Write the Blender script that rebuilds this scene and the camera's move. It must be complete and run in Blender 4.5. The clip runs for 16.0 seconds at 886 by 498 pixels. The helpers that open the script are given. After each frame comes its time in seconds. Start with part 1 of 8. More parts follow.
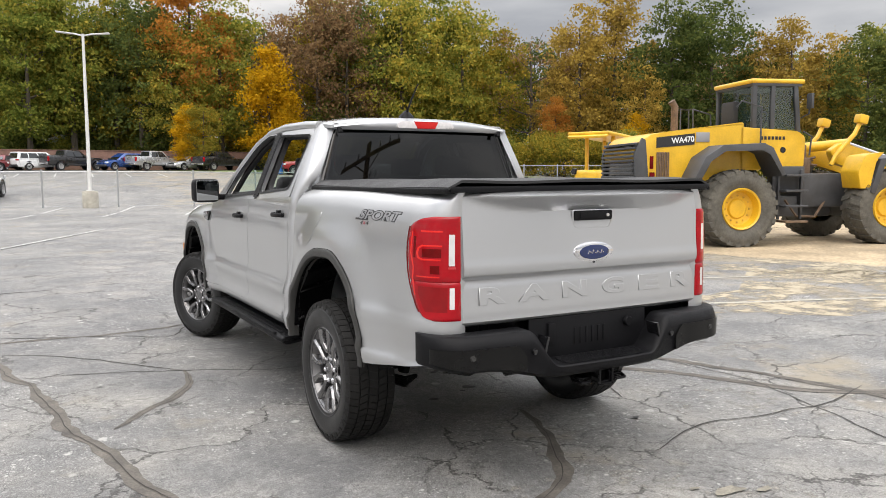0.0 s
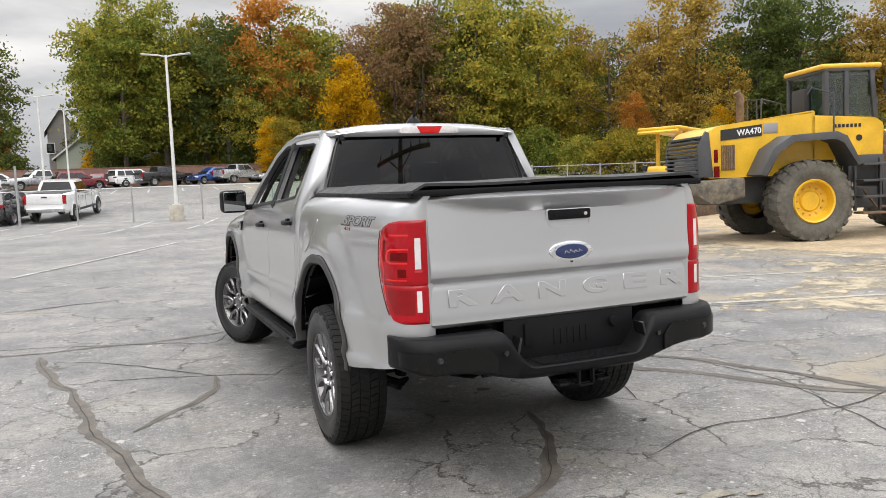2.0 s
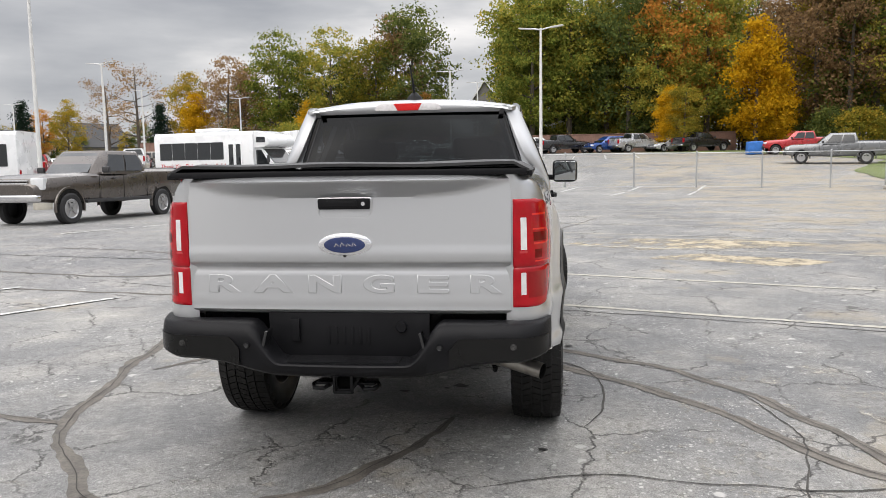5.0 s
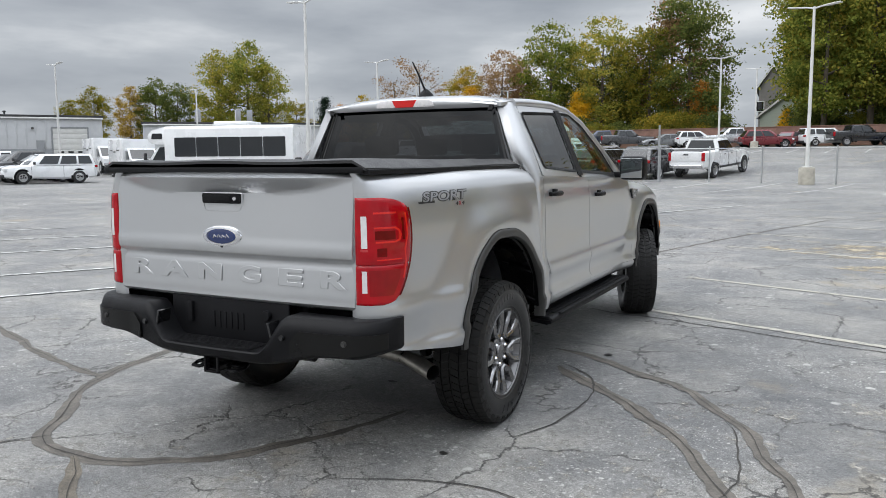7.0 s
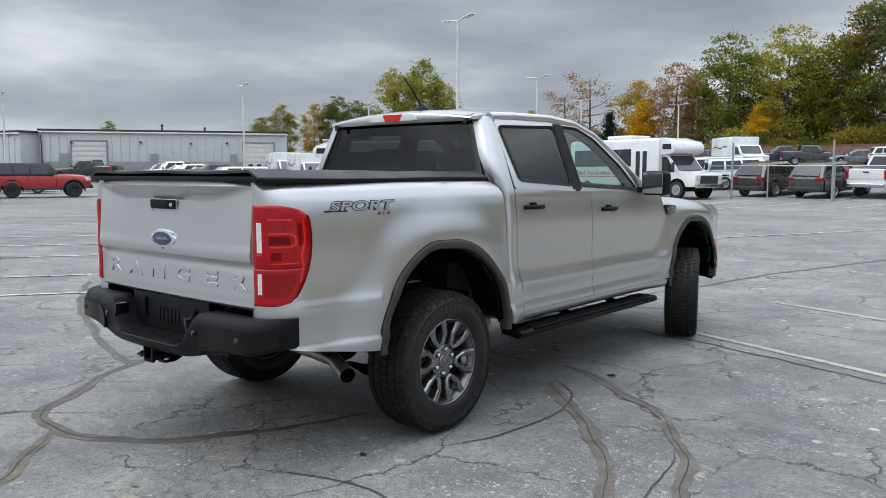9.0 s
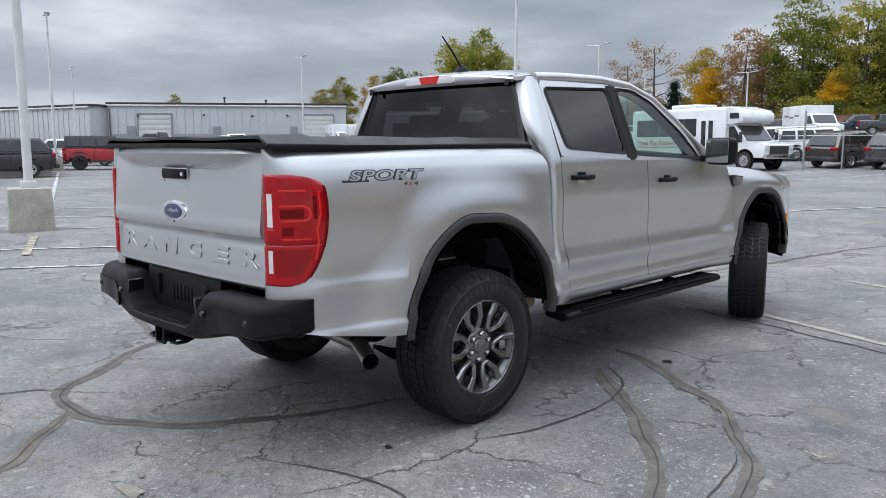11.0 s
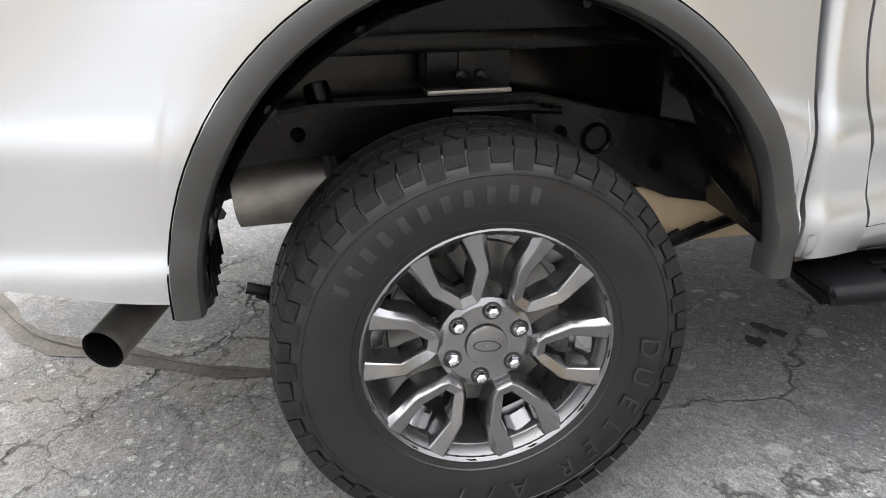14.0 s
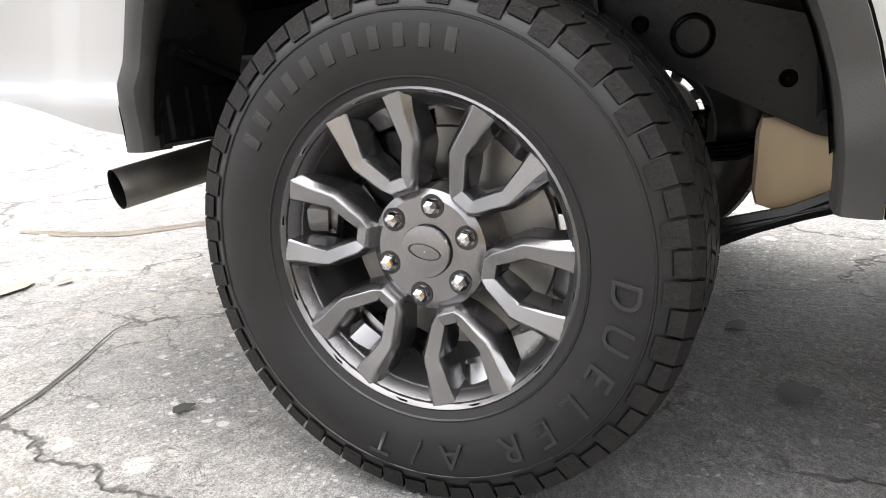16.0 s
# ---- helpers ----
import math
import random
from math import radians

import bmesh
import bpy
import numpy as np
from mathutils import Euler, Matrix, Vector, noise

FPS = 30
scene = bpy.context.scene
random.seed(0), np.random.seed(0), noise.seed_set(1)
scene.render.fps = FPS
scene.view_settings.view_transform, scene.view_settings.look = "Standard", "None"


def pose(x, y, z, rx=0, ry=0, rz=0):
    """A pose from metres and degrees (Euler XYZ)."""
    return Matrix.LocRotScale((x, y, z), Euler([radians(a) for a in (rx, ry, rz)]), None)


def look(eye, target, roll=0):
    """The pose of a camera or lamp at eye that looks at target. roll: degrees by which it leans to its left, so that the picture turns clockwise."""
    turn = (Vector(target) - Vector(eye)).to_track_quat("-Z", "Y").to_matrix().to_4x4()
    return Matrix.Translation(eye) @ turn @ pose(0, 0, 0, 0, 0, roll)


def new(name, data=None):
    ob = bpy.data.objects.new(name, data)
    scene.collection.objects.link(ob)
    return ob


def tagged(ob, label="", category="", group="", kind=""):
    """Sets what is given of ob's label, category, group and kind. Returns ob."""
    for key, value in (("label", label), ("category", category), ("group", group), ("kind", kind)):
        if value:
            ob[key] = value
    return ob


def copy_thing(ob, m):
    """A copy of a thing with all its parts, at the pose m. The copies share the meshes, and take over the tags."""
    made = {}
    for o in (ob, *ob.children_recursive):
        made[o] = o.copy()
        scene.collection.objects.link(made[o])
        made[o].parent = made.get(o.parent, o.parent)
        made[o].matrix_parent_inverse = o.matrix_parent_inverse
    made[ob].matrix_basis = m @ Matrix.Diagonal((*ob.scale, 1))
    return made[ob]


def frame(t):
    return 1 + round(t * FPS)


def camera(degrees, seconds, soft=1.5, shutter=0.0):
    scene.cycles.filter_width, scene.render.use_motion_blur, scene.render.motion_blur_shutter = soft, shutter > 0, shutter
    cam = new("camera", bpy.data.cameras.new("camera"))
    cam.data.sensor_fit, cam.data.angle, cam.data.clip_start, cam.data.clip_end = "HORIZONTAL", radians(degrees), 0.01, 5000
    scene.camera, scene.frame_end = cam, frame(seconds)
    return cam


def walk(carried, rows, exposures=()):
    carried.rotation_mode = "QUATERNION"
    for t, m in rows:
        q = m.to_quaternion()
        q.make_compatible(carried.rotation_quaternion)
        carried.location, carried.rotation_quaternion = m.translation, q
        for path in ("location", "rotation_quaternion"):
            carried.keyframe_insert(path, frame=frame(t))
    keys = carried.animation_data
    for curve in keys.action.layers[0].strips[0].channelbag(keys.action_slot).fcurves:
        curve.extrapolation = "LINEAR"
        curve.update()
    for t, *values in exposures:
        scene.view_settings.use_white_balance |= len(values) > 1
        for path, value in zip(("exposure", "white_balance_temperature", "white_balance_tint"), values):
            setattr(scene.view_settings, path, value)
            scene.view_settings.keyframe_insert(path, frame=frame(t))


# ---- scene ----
cam = camera(59.3, 16.0, 0.9)
PATH = [
    (0, (-2.312, -3.852, 1.395), (-1.342, -2.113, 1.212), -0.3),
    (0.5, (-2.322, -4.077, 1.399), (-1.385, -2.318, 1.228), -0.5),
    (1, (-2.298, -4.173, 1.398), (-1.402, -2.393, 1.234), -1.1),
    (1.5, (-2.186, -4.158, 1.385), (-1.34, -2.353, 1.222), -1.8),
    (2, (-1.878, -4.086, 1.385), (-1.103, -2.25, 1.215), -2.4),
    (2.5, (-1.493, -4.07, 1.373), (-0.82, -2.195, 1.196), -2.6),
    (3, (-1.045, -4.11, 1.375), (-0.515, -2.191, 1.189), -2.3),
    (3.5, (-0.587, -4.14, 1.39), (-0.238, -2.18, 1.196), -1.9),
    (4, (-0.117, -4.249, 1.393), (0.031, -2.264, 1.191), -1.4),
    (4.5, (0.343, -4.234, 1.376), (0.288, -2.245, 1.166), -1.0),
    (5, (0.788, -4.189, 1.378), (0.541, -2.216, 1.16), -0.9),
    (5.2, (0.975, -4.18, 1.387), (0.655, -2.219, 1.163), -0.8),
    (7.3, (2.649, -3.538, 1.391), (1.656, -1.817, 1.163), -0.3),
    (7.5, (2.786, -3.428, 1.386), (1.746, -1.735, 1.161), -0.2),
    (8, (3.076, -3.228, 1.385), (1.936, -1.599, 1.166), 0.2),
    (8.5, (3.288, -3.175, 1.369), (2.066, -1.606, 1.161), 0.2),
    (9, (3.475, -3.115, 1.372), (2.191, -1.594, 1.179), 0.1),
    (9.2, (3.489, -3.127, 1.374), (2.206, -1.605, 1.184), 0.2),
    (11.3, (3.219, -2.553, 1.33), (1.799, -1.177, 1.035), -0.2),
    (11.5, (3.125, -2.387, 1.307), (1.685, -1.037, 0.986), -0.3),
    (12, (2.852, -1.951, 1.289), (1.359, -0.682, 0.887), -0.3),
    (12.5, (2.558, -1.525, 1.243), (1.0, -0.374, 0.743), -0.3),
    (13, (2.341, -1.103, 1.177), (0.692, -0.141, 0.579), -0.6),
    (13.5, (2.145, -0.68, 1.126), (0.401, -0.008, 0.414), -0.7),
    (14, (2.03, -0.317, 1.055), (0.214, 0.055, 0.302), -0.7),
    (14.5, (1.946, 0.03, 0.983), (0.106, -0.024, 0.2), -1.5),
    (15, (1.818, 0.295, 0.893), (0.031, -0.161, 0.117), -1.4),
    (15.5, (1.786, 0.45, 0.77), (0.013, -0.242, 0.153), -0.9),
    (16, (1.801, 0.473, 0.665), (0.055, -0.352, 0.145), -1.4),
]
walk(cam, [(t, look(eye, target, roll)) for t, eye, target, roll in PATH],
     [(0, .50, 6850, 12), (4, .38, 6800, 12), (5, .38, 6750, 12), (7.5, .12, 6250, 9), (9, .04, 6150, 9), (11.5, .15, 6000, 10), (12.5, .54, 6150, 10), (13.5, 1.08, 6550, 11), (14.5, 1.64, 6800, 12), (15.2, 1.70, 6800, 12), (16, 1.54, 6900, 13)])

import itertools

# world: an overcast sky, brighter low down, with grey cloud bands
world = bpy.data.worlds.new("overcast")
scene.world = world
world.use_nodes = True
wn, wl = world.node_tree.nodes, world.node_tree.links
wn.clear()
w_out = wn.new("ShaderNodeOutputWorld")
w_bg = wn.new("ShaderNodeBackground")
sky = wn.new("ShaderNodeTexSky")
sky.sky_type = 'NISHITA'
sky.sun_disc = False
sky.sun_elevation = radians(42)
sky.sun_rotation = radians(205)
sky.air_density, sky.dust_density = 1.0, 3.0
w_tc = wn.new("ShaderNodeTexCoord")
w_map = wn.new("ShaderNodeMapping")
w_map.inputs["Scale"].default_value = (1.0, 1.0, 4.2)
w_noise = wn.new("ShaderNodeTexNoise")
w_noise.inputs["Scale"].default_value = 2.1
w_noise.inputs["Detail"].default_value = 7
w_noise.inputs["Roughness"].default_value = 0.52
w_ramp = wn.new("ShaderNodeValToRGB")
w_ramp.color_ramp.elements[0].position = 0.33
w_ramp.color_ramp.elements[0].color = (0.42, 0.45, 0.50, 1)
w_ramp.color_ramp.elements[1].position = 0.66
w_ramp.color_ramp.elements[1].color = (1.10, 1.11, 1.12, 1)
w_mid = w_ramp.color_ramp.elements.new(0.5)
w_mid.color = (0.63, 0.66, 0.70, 1)
w_scale = wn.new("ShaderNodeMix")
w_scale.data_type = 'RGBA'
w_scale.inputs["Factor"].default_value = 0.93
w_mul = wn.new("ShaderNodeVectorMath")
w_mul.operation = 'SCALE'
w_mul.inputs["Scale"].default_value = 0.10
wl.new(w_tc.outputs["Generated"], w_map.inputs["Vector"])
wl.new(w_map.outputs["Vector"], w_noise.inputs["Vector"])
wl.new(w_noise.outputs["Fac"], w_ramp.inputs["Fac"])
wl.new(sky.outputs["Color"], w_mul.inputs[0])
wl.new(w_mul.outputs["Vector"], w_scale.inputs["A"])
wl.new(w_ramp.outputs["Color"], w_scale.inputs["B"])
w_sep = wn.new("ShaderNodeSeparateXYZ")
w_rise = wn.new("ShaderNodeMapRange")
w_rise.inputs["From Min"].default_value, w_rise.inputs["From Max"].default_value = 0.22, 0.85
w_rise.inputs["To Min"].default_value, w_rise.inputs["To Max"].default_value = 0.70, 2.9
w_zen = wn.new("ShaderNodeVectorMath")
w_zen.operation = 'SCALE'
wl.new(w_tc.outputs["Generated"], w_sep.inputs["Vector"])
wl.new(w_sep.outputs["Z"], w_rise.inputs["Value"])
wl.new(w_scale.outputs["Result"], w_zen.inputs[0])
wl.new(w_rise.outputs["Result"], w_zen.inputs["Scale"])
wl.new(w_zen.outputs["Vector"], w_bg.inputs["Color"])
w_bg.inputs["Strength"].default_value = 1.0
wl.new(w_bg.outputs["Background"], w_out.inputs["Surface"])

# the veiled sun: wide and weak
sun = new("sun", bpy.data.lights.new("sun", 'SUN'))
sun.data.energy = 1.1
sun.data.angle = radians(55)
sun.data.color = (1.0, 0.97, 0.92)
sun.matrix_world = look((-6, -13, 20), (0, 0, 0))


# ---- materials ----
def nodes_of(name):
    m = bpy.data.materials.new(name)
    m.use_nodes = True
    nt = m.node_tree
    nt.nodes.clear()
    out = nt.nodes.new("ShaderNodeOutputMaterial")
    return m, nt, out


def noise_node(nt, scale, detail=5, rough=0.55, coord="Object", stretch=None):
    tc = nt.nodes.new("ShaderNodeTexCoord")
    n = nt.nodes.new("ShaderNodeTexNoise")
    n.inputs["Scale"].default_value = scale
    n.inputs["Detail"].default_value = detail
    n.inputs["Roughness"].default_value = rough
    if stretch:
        mp = nt.nodes.new("ShaderNodeMapping")
        mp.inputs["Scale"].default_value = stretch
        nt.links.new(tc.outputs[coord], mp.inputs["Vector"])
        nt.links.new(mp.outputs["Vector"], n.inputs["Vector"])
    else:
        nt.links.new(tc.outputs[coord], n.inputs["Vector"])
    return n


def ramp_node(nt, source, stops):
    r = nt.nodes.new("ShaderNodeValToRGB")
    els = r.color_ramp.elements
    els[0].position, els[1].position = stops[0][0], stops[-1][0]
    els[0].color, els[1].color = (*stops[0][1], 1), (*stops[-1][1], 1)
    for p, c in stops[1:-1]:
        els.new(p).color = (*c, 1)
    nt.links.new(source, r.inputs["Fac"])
    return r


def grey(v):
    return (v, v, v)


def mat(name, col, rough=0.5, metal=0.0, var=0.12, scale=3.0, bump=0.0, bscale=80.0, coat=0.0, spec=0.5,
        rvar=0.08, fine=0.0, stretch=None, col2=None, shade=0.0):
    """Principled surface: two scales of colour variation, roughness wear and fine relief. shade: variation from object to object."""
    m, nt, out = nodes_of(name)
    b = nt.nodes.new("ShaderNodeBsdfPrincipled")
    nt.links.new(b.outputs["BSDF"], out.inputs["Surface"])
    c1 = tuple(v * (1 - var) for v in col)
    c2 = col2 or tuple(min(1, v * (1 + var)) for v in col)
    big = noise_node(nt, scale, 6, 0.6, stretch=stretch)
    r = ramp_node(nt, big.outputs["Fac"], [(0.3, c1), (0.7, c2)])
    last = r.outputs["Color"]
    if fine:
        small = noise_node(nt, bscale, 3, 0.6, stretch=stretch)
        r2 = ramp_node(nt, small.outputs["Fac"], [(0.25, grey(1 - fine)), (0.75, grey(1 + fine))])
        mx = nt.nodes.new("ShaderNodeMix")
        mx.data_type, mx.blend_type = 'RGBA', 'MULTIPLY'
        mx.inputs["Factor"].default_value = 1
        nt.links.new(last, mx.inputs["A"])
        nt.links.new(r2.outputs["Color"], mx.inputs["B"])
        last = mx.outputs["Result"]
    if shade:
        info = nt.nodes.new("ShaderNodeObjectInfo")
        r3 = ramp_node(nt, info.outputs["Random"], [(0.0, grey(1 - shade)), (1.0, grey(1 + shade))])
        mx = nt.nodes.new("ShaderNodeMix")
        mx.data_type, mx.blend_type = 'RGBA', 'MULTIPLY'
        mx.inputs["Factor"].default_value = 1
        nt.links.new(last, mx.inputs["A"])
        nt.links.new(r3.outputs["Color"], mx.inputs["B"])
        last = mx.outputs["Result"]
    nt.links.new(last, b.inputs["Base Color"])
    rr = ramp_node(nt, big.outputs["Fac"], [(0.3, grey(max(0.02, rough - rvar))), (0.7, grey(min(1, rough + rvar)))])
    nt.links.new(rr.outputs["Color"], b.inputs["Roughness"])
    b.inputs["Metallic"].default_value = metal
    b.inputs["Specular IOR Level"].default_value = spec
    b.inputs["Coat Weight"].default_value = coat
    b.inputs["Coat Roughness"].default_value = 0.04
    if bump:
        bn = noise_node(nt, bscale, 4, 0.6, stretch=stretch)
        bp = nt.nodes.new("ShaderNodeBump")
        bp.inputs["Strength"].default_value = bump
        bp.inputs["Distance"].default_value = 0.01
        nt.links.new(bn.outputs["Fac"], bp.inputs["Height"])
        nt.links.new(bp.outputs["Normal"], b.inputs["Normal"])
    return m


def glass(name, tint, gloss=1.0, rough=0.01):
    m, nt, out = nodes_of(name)
    t = nt.nodes.new("ShaderNodeBsdfTransparent")
    t.inputs["Color"].default_value = (*tint, 1)
    g = nt.nodes.new("ShaderNodeBsdfGlossy")
    g.inputs["Roughness"].default_value = rough
    f = nt.nodes.new("ShaderNodeLayerWeight")
    f.inputs["Blend"].default_value = 0.5
    pw = nt.nodes.new("ShaderNodeMath")
    pw.operation = 'POWER'
    pw.inputs[1].default_value = 4.5
    ma = nt.nodes.new("ShaderNodeMath")
    ma.operation = 'MULTIPLY_ADD'
    ma.inputs[1].default_value, ma.inputs[2].default_value = 0.93 * gloss, 0.07 * gloss
    mx = nt.nodes.new("ShaderNodeMixShader")
    nt.links.new(f.outputs["Facing"], pw.inputs[0])
    nt.links.new(pw.outputs["Value"], ma.inputs[0])
    nt.links.new(ma.outputs["Value"], mx.inputs["Fac"])
    nt.links.new(t.outputs["BSDF"], mx.inputs[1])
    nt.links.new(g.outputs["BSDF"], mx.inputs[2])
    nt.links.new(mx.outputs["Shader"], out.inputs["Surface"])
    return m


def leaf_mat(name, stops):
    m, nt, out = nodes_of(name)
    geo = nt.nodes.new("ShaderNodeNewGeometry")
    info = nt.nodes.new("ShaderNodeObjectInfo")
    big = noise_node(nt, 0.45, 4, 0.6)
    add = nt.nodes.new("ShaderNodeMath")
    add.operation = 'MULTIPLY_ADD'
    nt.links.new(geo.outputs["Random Per Island"], add.inputs[0])
    add.inputs[1].default_value = 0.55
    nt.links.new(big.outputs["Fac"], add.inputs[2])
    add2 = nt.nodes.new("ShaderNodeMath")
    add2.operation = 'MULTIPLY_ADD'
    nt.links.new(info.outputs["Random"], add2.inputs[0])
    add2.inputs[1].default_value = 0.34
    nt.links.new(add.outputs["Value"], add2.inputs[2])
    sub = nt.nodes.new("ShaderNodeMath")
    sub.operation = 'SUBTRACT'
    sub.inputs[1].default_value = 0.45
    nt.links.new(add2.outputs["Value"], sub.inputs[0])
    r = ramp_node(nt, sub.outputs["Value"], stops)
    d = nt.nodes.new("ShaderNodeBsdfDiffuse")
    t = nt.nodes.new("ShaderNodeBsdfTranslucent")
    mx = nt.nodes.new("ShaderNodeMixShader")
    mx.inputs["Fac"].default_value = 0.45
    nt.links.new(r.outputs["Color"], d.inputs["Color"])
    nt.links.new(r.outputs["Color"], t.inputs["Color"])
    nt.links.new(d.outputs["BSDF"], mx.inputs[1])
    nt.links.new(t.outputs["BSDF"], mx.inputs[2])
    nt.links.new(mx.outputs["Shader"], out.inputs["Surface"])
    return m


def asphalt_mat():
    m, nt, out = nodes_of("worn_asphalt")
    L = nt.links
    b = nt.nodes.new("ShaderNodeBsdfPrincipled")
    L.new(b.outputs["BSDF"], out.inputs["Surface"])
    big = noise_node(nt, 0.20, 6, 0.62)
    mid = noise_node(nt, 1.3, 6, 0.62)
    pit = noise_node(nt, 24, 6, 0.72)
    grain = noise_node(nt, 95, 4, 0.75)

    def mul(a, c, fac=1.0):
        mx = nt.nodes.new("ShaderNodeMix")
        mx.data_type, mx.blend_type = 'RGBA', 'MULTIPLY'
        mx.inputs["Factor"].default_value = fac
        L.new(a, mx.inputs["A"])
        L.new(c, mx.inputs["B"])
        return mx.outputs["Result"]

    def over(fac, a, colour):
        mx = nt.nodes.new("ShaderNodeMix")
        mx.data_type = 'RGBA'
        L.new(fac, mx.inputs["Factor"])
        L.new(a, mx.inputs["A"])
        mx.inputs["B"].default_value = (*colour, 1)
        return mx.outputs["Result"]

    base = ramp_node(nt, mid.outputs["Fac"], [(0.32, (0.118, 0.120, 0.125)), (0.46, (0.168, 0.170, 0.173)), (0.60, (0.226, 0.224, 0.219)), (0.74, (0.30, 0.292, 0.277))])
    tone = ramp_node(nt, big.outputs["Fac"], [(0.36, grey(0.74)), (0.64, (1.28, 1.25, 1.19))])
    col = mul(base.outputs["Color"], tone.outputs["Color"])
    pr = ramp_node(nt, pit.outputs["Fac"], [(0.32, grey(0.45)), (0.50, grey(1.0)), (0.68, grey(1.5))])
    col = mul(col, pr.outputs["Color"], 0.45)
    gr = ramp_node(nt, grain.outputs["Fac"], [(0.36, grey(0.42)), (0.64, grey(1.62))])
    col = mul(col, gr.outputs["Color"], 0.6)
    sand = noise_node(nt, 260, 3, 0.7)
    sr = ramp_node(nt, sand.outputs["Fac"], [(0.36, grey(0.5)), (0.64, grey(1.5))])
    col = mul(col, sr.outputs["Color"], 0.7)
    # pale chips of exposed stone, thicker where the surface is worn
    tc = nt.nodes.new("ShaderNodeTexCoord")
    jit = nt.nodes.new("ShaderNodeMix")
    jit.data_type, jit.blend_type = 'RGBA', 'ADD'
    jit.inputs["Factor"].default_value = 0.035
    L.new(tc.outputs["Object"], jit.inputs["A"])
    L.new(pit.outputs["Color"], jit.inputs["B"])
    wm = noise_node(nt, 0.9, 5, 0.65)
    worn = ramp_node(nt, wm.outputs["Fac"], [(0.46, grey(0.06)), (0.56, grey(1))])
    chips = None
    for sc, lim in ((11, 0.03), (30, 0.10), (70, 0.24)):
        vo = nt.nodes.new("ShaderNodeTexVoronoi")
        vo.inputs["Scale"].default_value = sc
        L.new(jit.outputs["Result"], vo.inputs["Vector"])
        sep = nt.nodes.new("ShaderNodeSeparateColor")
        L.new(vo.outputs["Color"], sep.inputs["Color"])
        pick = ramp_node(nt, sep.outputs["Red"], [(1 - lim - .01, grey(0)), (1 - lim, grey(1))])
        near = ramp_node(nt, vo.outputs["Distance"], [(0.26, grey(1)), (0.36, grey(0))])
        c = mul(mul(pick.outputs["Color"], near.outputs["Color"]), worn.outputs["Color"])
        col = over(c, col, (0.46, 0.45, 0.43))
        chips = c
    # flaking crust: short pale squiggles with dark lee edges where the surface is worn
    for sc, w_, tone_, amt in ((11, .018, (0.42, 0.41, 0.39), .8), (26, .024, (0.40, 0.39, 0.37), .75), (17, .022, (0.035, 0.035, 0.037), .8)):
        fl = noise_node(nt, sc, 5, 0.62)
        fl.inputs["Distortion"].default_value = 1.1
        band = ramp_node(nt, fl.outputs["Fac"], [(.50 - w_, grey(0)), (.50, grey(amt)), (.50 + w_ * .4, grey(0))])
        gate_n = noise_node(nt, sc * .23, 4, 0.6)
        where = ramp_node(nt, gate_n.outputs["Fac"], [(.50, grey(0)), (.57, grey(1))])
        col = over(mul(band.outputs["Color"], where.outputs["Color"]), col, tone_)
    # sand carried over from the dirt yard
    pos = nt.nodes.new("ShaderNodeSeparateXYZ")
    L.new(tc.outputs["Object"], pos.inputs["Vector"])
    toward = nt.nodes.new("ShaderNodeMapRange")
    toward.inputs["From Min"].default_value, toward.inputs["From Max"].default_value = 1.5, 8.5
    toward.inputs["To Min"].default_value, toward.inputs["To Max"].default_value = 0.0, 0.16
    L.new(pos.outputs["X"], toward.inputs["Value"])
    dust = noise_node(nt, 0.55, 8, 0.66)
    lift = nt.nodes.new("ShaderNodeMath")
    L.new(dust.outputs["Fac"], lift.inputs[0])
    L.new(toward.outputs["Result"], lift.inputs[1])
    film = ramp_node(nt, lift.outputs["Value"], [(0.60, grey(0)), (0.70, grey(.75))])
    col = over(film.outputs["Color"], col, (0.29, 0.25, 0.185))
    # fine crazing in places
    warp = nt.nodes.new("ShaderNodeMix")
    warp.data_type, warp.blend_type = 'RGBA', 'ADD'
    warp.inputs["Factor"].default_value = 0.6
    wn2 = noise_node(nt, 1.1, 6, 0.7)
    L.new(tc.outputs["Object"], warp.inputs["A"])
    L.new(wn2.outputs["Color"], warp.inputs["B"])
    vo = nt.nodes.new("ShaderNodeTexVoronoi")
    vo.feature = 'DISTANCE_TO_EDGE'
    vo.inputs["Scale"].default_value = 1.25
    L.new(warp.outputs["Result"], vo.inputs["Vector"])
    line = ramp_node(nt, vo.outputs["Distance"], [(0.0, grey(1)), (0.007, grey(0.7)), (0.014, grey(0))])
    some = ramp_node(nt, mid.outputs["Fac"], [(0.45, grey(0)), (0.53, grey(.85))])
    crk = mul(line.outputs["Color"], some.outputs["Color"])
    col = over(crk, col, (0.035, 0.033, 0.032))
    # close net of hairline cracks where the crust is old
    vf = nt.nodes.new("ShaderNodeTexVoronoi")
    vf.feature = 'DISTANCE_TO_EDGE'
    vf.inputs["Scale"].default_value = 4.2
    L.new(warp.outputs["Result"], vf.inputs["Vector"])
    thin = ramp_node(nt, vf.outputs["Distance"], [(0.0, grey(.9)), (0.012, grey(0.5)), (0.026, grey(0))])
    old = noise_node(nt, 0.38, 5, 0.6)
    aged = ramp_node(nt, old.outputs["Fac"], [(0.53, grey(0)), (0.60, grey(.8))])
    col = over(mul(thin.outputs["Color"], aged.outputs["Color"]), col, (0.042, 0.040, 0.038))
    L.new(col, b.inputs["Base Color"])
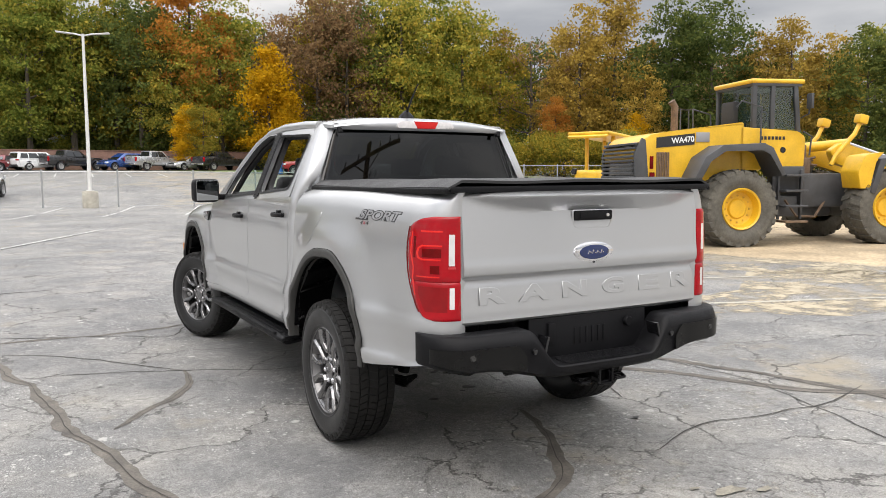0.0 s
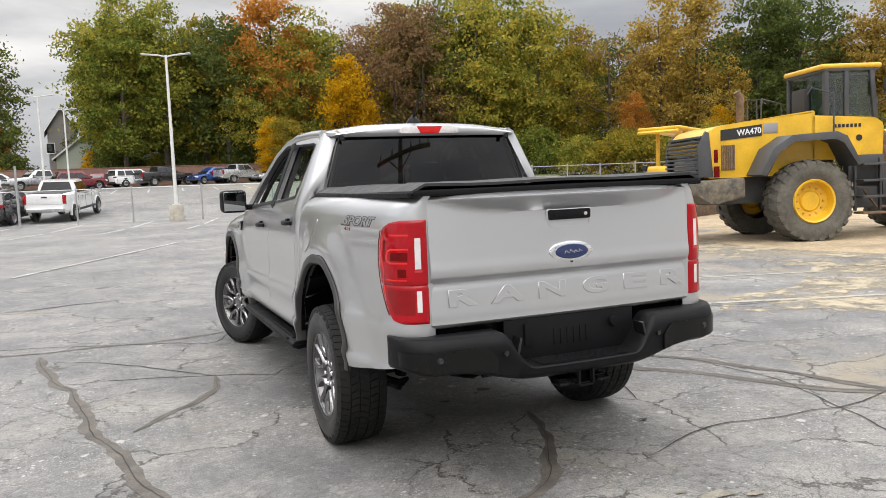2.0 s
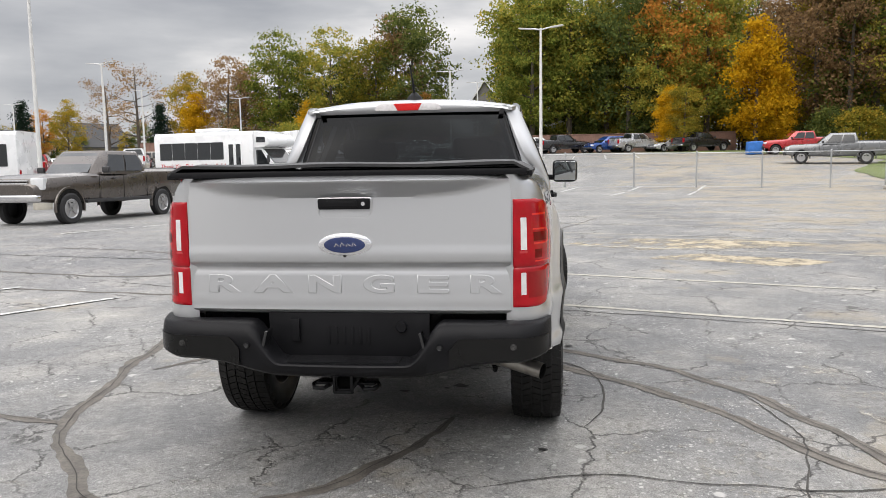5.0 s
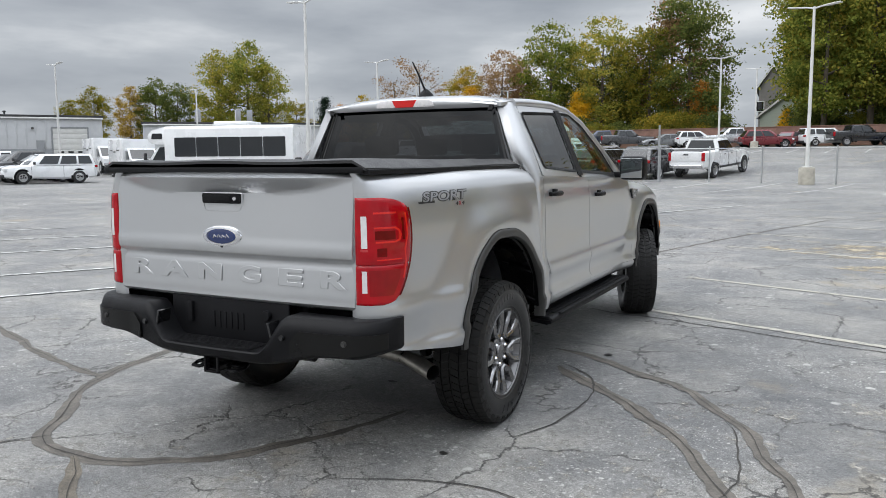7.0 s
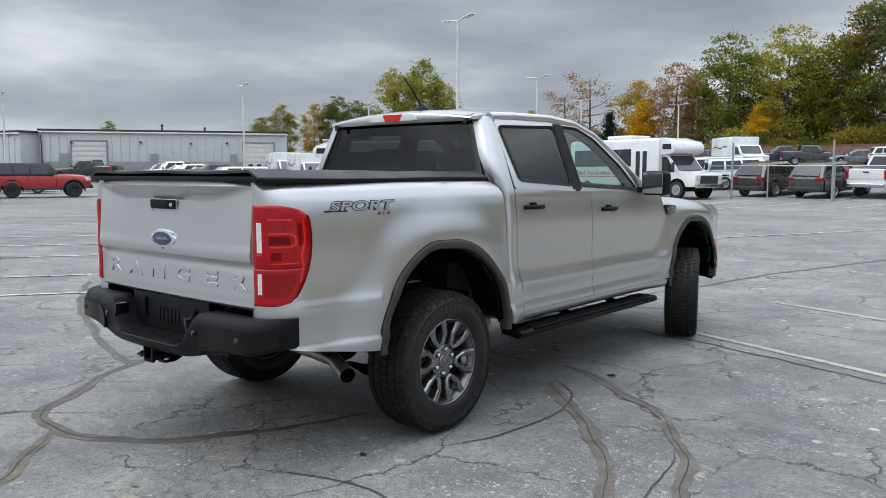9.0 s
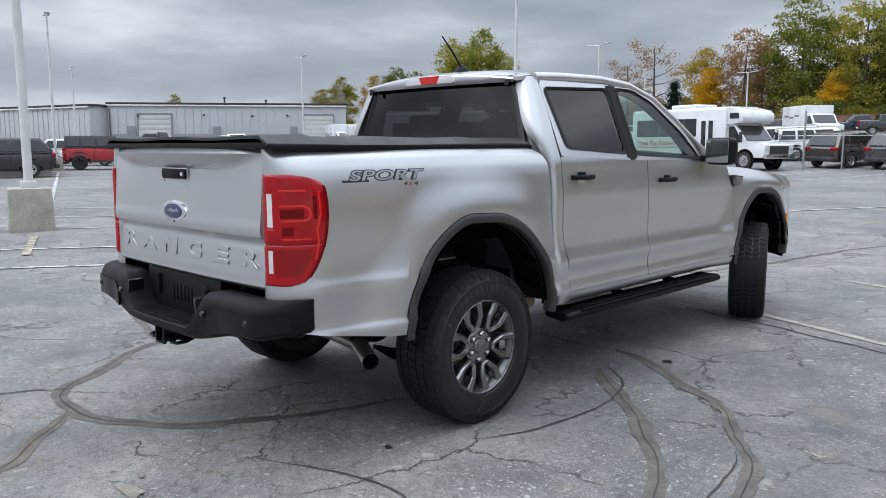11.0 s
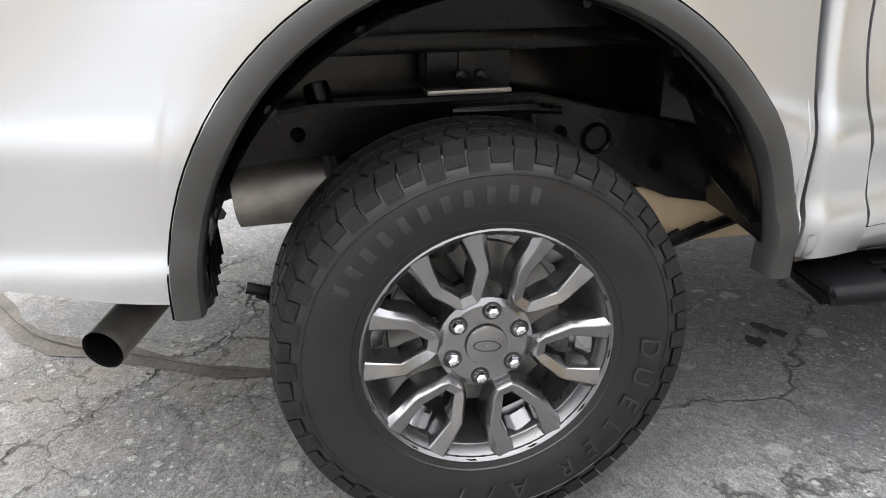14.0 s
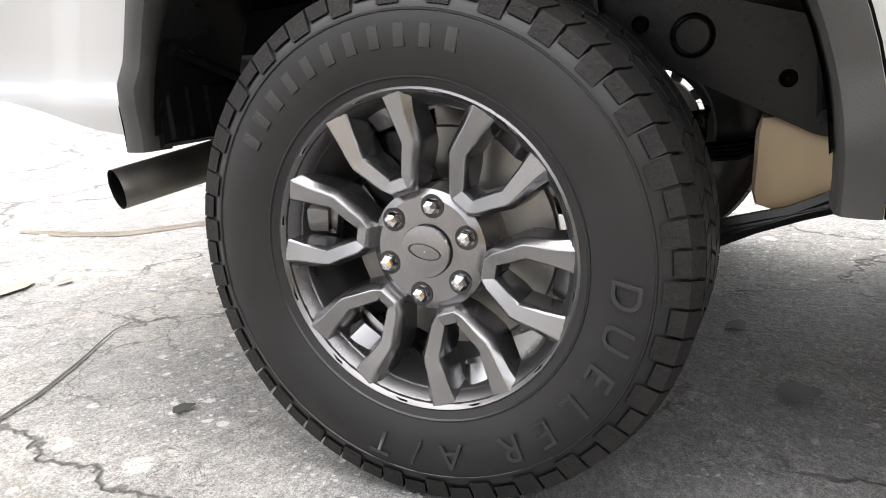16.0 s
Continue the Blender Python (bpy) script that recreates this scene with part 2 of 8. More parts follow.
    rr = ramp_node(nt, mid.outputs["Fac"], [(0.3, grey(0.50)), (0.7, grey(0.82))])
    L.new(rr.outputs["Color"], b.inputs["Roughness"])
    b.inputs["Specular IOR Level"].default_value = 0.36
    bp = nt.nodes.new("ShaderNodeBump")
    bp.inputs["Strength"].default_value = 0.9
    bp.inputs["Distance"].default_value = 0.010
    hs = nt.nodes.new("ShaderNodeMath")
    hs.operation = 'SUBTRACT'
    ha = nt.nodes.new("ShaderNodeMath")
    ha.operation = 'MULTIPLY_ADD'
    ha.inputs[1].default_value = 0.6
    L.new(grain.outputs["Fac"], ha.inputs[0])
    L.new(pit.outputs["Fac"], ha.inputs[2])
    L.new(ha.outputs["Value"], hs.inputs[0])
    L.new(crk, hs.inputs[1])
    L.new(hs.outputs["Value"], bp.inputs["Height"])
    L.new(bp.outputs["Normal"], b.inputs["Normal"])
    return m


def worn_paint_mat(name, col, hole=0.5):
    """Road paint, worn through in flecks."""
    m, nt, out = nodes_of(name)
    b = nt.nodes.new("ShaderNodeBsdfPrincipled")
    n = noise_node(nt, 9, 8, 0.75)
    r = ramp_node(nt, n.outputs["Fac"], [(hole - 0.05, (0.15, 0.15, 0.15)), (hole + 0.05, col)])
    nt.links.new(r.outputs["Color"], b.inputs["Base Color"])
    b.inputs["Roughness"].default_value = 0.8
    nt.links.new(b.outputs["BSDF"], out.inputs["Surface"])
    return m


ASPHALT = asphalt_mat()
SEALED = mat("crack_sealer", (0.105, 0.094, 0.081), 0.75, var=0.45, scale=7, bump=0.3, bscale=70, fine=0.3)
SEALED_PALE = mat("crack_fill_sand", (0.135, 0.118, 0.095), 0.9, var=0.4, scale=5, bump=0.5, bscale=120, fine=0.4)
CRACK = mat("open_crack", (0.045, 0.042, 0.038), 0.95, var=0.4, scale=9)
STAIN = mat("oil_stain", (0.022, 0.021, 0.020), 0.5, spec=.2, var=0.5, scale=20)
SAND = mat("dirt_sand", (0.35, 0.275, 0.18), 0.95, var=0.38, scale=0.9, bump=0.9, bscale=16, fine=0.35)


def film_mat(name, col, hole, soft, scale):
    """Blown sand on asphalt: a thin film, open in many flecks."""
    m, nt, out = nodes_of(name)
    b = nt.nodes.new("ShaderNodeBsdfPrincipled")
    b.inputs["Roughness"].default_value = 0.95
    n1 = noise_node(nt, scale, 9, 0.78)
    n2 = noise_node(nt, scale * .23, 3, 0.5)
    both = nt.nodes.new("ShaderNodeMath")
    both.operation = 'MULTIPLY_ADD'
    both.inputs[1].default_value = 0.6
    nt.links.new(n2.outputs["Fac"], both.inputs[0])
    nt.links.new(n1.outputs["Fac"], both.inputs[2])
    cover = ramp_node(nt, both.outputs["Value"], [(hole - soft, grey(0)), (hole + soft, grey(1))])
    tint = ramp_node(nt, n1.outputs["Fac"], [(0.35, tuple(v * .75 for v in col)), (0.7, tuple(v * 1.2 for v in col))])
    nt.links.new(tint.outputs["Color"], b.inputs["Base Color"])
    tr = nt.nodes.new("ShaderNodeBsdfTransparent")
    mx = nt.nodes.new("ShaderNodeMixShader")
    nt.links.new(cover.outputs["Color"], mx.inputs["Fac"])
    nt.links.new(tr.outputs["BSDF"], mx.inputs[1])
    nt.links.new(b.outputs["BSDF"], mx.inputs[2])
    nt.links.new(mx.outputs["Shader"], out.inputs["Surface"])
    return m


SANDFLECK = film_mat("sand_flecks", (0.36, 0.31, 0.225), 0.80, 0.08, 3.0)
DUSTFLECK = film_mat("dust_flecks", (0.30, 0.285, 0.255), 0.93, 0.07, 14.0)
GRASSM = mat("mown_grass", (0.105, 0.13, 0.038), 0.9, var=0.35, scale=0.6, bump=0.8, bscale=30, fine=0.4)
LINE_W = worn_paint_mat("road_paint_white", (0.56, 0.56, 0.54), 0.47)
LINE_P = worn_paint_mat("road_paint_faded", (0.37, 0.35, 0.30), 0.44)
LINE_Y = worn_paint_mat("road_paint_yellow", (0.44, 0.385, 0.25), 0.50)
SILVER = mat("silver_paint", (0.50, 0.507, 0.517), 0.32, 0.76, var=0.012, scale=1.2, coat=1.0, rvar=0.01, fine=0.03, bscale=700)
SILVER.node_tree.nodes["Principled BSDF"].inputs["Coat Roughness"].default_value = .09
BLACKP = mat("black_textured_plastic", (0.006, 0.006, 0.007), 0.44, spec=0.15, var=0.2, scale=6, bump=0.18, bscale=420)
BLACKG = mat("gloss_black", (0.008, 0.008, 0.009), 0.12, var=0.1, coat=0.5)
DARKG = mat("dark_grey_plastic", (0.034, 0.0335, 0.032), 0.42, spec=0.4, var=0.12, scale=5, bump=0.1, bscale=300)
UNDER = mat("underbody_black", (0.0035, 0.0035, 0.004), 0.24, spec=0.2, var=0.4, scale=6, bump=0.05, bscale=60)
TREAD = mat("dusty_tread", (0.014, 0.0135, 0.013), 0.6, spec=0.2, var=0.3, scale=14, bump=0.3, bscale=160, fine=0.3)
# soot in the tailpipe; elsewhere the shade inside gaps and holes, put in as black
SOOT_GAP = mat("soot_and_gap_black", (0.004, 0.004, 0.004), 0.95, spec=0.05)
RUBBER = mat("tyre_rubber", (0.009, 0.009, 0.0095), 0.35, spec=0.44, var=0.22, scale=7, bump=0.05, bscale=160, fine=0.15)
RUBBER_L = mat("tyre_letter", (0.019, 0.019, 0.020), 0.30, var=0.15, scale=9)
DUSTY = mat("dusty_rubber", (0.10, 0.094, 0.080), 0.9, var=0.4, scale=3, bump=0.5, bscale=25, fine=0.2)
ALLOY = mat("dark_alloy", (0.27, 0.268, 0.272), 0.23, 0.95, var=0.08, scale=6, rvar=0.05)
ALLOY_D = mat("dark_alloy_inner", (0.06, 0.06, 0.062), 0.45, 0.6, var=0.15, scale=6)
CHROME = mat("chrome", (0.80, 0.80, 0.82), 0.07, 1.0, var=0.03, rvar=0.03)
STEEL = mat("dull_steel", (0.34, 0.33, 0.31), 0.42, 0.9, var=0.3, scale=14, rvar=0.15)
EXH = mat("exhaust_steel", (0.36, 0.34, 0.31), 0.38, 0.9, var=0.35, scale=9, rvar=0.15)
TANSH = mat("tan_shield", (0.42, 0.32, 0.20), 0.55, var=0.12, scale=5)
BLUEB = mat("badge_blue", (0.012, 0.025, 0.10), 0.15, 0.2, var=0.1, coat=0.8)
WHITEL = mat("white_lens", (0.62, 0.60, 0.60), 0.12, var=0.12, scale=30, coat=0.5)
REDP = mat("red_lens_pale", (0.42, 0.03, 0.035), 0.2, var=0.1, coat=0.3)
REDM = mat("red_lens_middle", (0.22, 0.0010, 0.003), 0.12, var=0.15, scale=12, coat=0.25, spec=0.3)
ALLOY_R = mat("dark_alloy_rim", (0.17, 0.168, 0.17), 0.30, 0.9, var=0.1, scale=6, rvar=0.05)
REDL = mat("red_lens", (0.32, 0.0010, 0.006), 0.08, var=0.2, scale=9, coat=0.3, spec=0.25)
REDD = mat("red_lens_deep", (0.12, 0.0008, 0.0015), 0.18, var=0.3, scale=12, coat=0.0, spec=0.2)
REDB = mat("red_lens_bright", (0.62, 0.008, 0.006), 0.10, var=0.1, coat=0.5, spec=0.4)
AMBER = mat("amber_lens", (0.8, 0.25, 0.02), 0.15, var=0.1, coat=1.0)
TARP = mat("tonneau_vinyl", (0.016, 0.016, 0.017), 0.50, var=0.15, scale=8, bump=0.2, bscale=260)
INTER = mat("dark_cloth", (0.03, 0.03, 0.032), 0.85, var=0.2, scale=10, bump=0.2, bscale=200)
GLASS_D = glass("privacy_glass", (0.03, 0.033, 0.036), 0.85)
GLASS_C = glass("clear_glass", (0.66, 0.80, 0.74))
MIRROR = mat("mirror", (0.55, 0.57, 0.57), 0.02, 1.0, var=0.01, rvar=0.01)
DECAL_K = mat("decal_black", (0.02, 0.02, 0.022), 0.35, var=0.1)
DECAL_G = mat("decal_grey", (0.36, 0.36, 0.37), 0.35, 0.6, var=0.05)
DECAL_R = mat("decal_red", (0.42, 0.02, 0.03), 0.35, var=0.1)


# ---- mesh helpers ----
def pchip(pts):
    xs = np.array([p[0] for p in pts], float)
    ys = np.array([p[1] for p in pts], float)
    d = np.gradient(ys, xs)
    return lambda v: hermite(xs, ys, d, v)


def hermite(xs, ys, d, v):
    v = min(max(v, xs[0]), xs[-1])
    i = int(min(max(np.searchsorted(xs, v) - 1, 0), len(xs) - 2))
    h = xs[i + 1] - xs[i]
    t = (v - xs[i]) / h
    return float(ys[i] * (2*t**3 - 3*t*t + 1) + h * d[i] * (t**3 - 2*t*t + t) + ys[i + 1] * (3*t*t - 2*t**3) + h * d[i + 1] * (t**3 - t*t))


def clamp01(v):
    return min(1.0, max(0.0, v))


def sstep(a, b, v):
    t = clamp01((v - a) / (b - a))
    return t * t * (3 - 2 * t)


def thing(name, m=None, label="", category="", group="", kind=""):
    ob = new(name)
    ob.empty_display_size = 0.2
    if m is not None:
        ob.matrix_basis = m
    return tagged(ob, label, category, group, kind)


def finish(bm, sharp=38.0):
    bmesh.ops.remove_doubles(bm, verts=bm.verts, dist=1e-5)
    for f in bm.faces:
        f.smooth = True
    lim = radians(sharp)
    for e in bm.edges:
        if len(e.link_faces) == 2 and e.calc_face_angle(0.0) > lim:
            e.smooth = False


def mesh_of(name, bm, material, sharp=38.0):
    finish(bm, sharp)
    me = bpy.data.meshes.new(name)
    bm.to_mesh(me)
    bm.free()
    for mm in (material if isinstance(material, (list, tuple)) else [material]):
        me.materials.append(mm)
    return me


def part(name, bm, material, parent=None, label="", sharp=38.0):
    """One bmesh as one mesh object under a thing or a part."""
    ob = new(name, mesh_of(name, bm, material, sharp))
    ob.parent = parent
    return tagged(ob, label)


def merge(bm, other):
    me = bpy.data.meshes.new("tmp")
    other.to_mesh(me)
    other.free()
    bm.from_mesh(me)
    bpy.data.meshes.remove(me)
    return bm


def box(bm, c, s, bevel=0.0, rot=None, seg=2, taper=None):
    t = bmesh.new()
    bmesh.ops.create_cube(t, size=1)
    for v in t.verts:
        v.co = Vector((v.co.x * s[0], v.co.y * s[1], v.co.z * s[2]))
        if taper and v.co.z > 0:
            v.co.x *= taper[0]
            v.co.y *= taper[1]
    if bevel > 0:
        bmesh.ops.bevel(t, geom=t.edges[:], offset=min(bevel, min(s) * 0.49), segments=seg, affect='EDGES', profile=0.6)
    m = Matrix.Translation(c) @ (rot or Matrix.Identity(4))
    t.transform(m)
    return merge(bm, t)


def rot3(rx=0, ry=0, rz=0):
    return pose(0, 0, 0, rx, ry, rz)


def frame_of(d):
    d = Vector(d).normalized()
    a = Vector((0, 0, 1)) if abs(d.z) < 0.9 else Vector((1, 0, 0))
    u = d.cross(a).normalized()
    return u, d.cross(u)


def tube(bm, pts, r, seg=10, cap=True, ring=None):
    """A round bar along points; r is one radius or one for each point."""
    pts = [Vector(p) for p in pts]
    rs = r if isinstance(r, (list, tuple)) else [r] * len(pts)
    rings = []
    u = None
    for i, p in enumerate(pts):
        d = (pts[min(i + 1, len(pts) - 1)] - pts[max(i - 1, 0)])
        if u is None:
            u, w = frame_of(d)
        else:
            u = (u - d.normalized() * u.dot(d.normalized())).normalized()
            w = d.normalized().cross(u)
        rings.append([bm.verts.new(p + rs[i] * (math.cos(k * math.tau / seg) * u + math.sin(k * math.tau / seg) * w)) for k in range(seg)])
    for a, b in zip(rings, rings[1:]):
        for k in range(seg):
            bm.faces.new((a[k], a[(k + 1) % seg], b[(k + 1) % seg], b[k]))
    if cap:
        bm.faces.new(rings[0][::-1])
        bm.faces.new(rings[-1])
    return bm


def sheet(bm, rows, close=False):
    """Quads through rows of points."""
    vs = [[bm.verts.new(p) for p in row] for row in rows]
    n = len(vs[0])
    for a, b in zip(vs, vs[1:]):
        for k in range(n if close else n - 1):
            q = (a[k], a[(k + 1) % n], b[(k + 1) % n], b[k])
            if len({v.co.to_tuple(6) for v in q}) >= 3:
                try:
                    bm.faces.new(q)
                except ValueError:
                    pass
    return vs


def lathe(bm, prof, seg=48, axis='x', c=(0, 0, 0)):
    """Turns a profile of (along, radius) about an axis."""
    rows = []
    for k in range(seg + 1):
        a = math.tau * (k % seg) / seg
        row = []
        for h, r in prof:
            p, q = r * math.cos(a), r * math.sin(a)
            v = {'x': (h, p, q), 'y': (p, h, q), 'z': (p, q, h)}[axis]
            row.append(Vector(v) + Vector(c))
        rows.append(row)
    sheet(bm, rows)
    return bm


def prism(bm, outline, axis, a, b, bevel=0.0):
    """A closed 2D outline carried from a to b along an axis. x: (y, z), y: (x, z), z: (x, y)."""
    t = bmesh.new()

    def put(p, h):
        return {'x': (h, p[0], p[1]), 'y': (p[0], h, p[1]), 'z': (p[0], p[1], h)}[axis]

    lo = [t.verts.new(put(p, a)) for p in outline]
    hi = [t.verts.new(put(p, b)) for p in outline]
    n = len(outline)
    for k in range(n):
        t.faces.new((lo[k], lo[(k + 1) % n], hi[(k + 1) % n], hi[k]))
    f1 = t.faces.new(lo[::-1])
    f2 = t.faces.new(hi)
    if bevel:
        es = list({e for f in (f1, f2) for e in f.edges})
        bmesh.ops.bevel(t, geom=es, offset=bevel, segments=2, affect='EDGES', profile=0.6)
    bmesh.ops.recalc_face_normals(t, faces=t.faces)
    return merge(bm, t)


def flange(bm, move):
    """Turns the open edges of a sheet inwards."""
    edges = [e for e in bm.edges if len(e.link_faces) == 1]
    out = bmesh.ops.extrude_edge_only(bm, edges=edges)
    for v in [g for g in out["geom"] if isinstance(g, bmesh.types.BMVert)]:
        v.co += move(v.co)
    return bm


def words(text, size, depth, material, m, parent, name="lettering", label="", shear=0.0, width=None, bevel=0.0, bold=0.0):
    """Raised lettering as a mesh, lying in the xy plane of the pose m; width: what it is stretched to."""
    cu = bpy.data.curves.new("t", 'FONT')
    cu.body = text
    cu.size = size
    cu.extrude = depth
    cu.shear = shear
    cu.bevel_depth = bevel
    cu.offset = bold
    cu.align_x, cu.align_y = 'CENTER', 'CENTER'
    ob = new("t", cu)
    dg = bpy.context.evaluated_depsgraph_get()
    dg.update()
    me = bpy.data.meshes.new_from_object(ob.evaluated_get(dg))
    bpy.data.objects.remove(ob)
    bpy.data.curves.remove(cu)
    xs = [v.co.x for v in me.vertices]
    if width:
        k = width / (max(xs) - min(xs))
        for v in me.vertices:
            v.co.x *= k
    me.transform(m)
    me.materials.clear()
    me.materials.append(material)
    o = new(name, me)
    o.parent = parent
    return tagged(o, label)


def poly_fill(bm, outline, holes, place):
    """A flat outline with holes, filled and laid onto a surface by place(u, v)."""
    t = bmesh.new()
    edges = []
    for loop in [outline, *holes]:
        vs = [t.verts.new((u, v, 0)) for u, v in loop]
        edges += [t.edges.new((vs[k], vs[(k + 1) % len(vs)])) for k in range(len(vs))]
    bmesh.ops.triangle_fill(t, edges=edges, use_beauty=True, use_dissolve=False)
    for v in t.verts:
        v.co = Vector(place(v.co.x, v.co.y))
    return merge(bm, t)


def round_poly(pts, r, n=5):
    """An outline with its corners rounded."""
    out = []
    for i, p in enumerate(pts):
        p0, p1, p2 = Vector(pts[i - 1]), Vector(p), Vector(pts[(i + 1) % len(pts)])
        rr = r[i] if isinstance(r, (list, tuple)) else r
        a = p1 + (p0 - p1).normalized() * min(rr, (p0 - p1).length * 0.48)
        b = p1 + (p2 - p1).normalized() * min(rr, (p2 - p1).length * 0.48)
        for k in range(n + 1):
            t = k / n
            out.append(tuple((1 - t)**2 * a + 2 * t * (1 - t) * p1 + t * t * b))
    return out

# ---- ground: flat by the truck, rising beyond the fence ----
def ground_z(x, y):
    a = float(np.interp(y, [8, 30, 36, 47, 60, 77, 90], [0, .05, .22, .95, 1.50, 2.22, 2.45]))
    b = float(np.interp(math.hypot(x, y), [30, 60, 97, 150], [0, .15, 1.5, 2.2]))
    k = sstep(-24, -50, x)
    dip = .15 * math.exp(-((x + 15) / 8) ** 2 - ((y - 20) / 8) ** 2)
    return a * (1 - k) + b * k - dip


def spread(near, step, far, grow=1.25):
    out = list(np.arange(-near, near + 1e-6, step))
    s, v = step, near
    while v < far:
        s *= grow
        v += s
        out = [-v, *out, v]
    return out


bm = bmesh.new()
gx, gy = spread(90, 3.0, 2500), [v + 40 for v in spread(90, 3.0, 2500)]
sheet(bm, [[(x, y, ground_z(x, y)) for y in gy] for x in gx])
ground = part("ground", bm, ASPHALT)
tagged(ground, "grey worn asphalt parking lot with cracks and stains", "parking lot", kind="structure")


def drape(outline, lift, step=None):
    """A patch of ground with an uneven edge, lying on the slope."""
    bm = bmesh.new()
    loop = []
    for i, p in enumerate(outline):
        q = outline[(i + 1) % len(outline)]
        n = max(2, int(math.dist(p, q) / (step or 1.0)))
        for k in range(n):
            f = k / n
            x, y = p[0] + (q[0] - p[0]) * f, p[1] + (q[1] - p[1]) * f
            dq = math.dist(p, q)
            w = min(.5, dq * .12) * noise.noise((x * .9, y * .9, lift * 50)) + min(.12, dq * .15) * noise.noise((x * 4, y * 4, 3)) + min(.05, dq * .12) * noise.noise((x * 15, y * 15, 7))
            loop.append((x + w, y + w * .7))
    poly_fill(bm, loop, [], lambda x, y: (x, y, ground_z(x, y) + lift))
    es = [e for e in bm.edges if e.calc_length() > 6]
    for _ in range(2):
        if es:
            bmesh.ops.subdivide_edges(bm, edges=es, cuts=2)
        es = [e for e in bm.edges if e.calc_length() > 6]
    for v in bm.verts:
        v.co.z = ground_z(v.co.x, v.co.y) + lift
    return bm


def ribbon(points, w0, lift, wild=.05, taper=True):
    """A narrow uneven band along points on the ground."""
    bm = bmesh.new()
    pts = []
    # round the corners of the line
    for _ in range(2 if len(points) > 2 else 0):
        cut = [points[0]]
        for p, q in zip(points, points[1:]):
            cut += [tuple(Vector(p).lerp(Vector(q), .25)), tuple(Vector(p).lerp(Vector(q), .75))]
        points = [*cut, points[-1]]
    for p, q in zip(points, points[1:]):
        n = max(1, int(math.dist(p, q) / .04))
        n = min(n, 110)
        for k in range(n):
            pts.append(Vector(p).lerp(Vector(q), k / n))
    pts.append(Vector(points[-1]))
    rows = []
    for i, p in enumerate(pts):
        d = (pts[min(i + 1, len(pts) - 1)] - pts[max(i - 1, 0)]).normalized()
        n = Vector((-d.y, d.x))
        off = wild * (noise.noise((p.x * 2.3, p.y * 2.3, 1.7)) + .22 * noise.noise((p.x * 8, p.y * 8, 5)))
        e = min(1, .25 + min(i, len(pts) - 1 - i) / 6) if taper else 1
        rag = wild > 0
        wa = w0 * e * (.5 + rag * (.40 * noise.noise((p.x * 2.5, p.y * 2.5, 9)) + .22 * noise.noise((p.x * 11, p.y * 11, 2))))
        wb = w0 * e * (.5 + rag * (.40 * noise.noise((p.x * 2.5, p.y * 2.5, 29)) + .22 * noise.noise((p.x * 11, p.y * 11, 12))))
        wa, wb = max(wa, .15 * w0), max(wb, .15 * w0)
        a, b = p + n * (off + wa), p + n * (off - wb)
        rows.append([(a.x, a.y, ground_z(a.x, a.y) + lift), (b.x, b.y, ground_z(b.x, b.y) + lift)])
    sheet(bm, rows)
    return bm


crack_no = itertools.count()


def crack(points, w, material, wild=.06):
    """Each line lies a little above the one before, so that crossings stay clean."""
    lift = .0026 + .00016 * next(crack_no)
    points = [(x * .975, y - .03 * (y + 2)) if x < 0 else (x, y) for x, y in points]
    ob = part("crack", ribbon(points, w, lift, wild), material, ground)
    if w > .045:
        part("crack", ribbon(points, w * .06, lift + .0036, wild), CRACK, ground)
    return ob


# broad sealed joints and thin open cracks
crack([(-2.6, 3.7), (-2.52, 2.66), (-2.23, 2.0), (-2.2, 1.33), (-2.05, .55), (-1.87, -.24), (-1.6, -.70), (-1.15, -1.22), (-.8, -1.34), (-.45, -1.27), (-.11, -1.03), (.12, -.68), (.33, -.1)], .085, SEALED)
crack([(-6.5, 1.6), (-4.6, .6), (-3.54, .2), (-2.66, -.09), (-1.80, -.32)], .07, SEALED)
crack([(-.12, -2.2), (-.15, -1.83), (-.49, -1.54), (-.78, -1.34)], .07, SEALED_PALE)
crack([(-6.0, 4.4), (-2.95, 3.9), (-2.0, 3.86), (-1.52, 3.8), (-.88, 4.0), (0.2, 4.4)], .05, SEALED)
crack([(-4.5, 4.9), (-2.25, 3.99), (-1.5, 3.71), (-1.14, 3.34), (-.82, 4.11)], .014, CRACK)
crack([(-2.24, 2.36), (-1.74, 2.29), (-1.28, 2.07), (-.85, 1.82), (-.35, 1.73), (.5, 1.6)], .012, CRACK)
crack([(-1.28, 2.07), (-1.36, 1.51), (-1.92, .85)], .05, SEALED)
crack([(-2.5, 3.4), (-1.9, 2.9), (-1.28, 2.07)], .012, CRACK)
crack([(.80, 1.2), (1.10, .86), (1.49, .49), (1.75, .09), (1.95, -.2), (2.2, -.7), (2.7, -1.1), (3.6, -1.5)], .085, SEALED)
crack([(.6, 1.62), (.98, 1.45), (1.52, 1.14), (1.89, .62), (2.19, .05), (2.38, -.5), (2.5, -1.3), (2.3, -2.4)], .075, SEALED)
crack([(1.9, .5), (2.15, -.23), (1.93, -.82), (1.84, -1.14), (1.6, -1.9)], .009, CRACK)
crack([(.24, 3.22), (1.09, 3.03), (1.86, 2.79), (2.51, 2.57), (4.5, 1.9), (7.2, 1.2)], .016, CRACK)
crack([(-.6, 5.0), (-.19, 6.35), (.1, 8.09), (1.0, 11.24), (2.2, 15)], .05, SEALED)
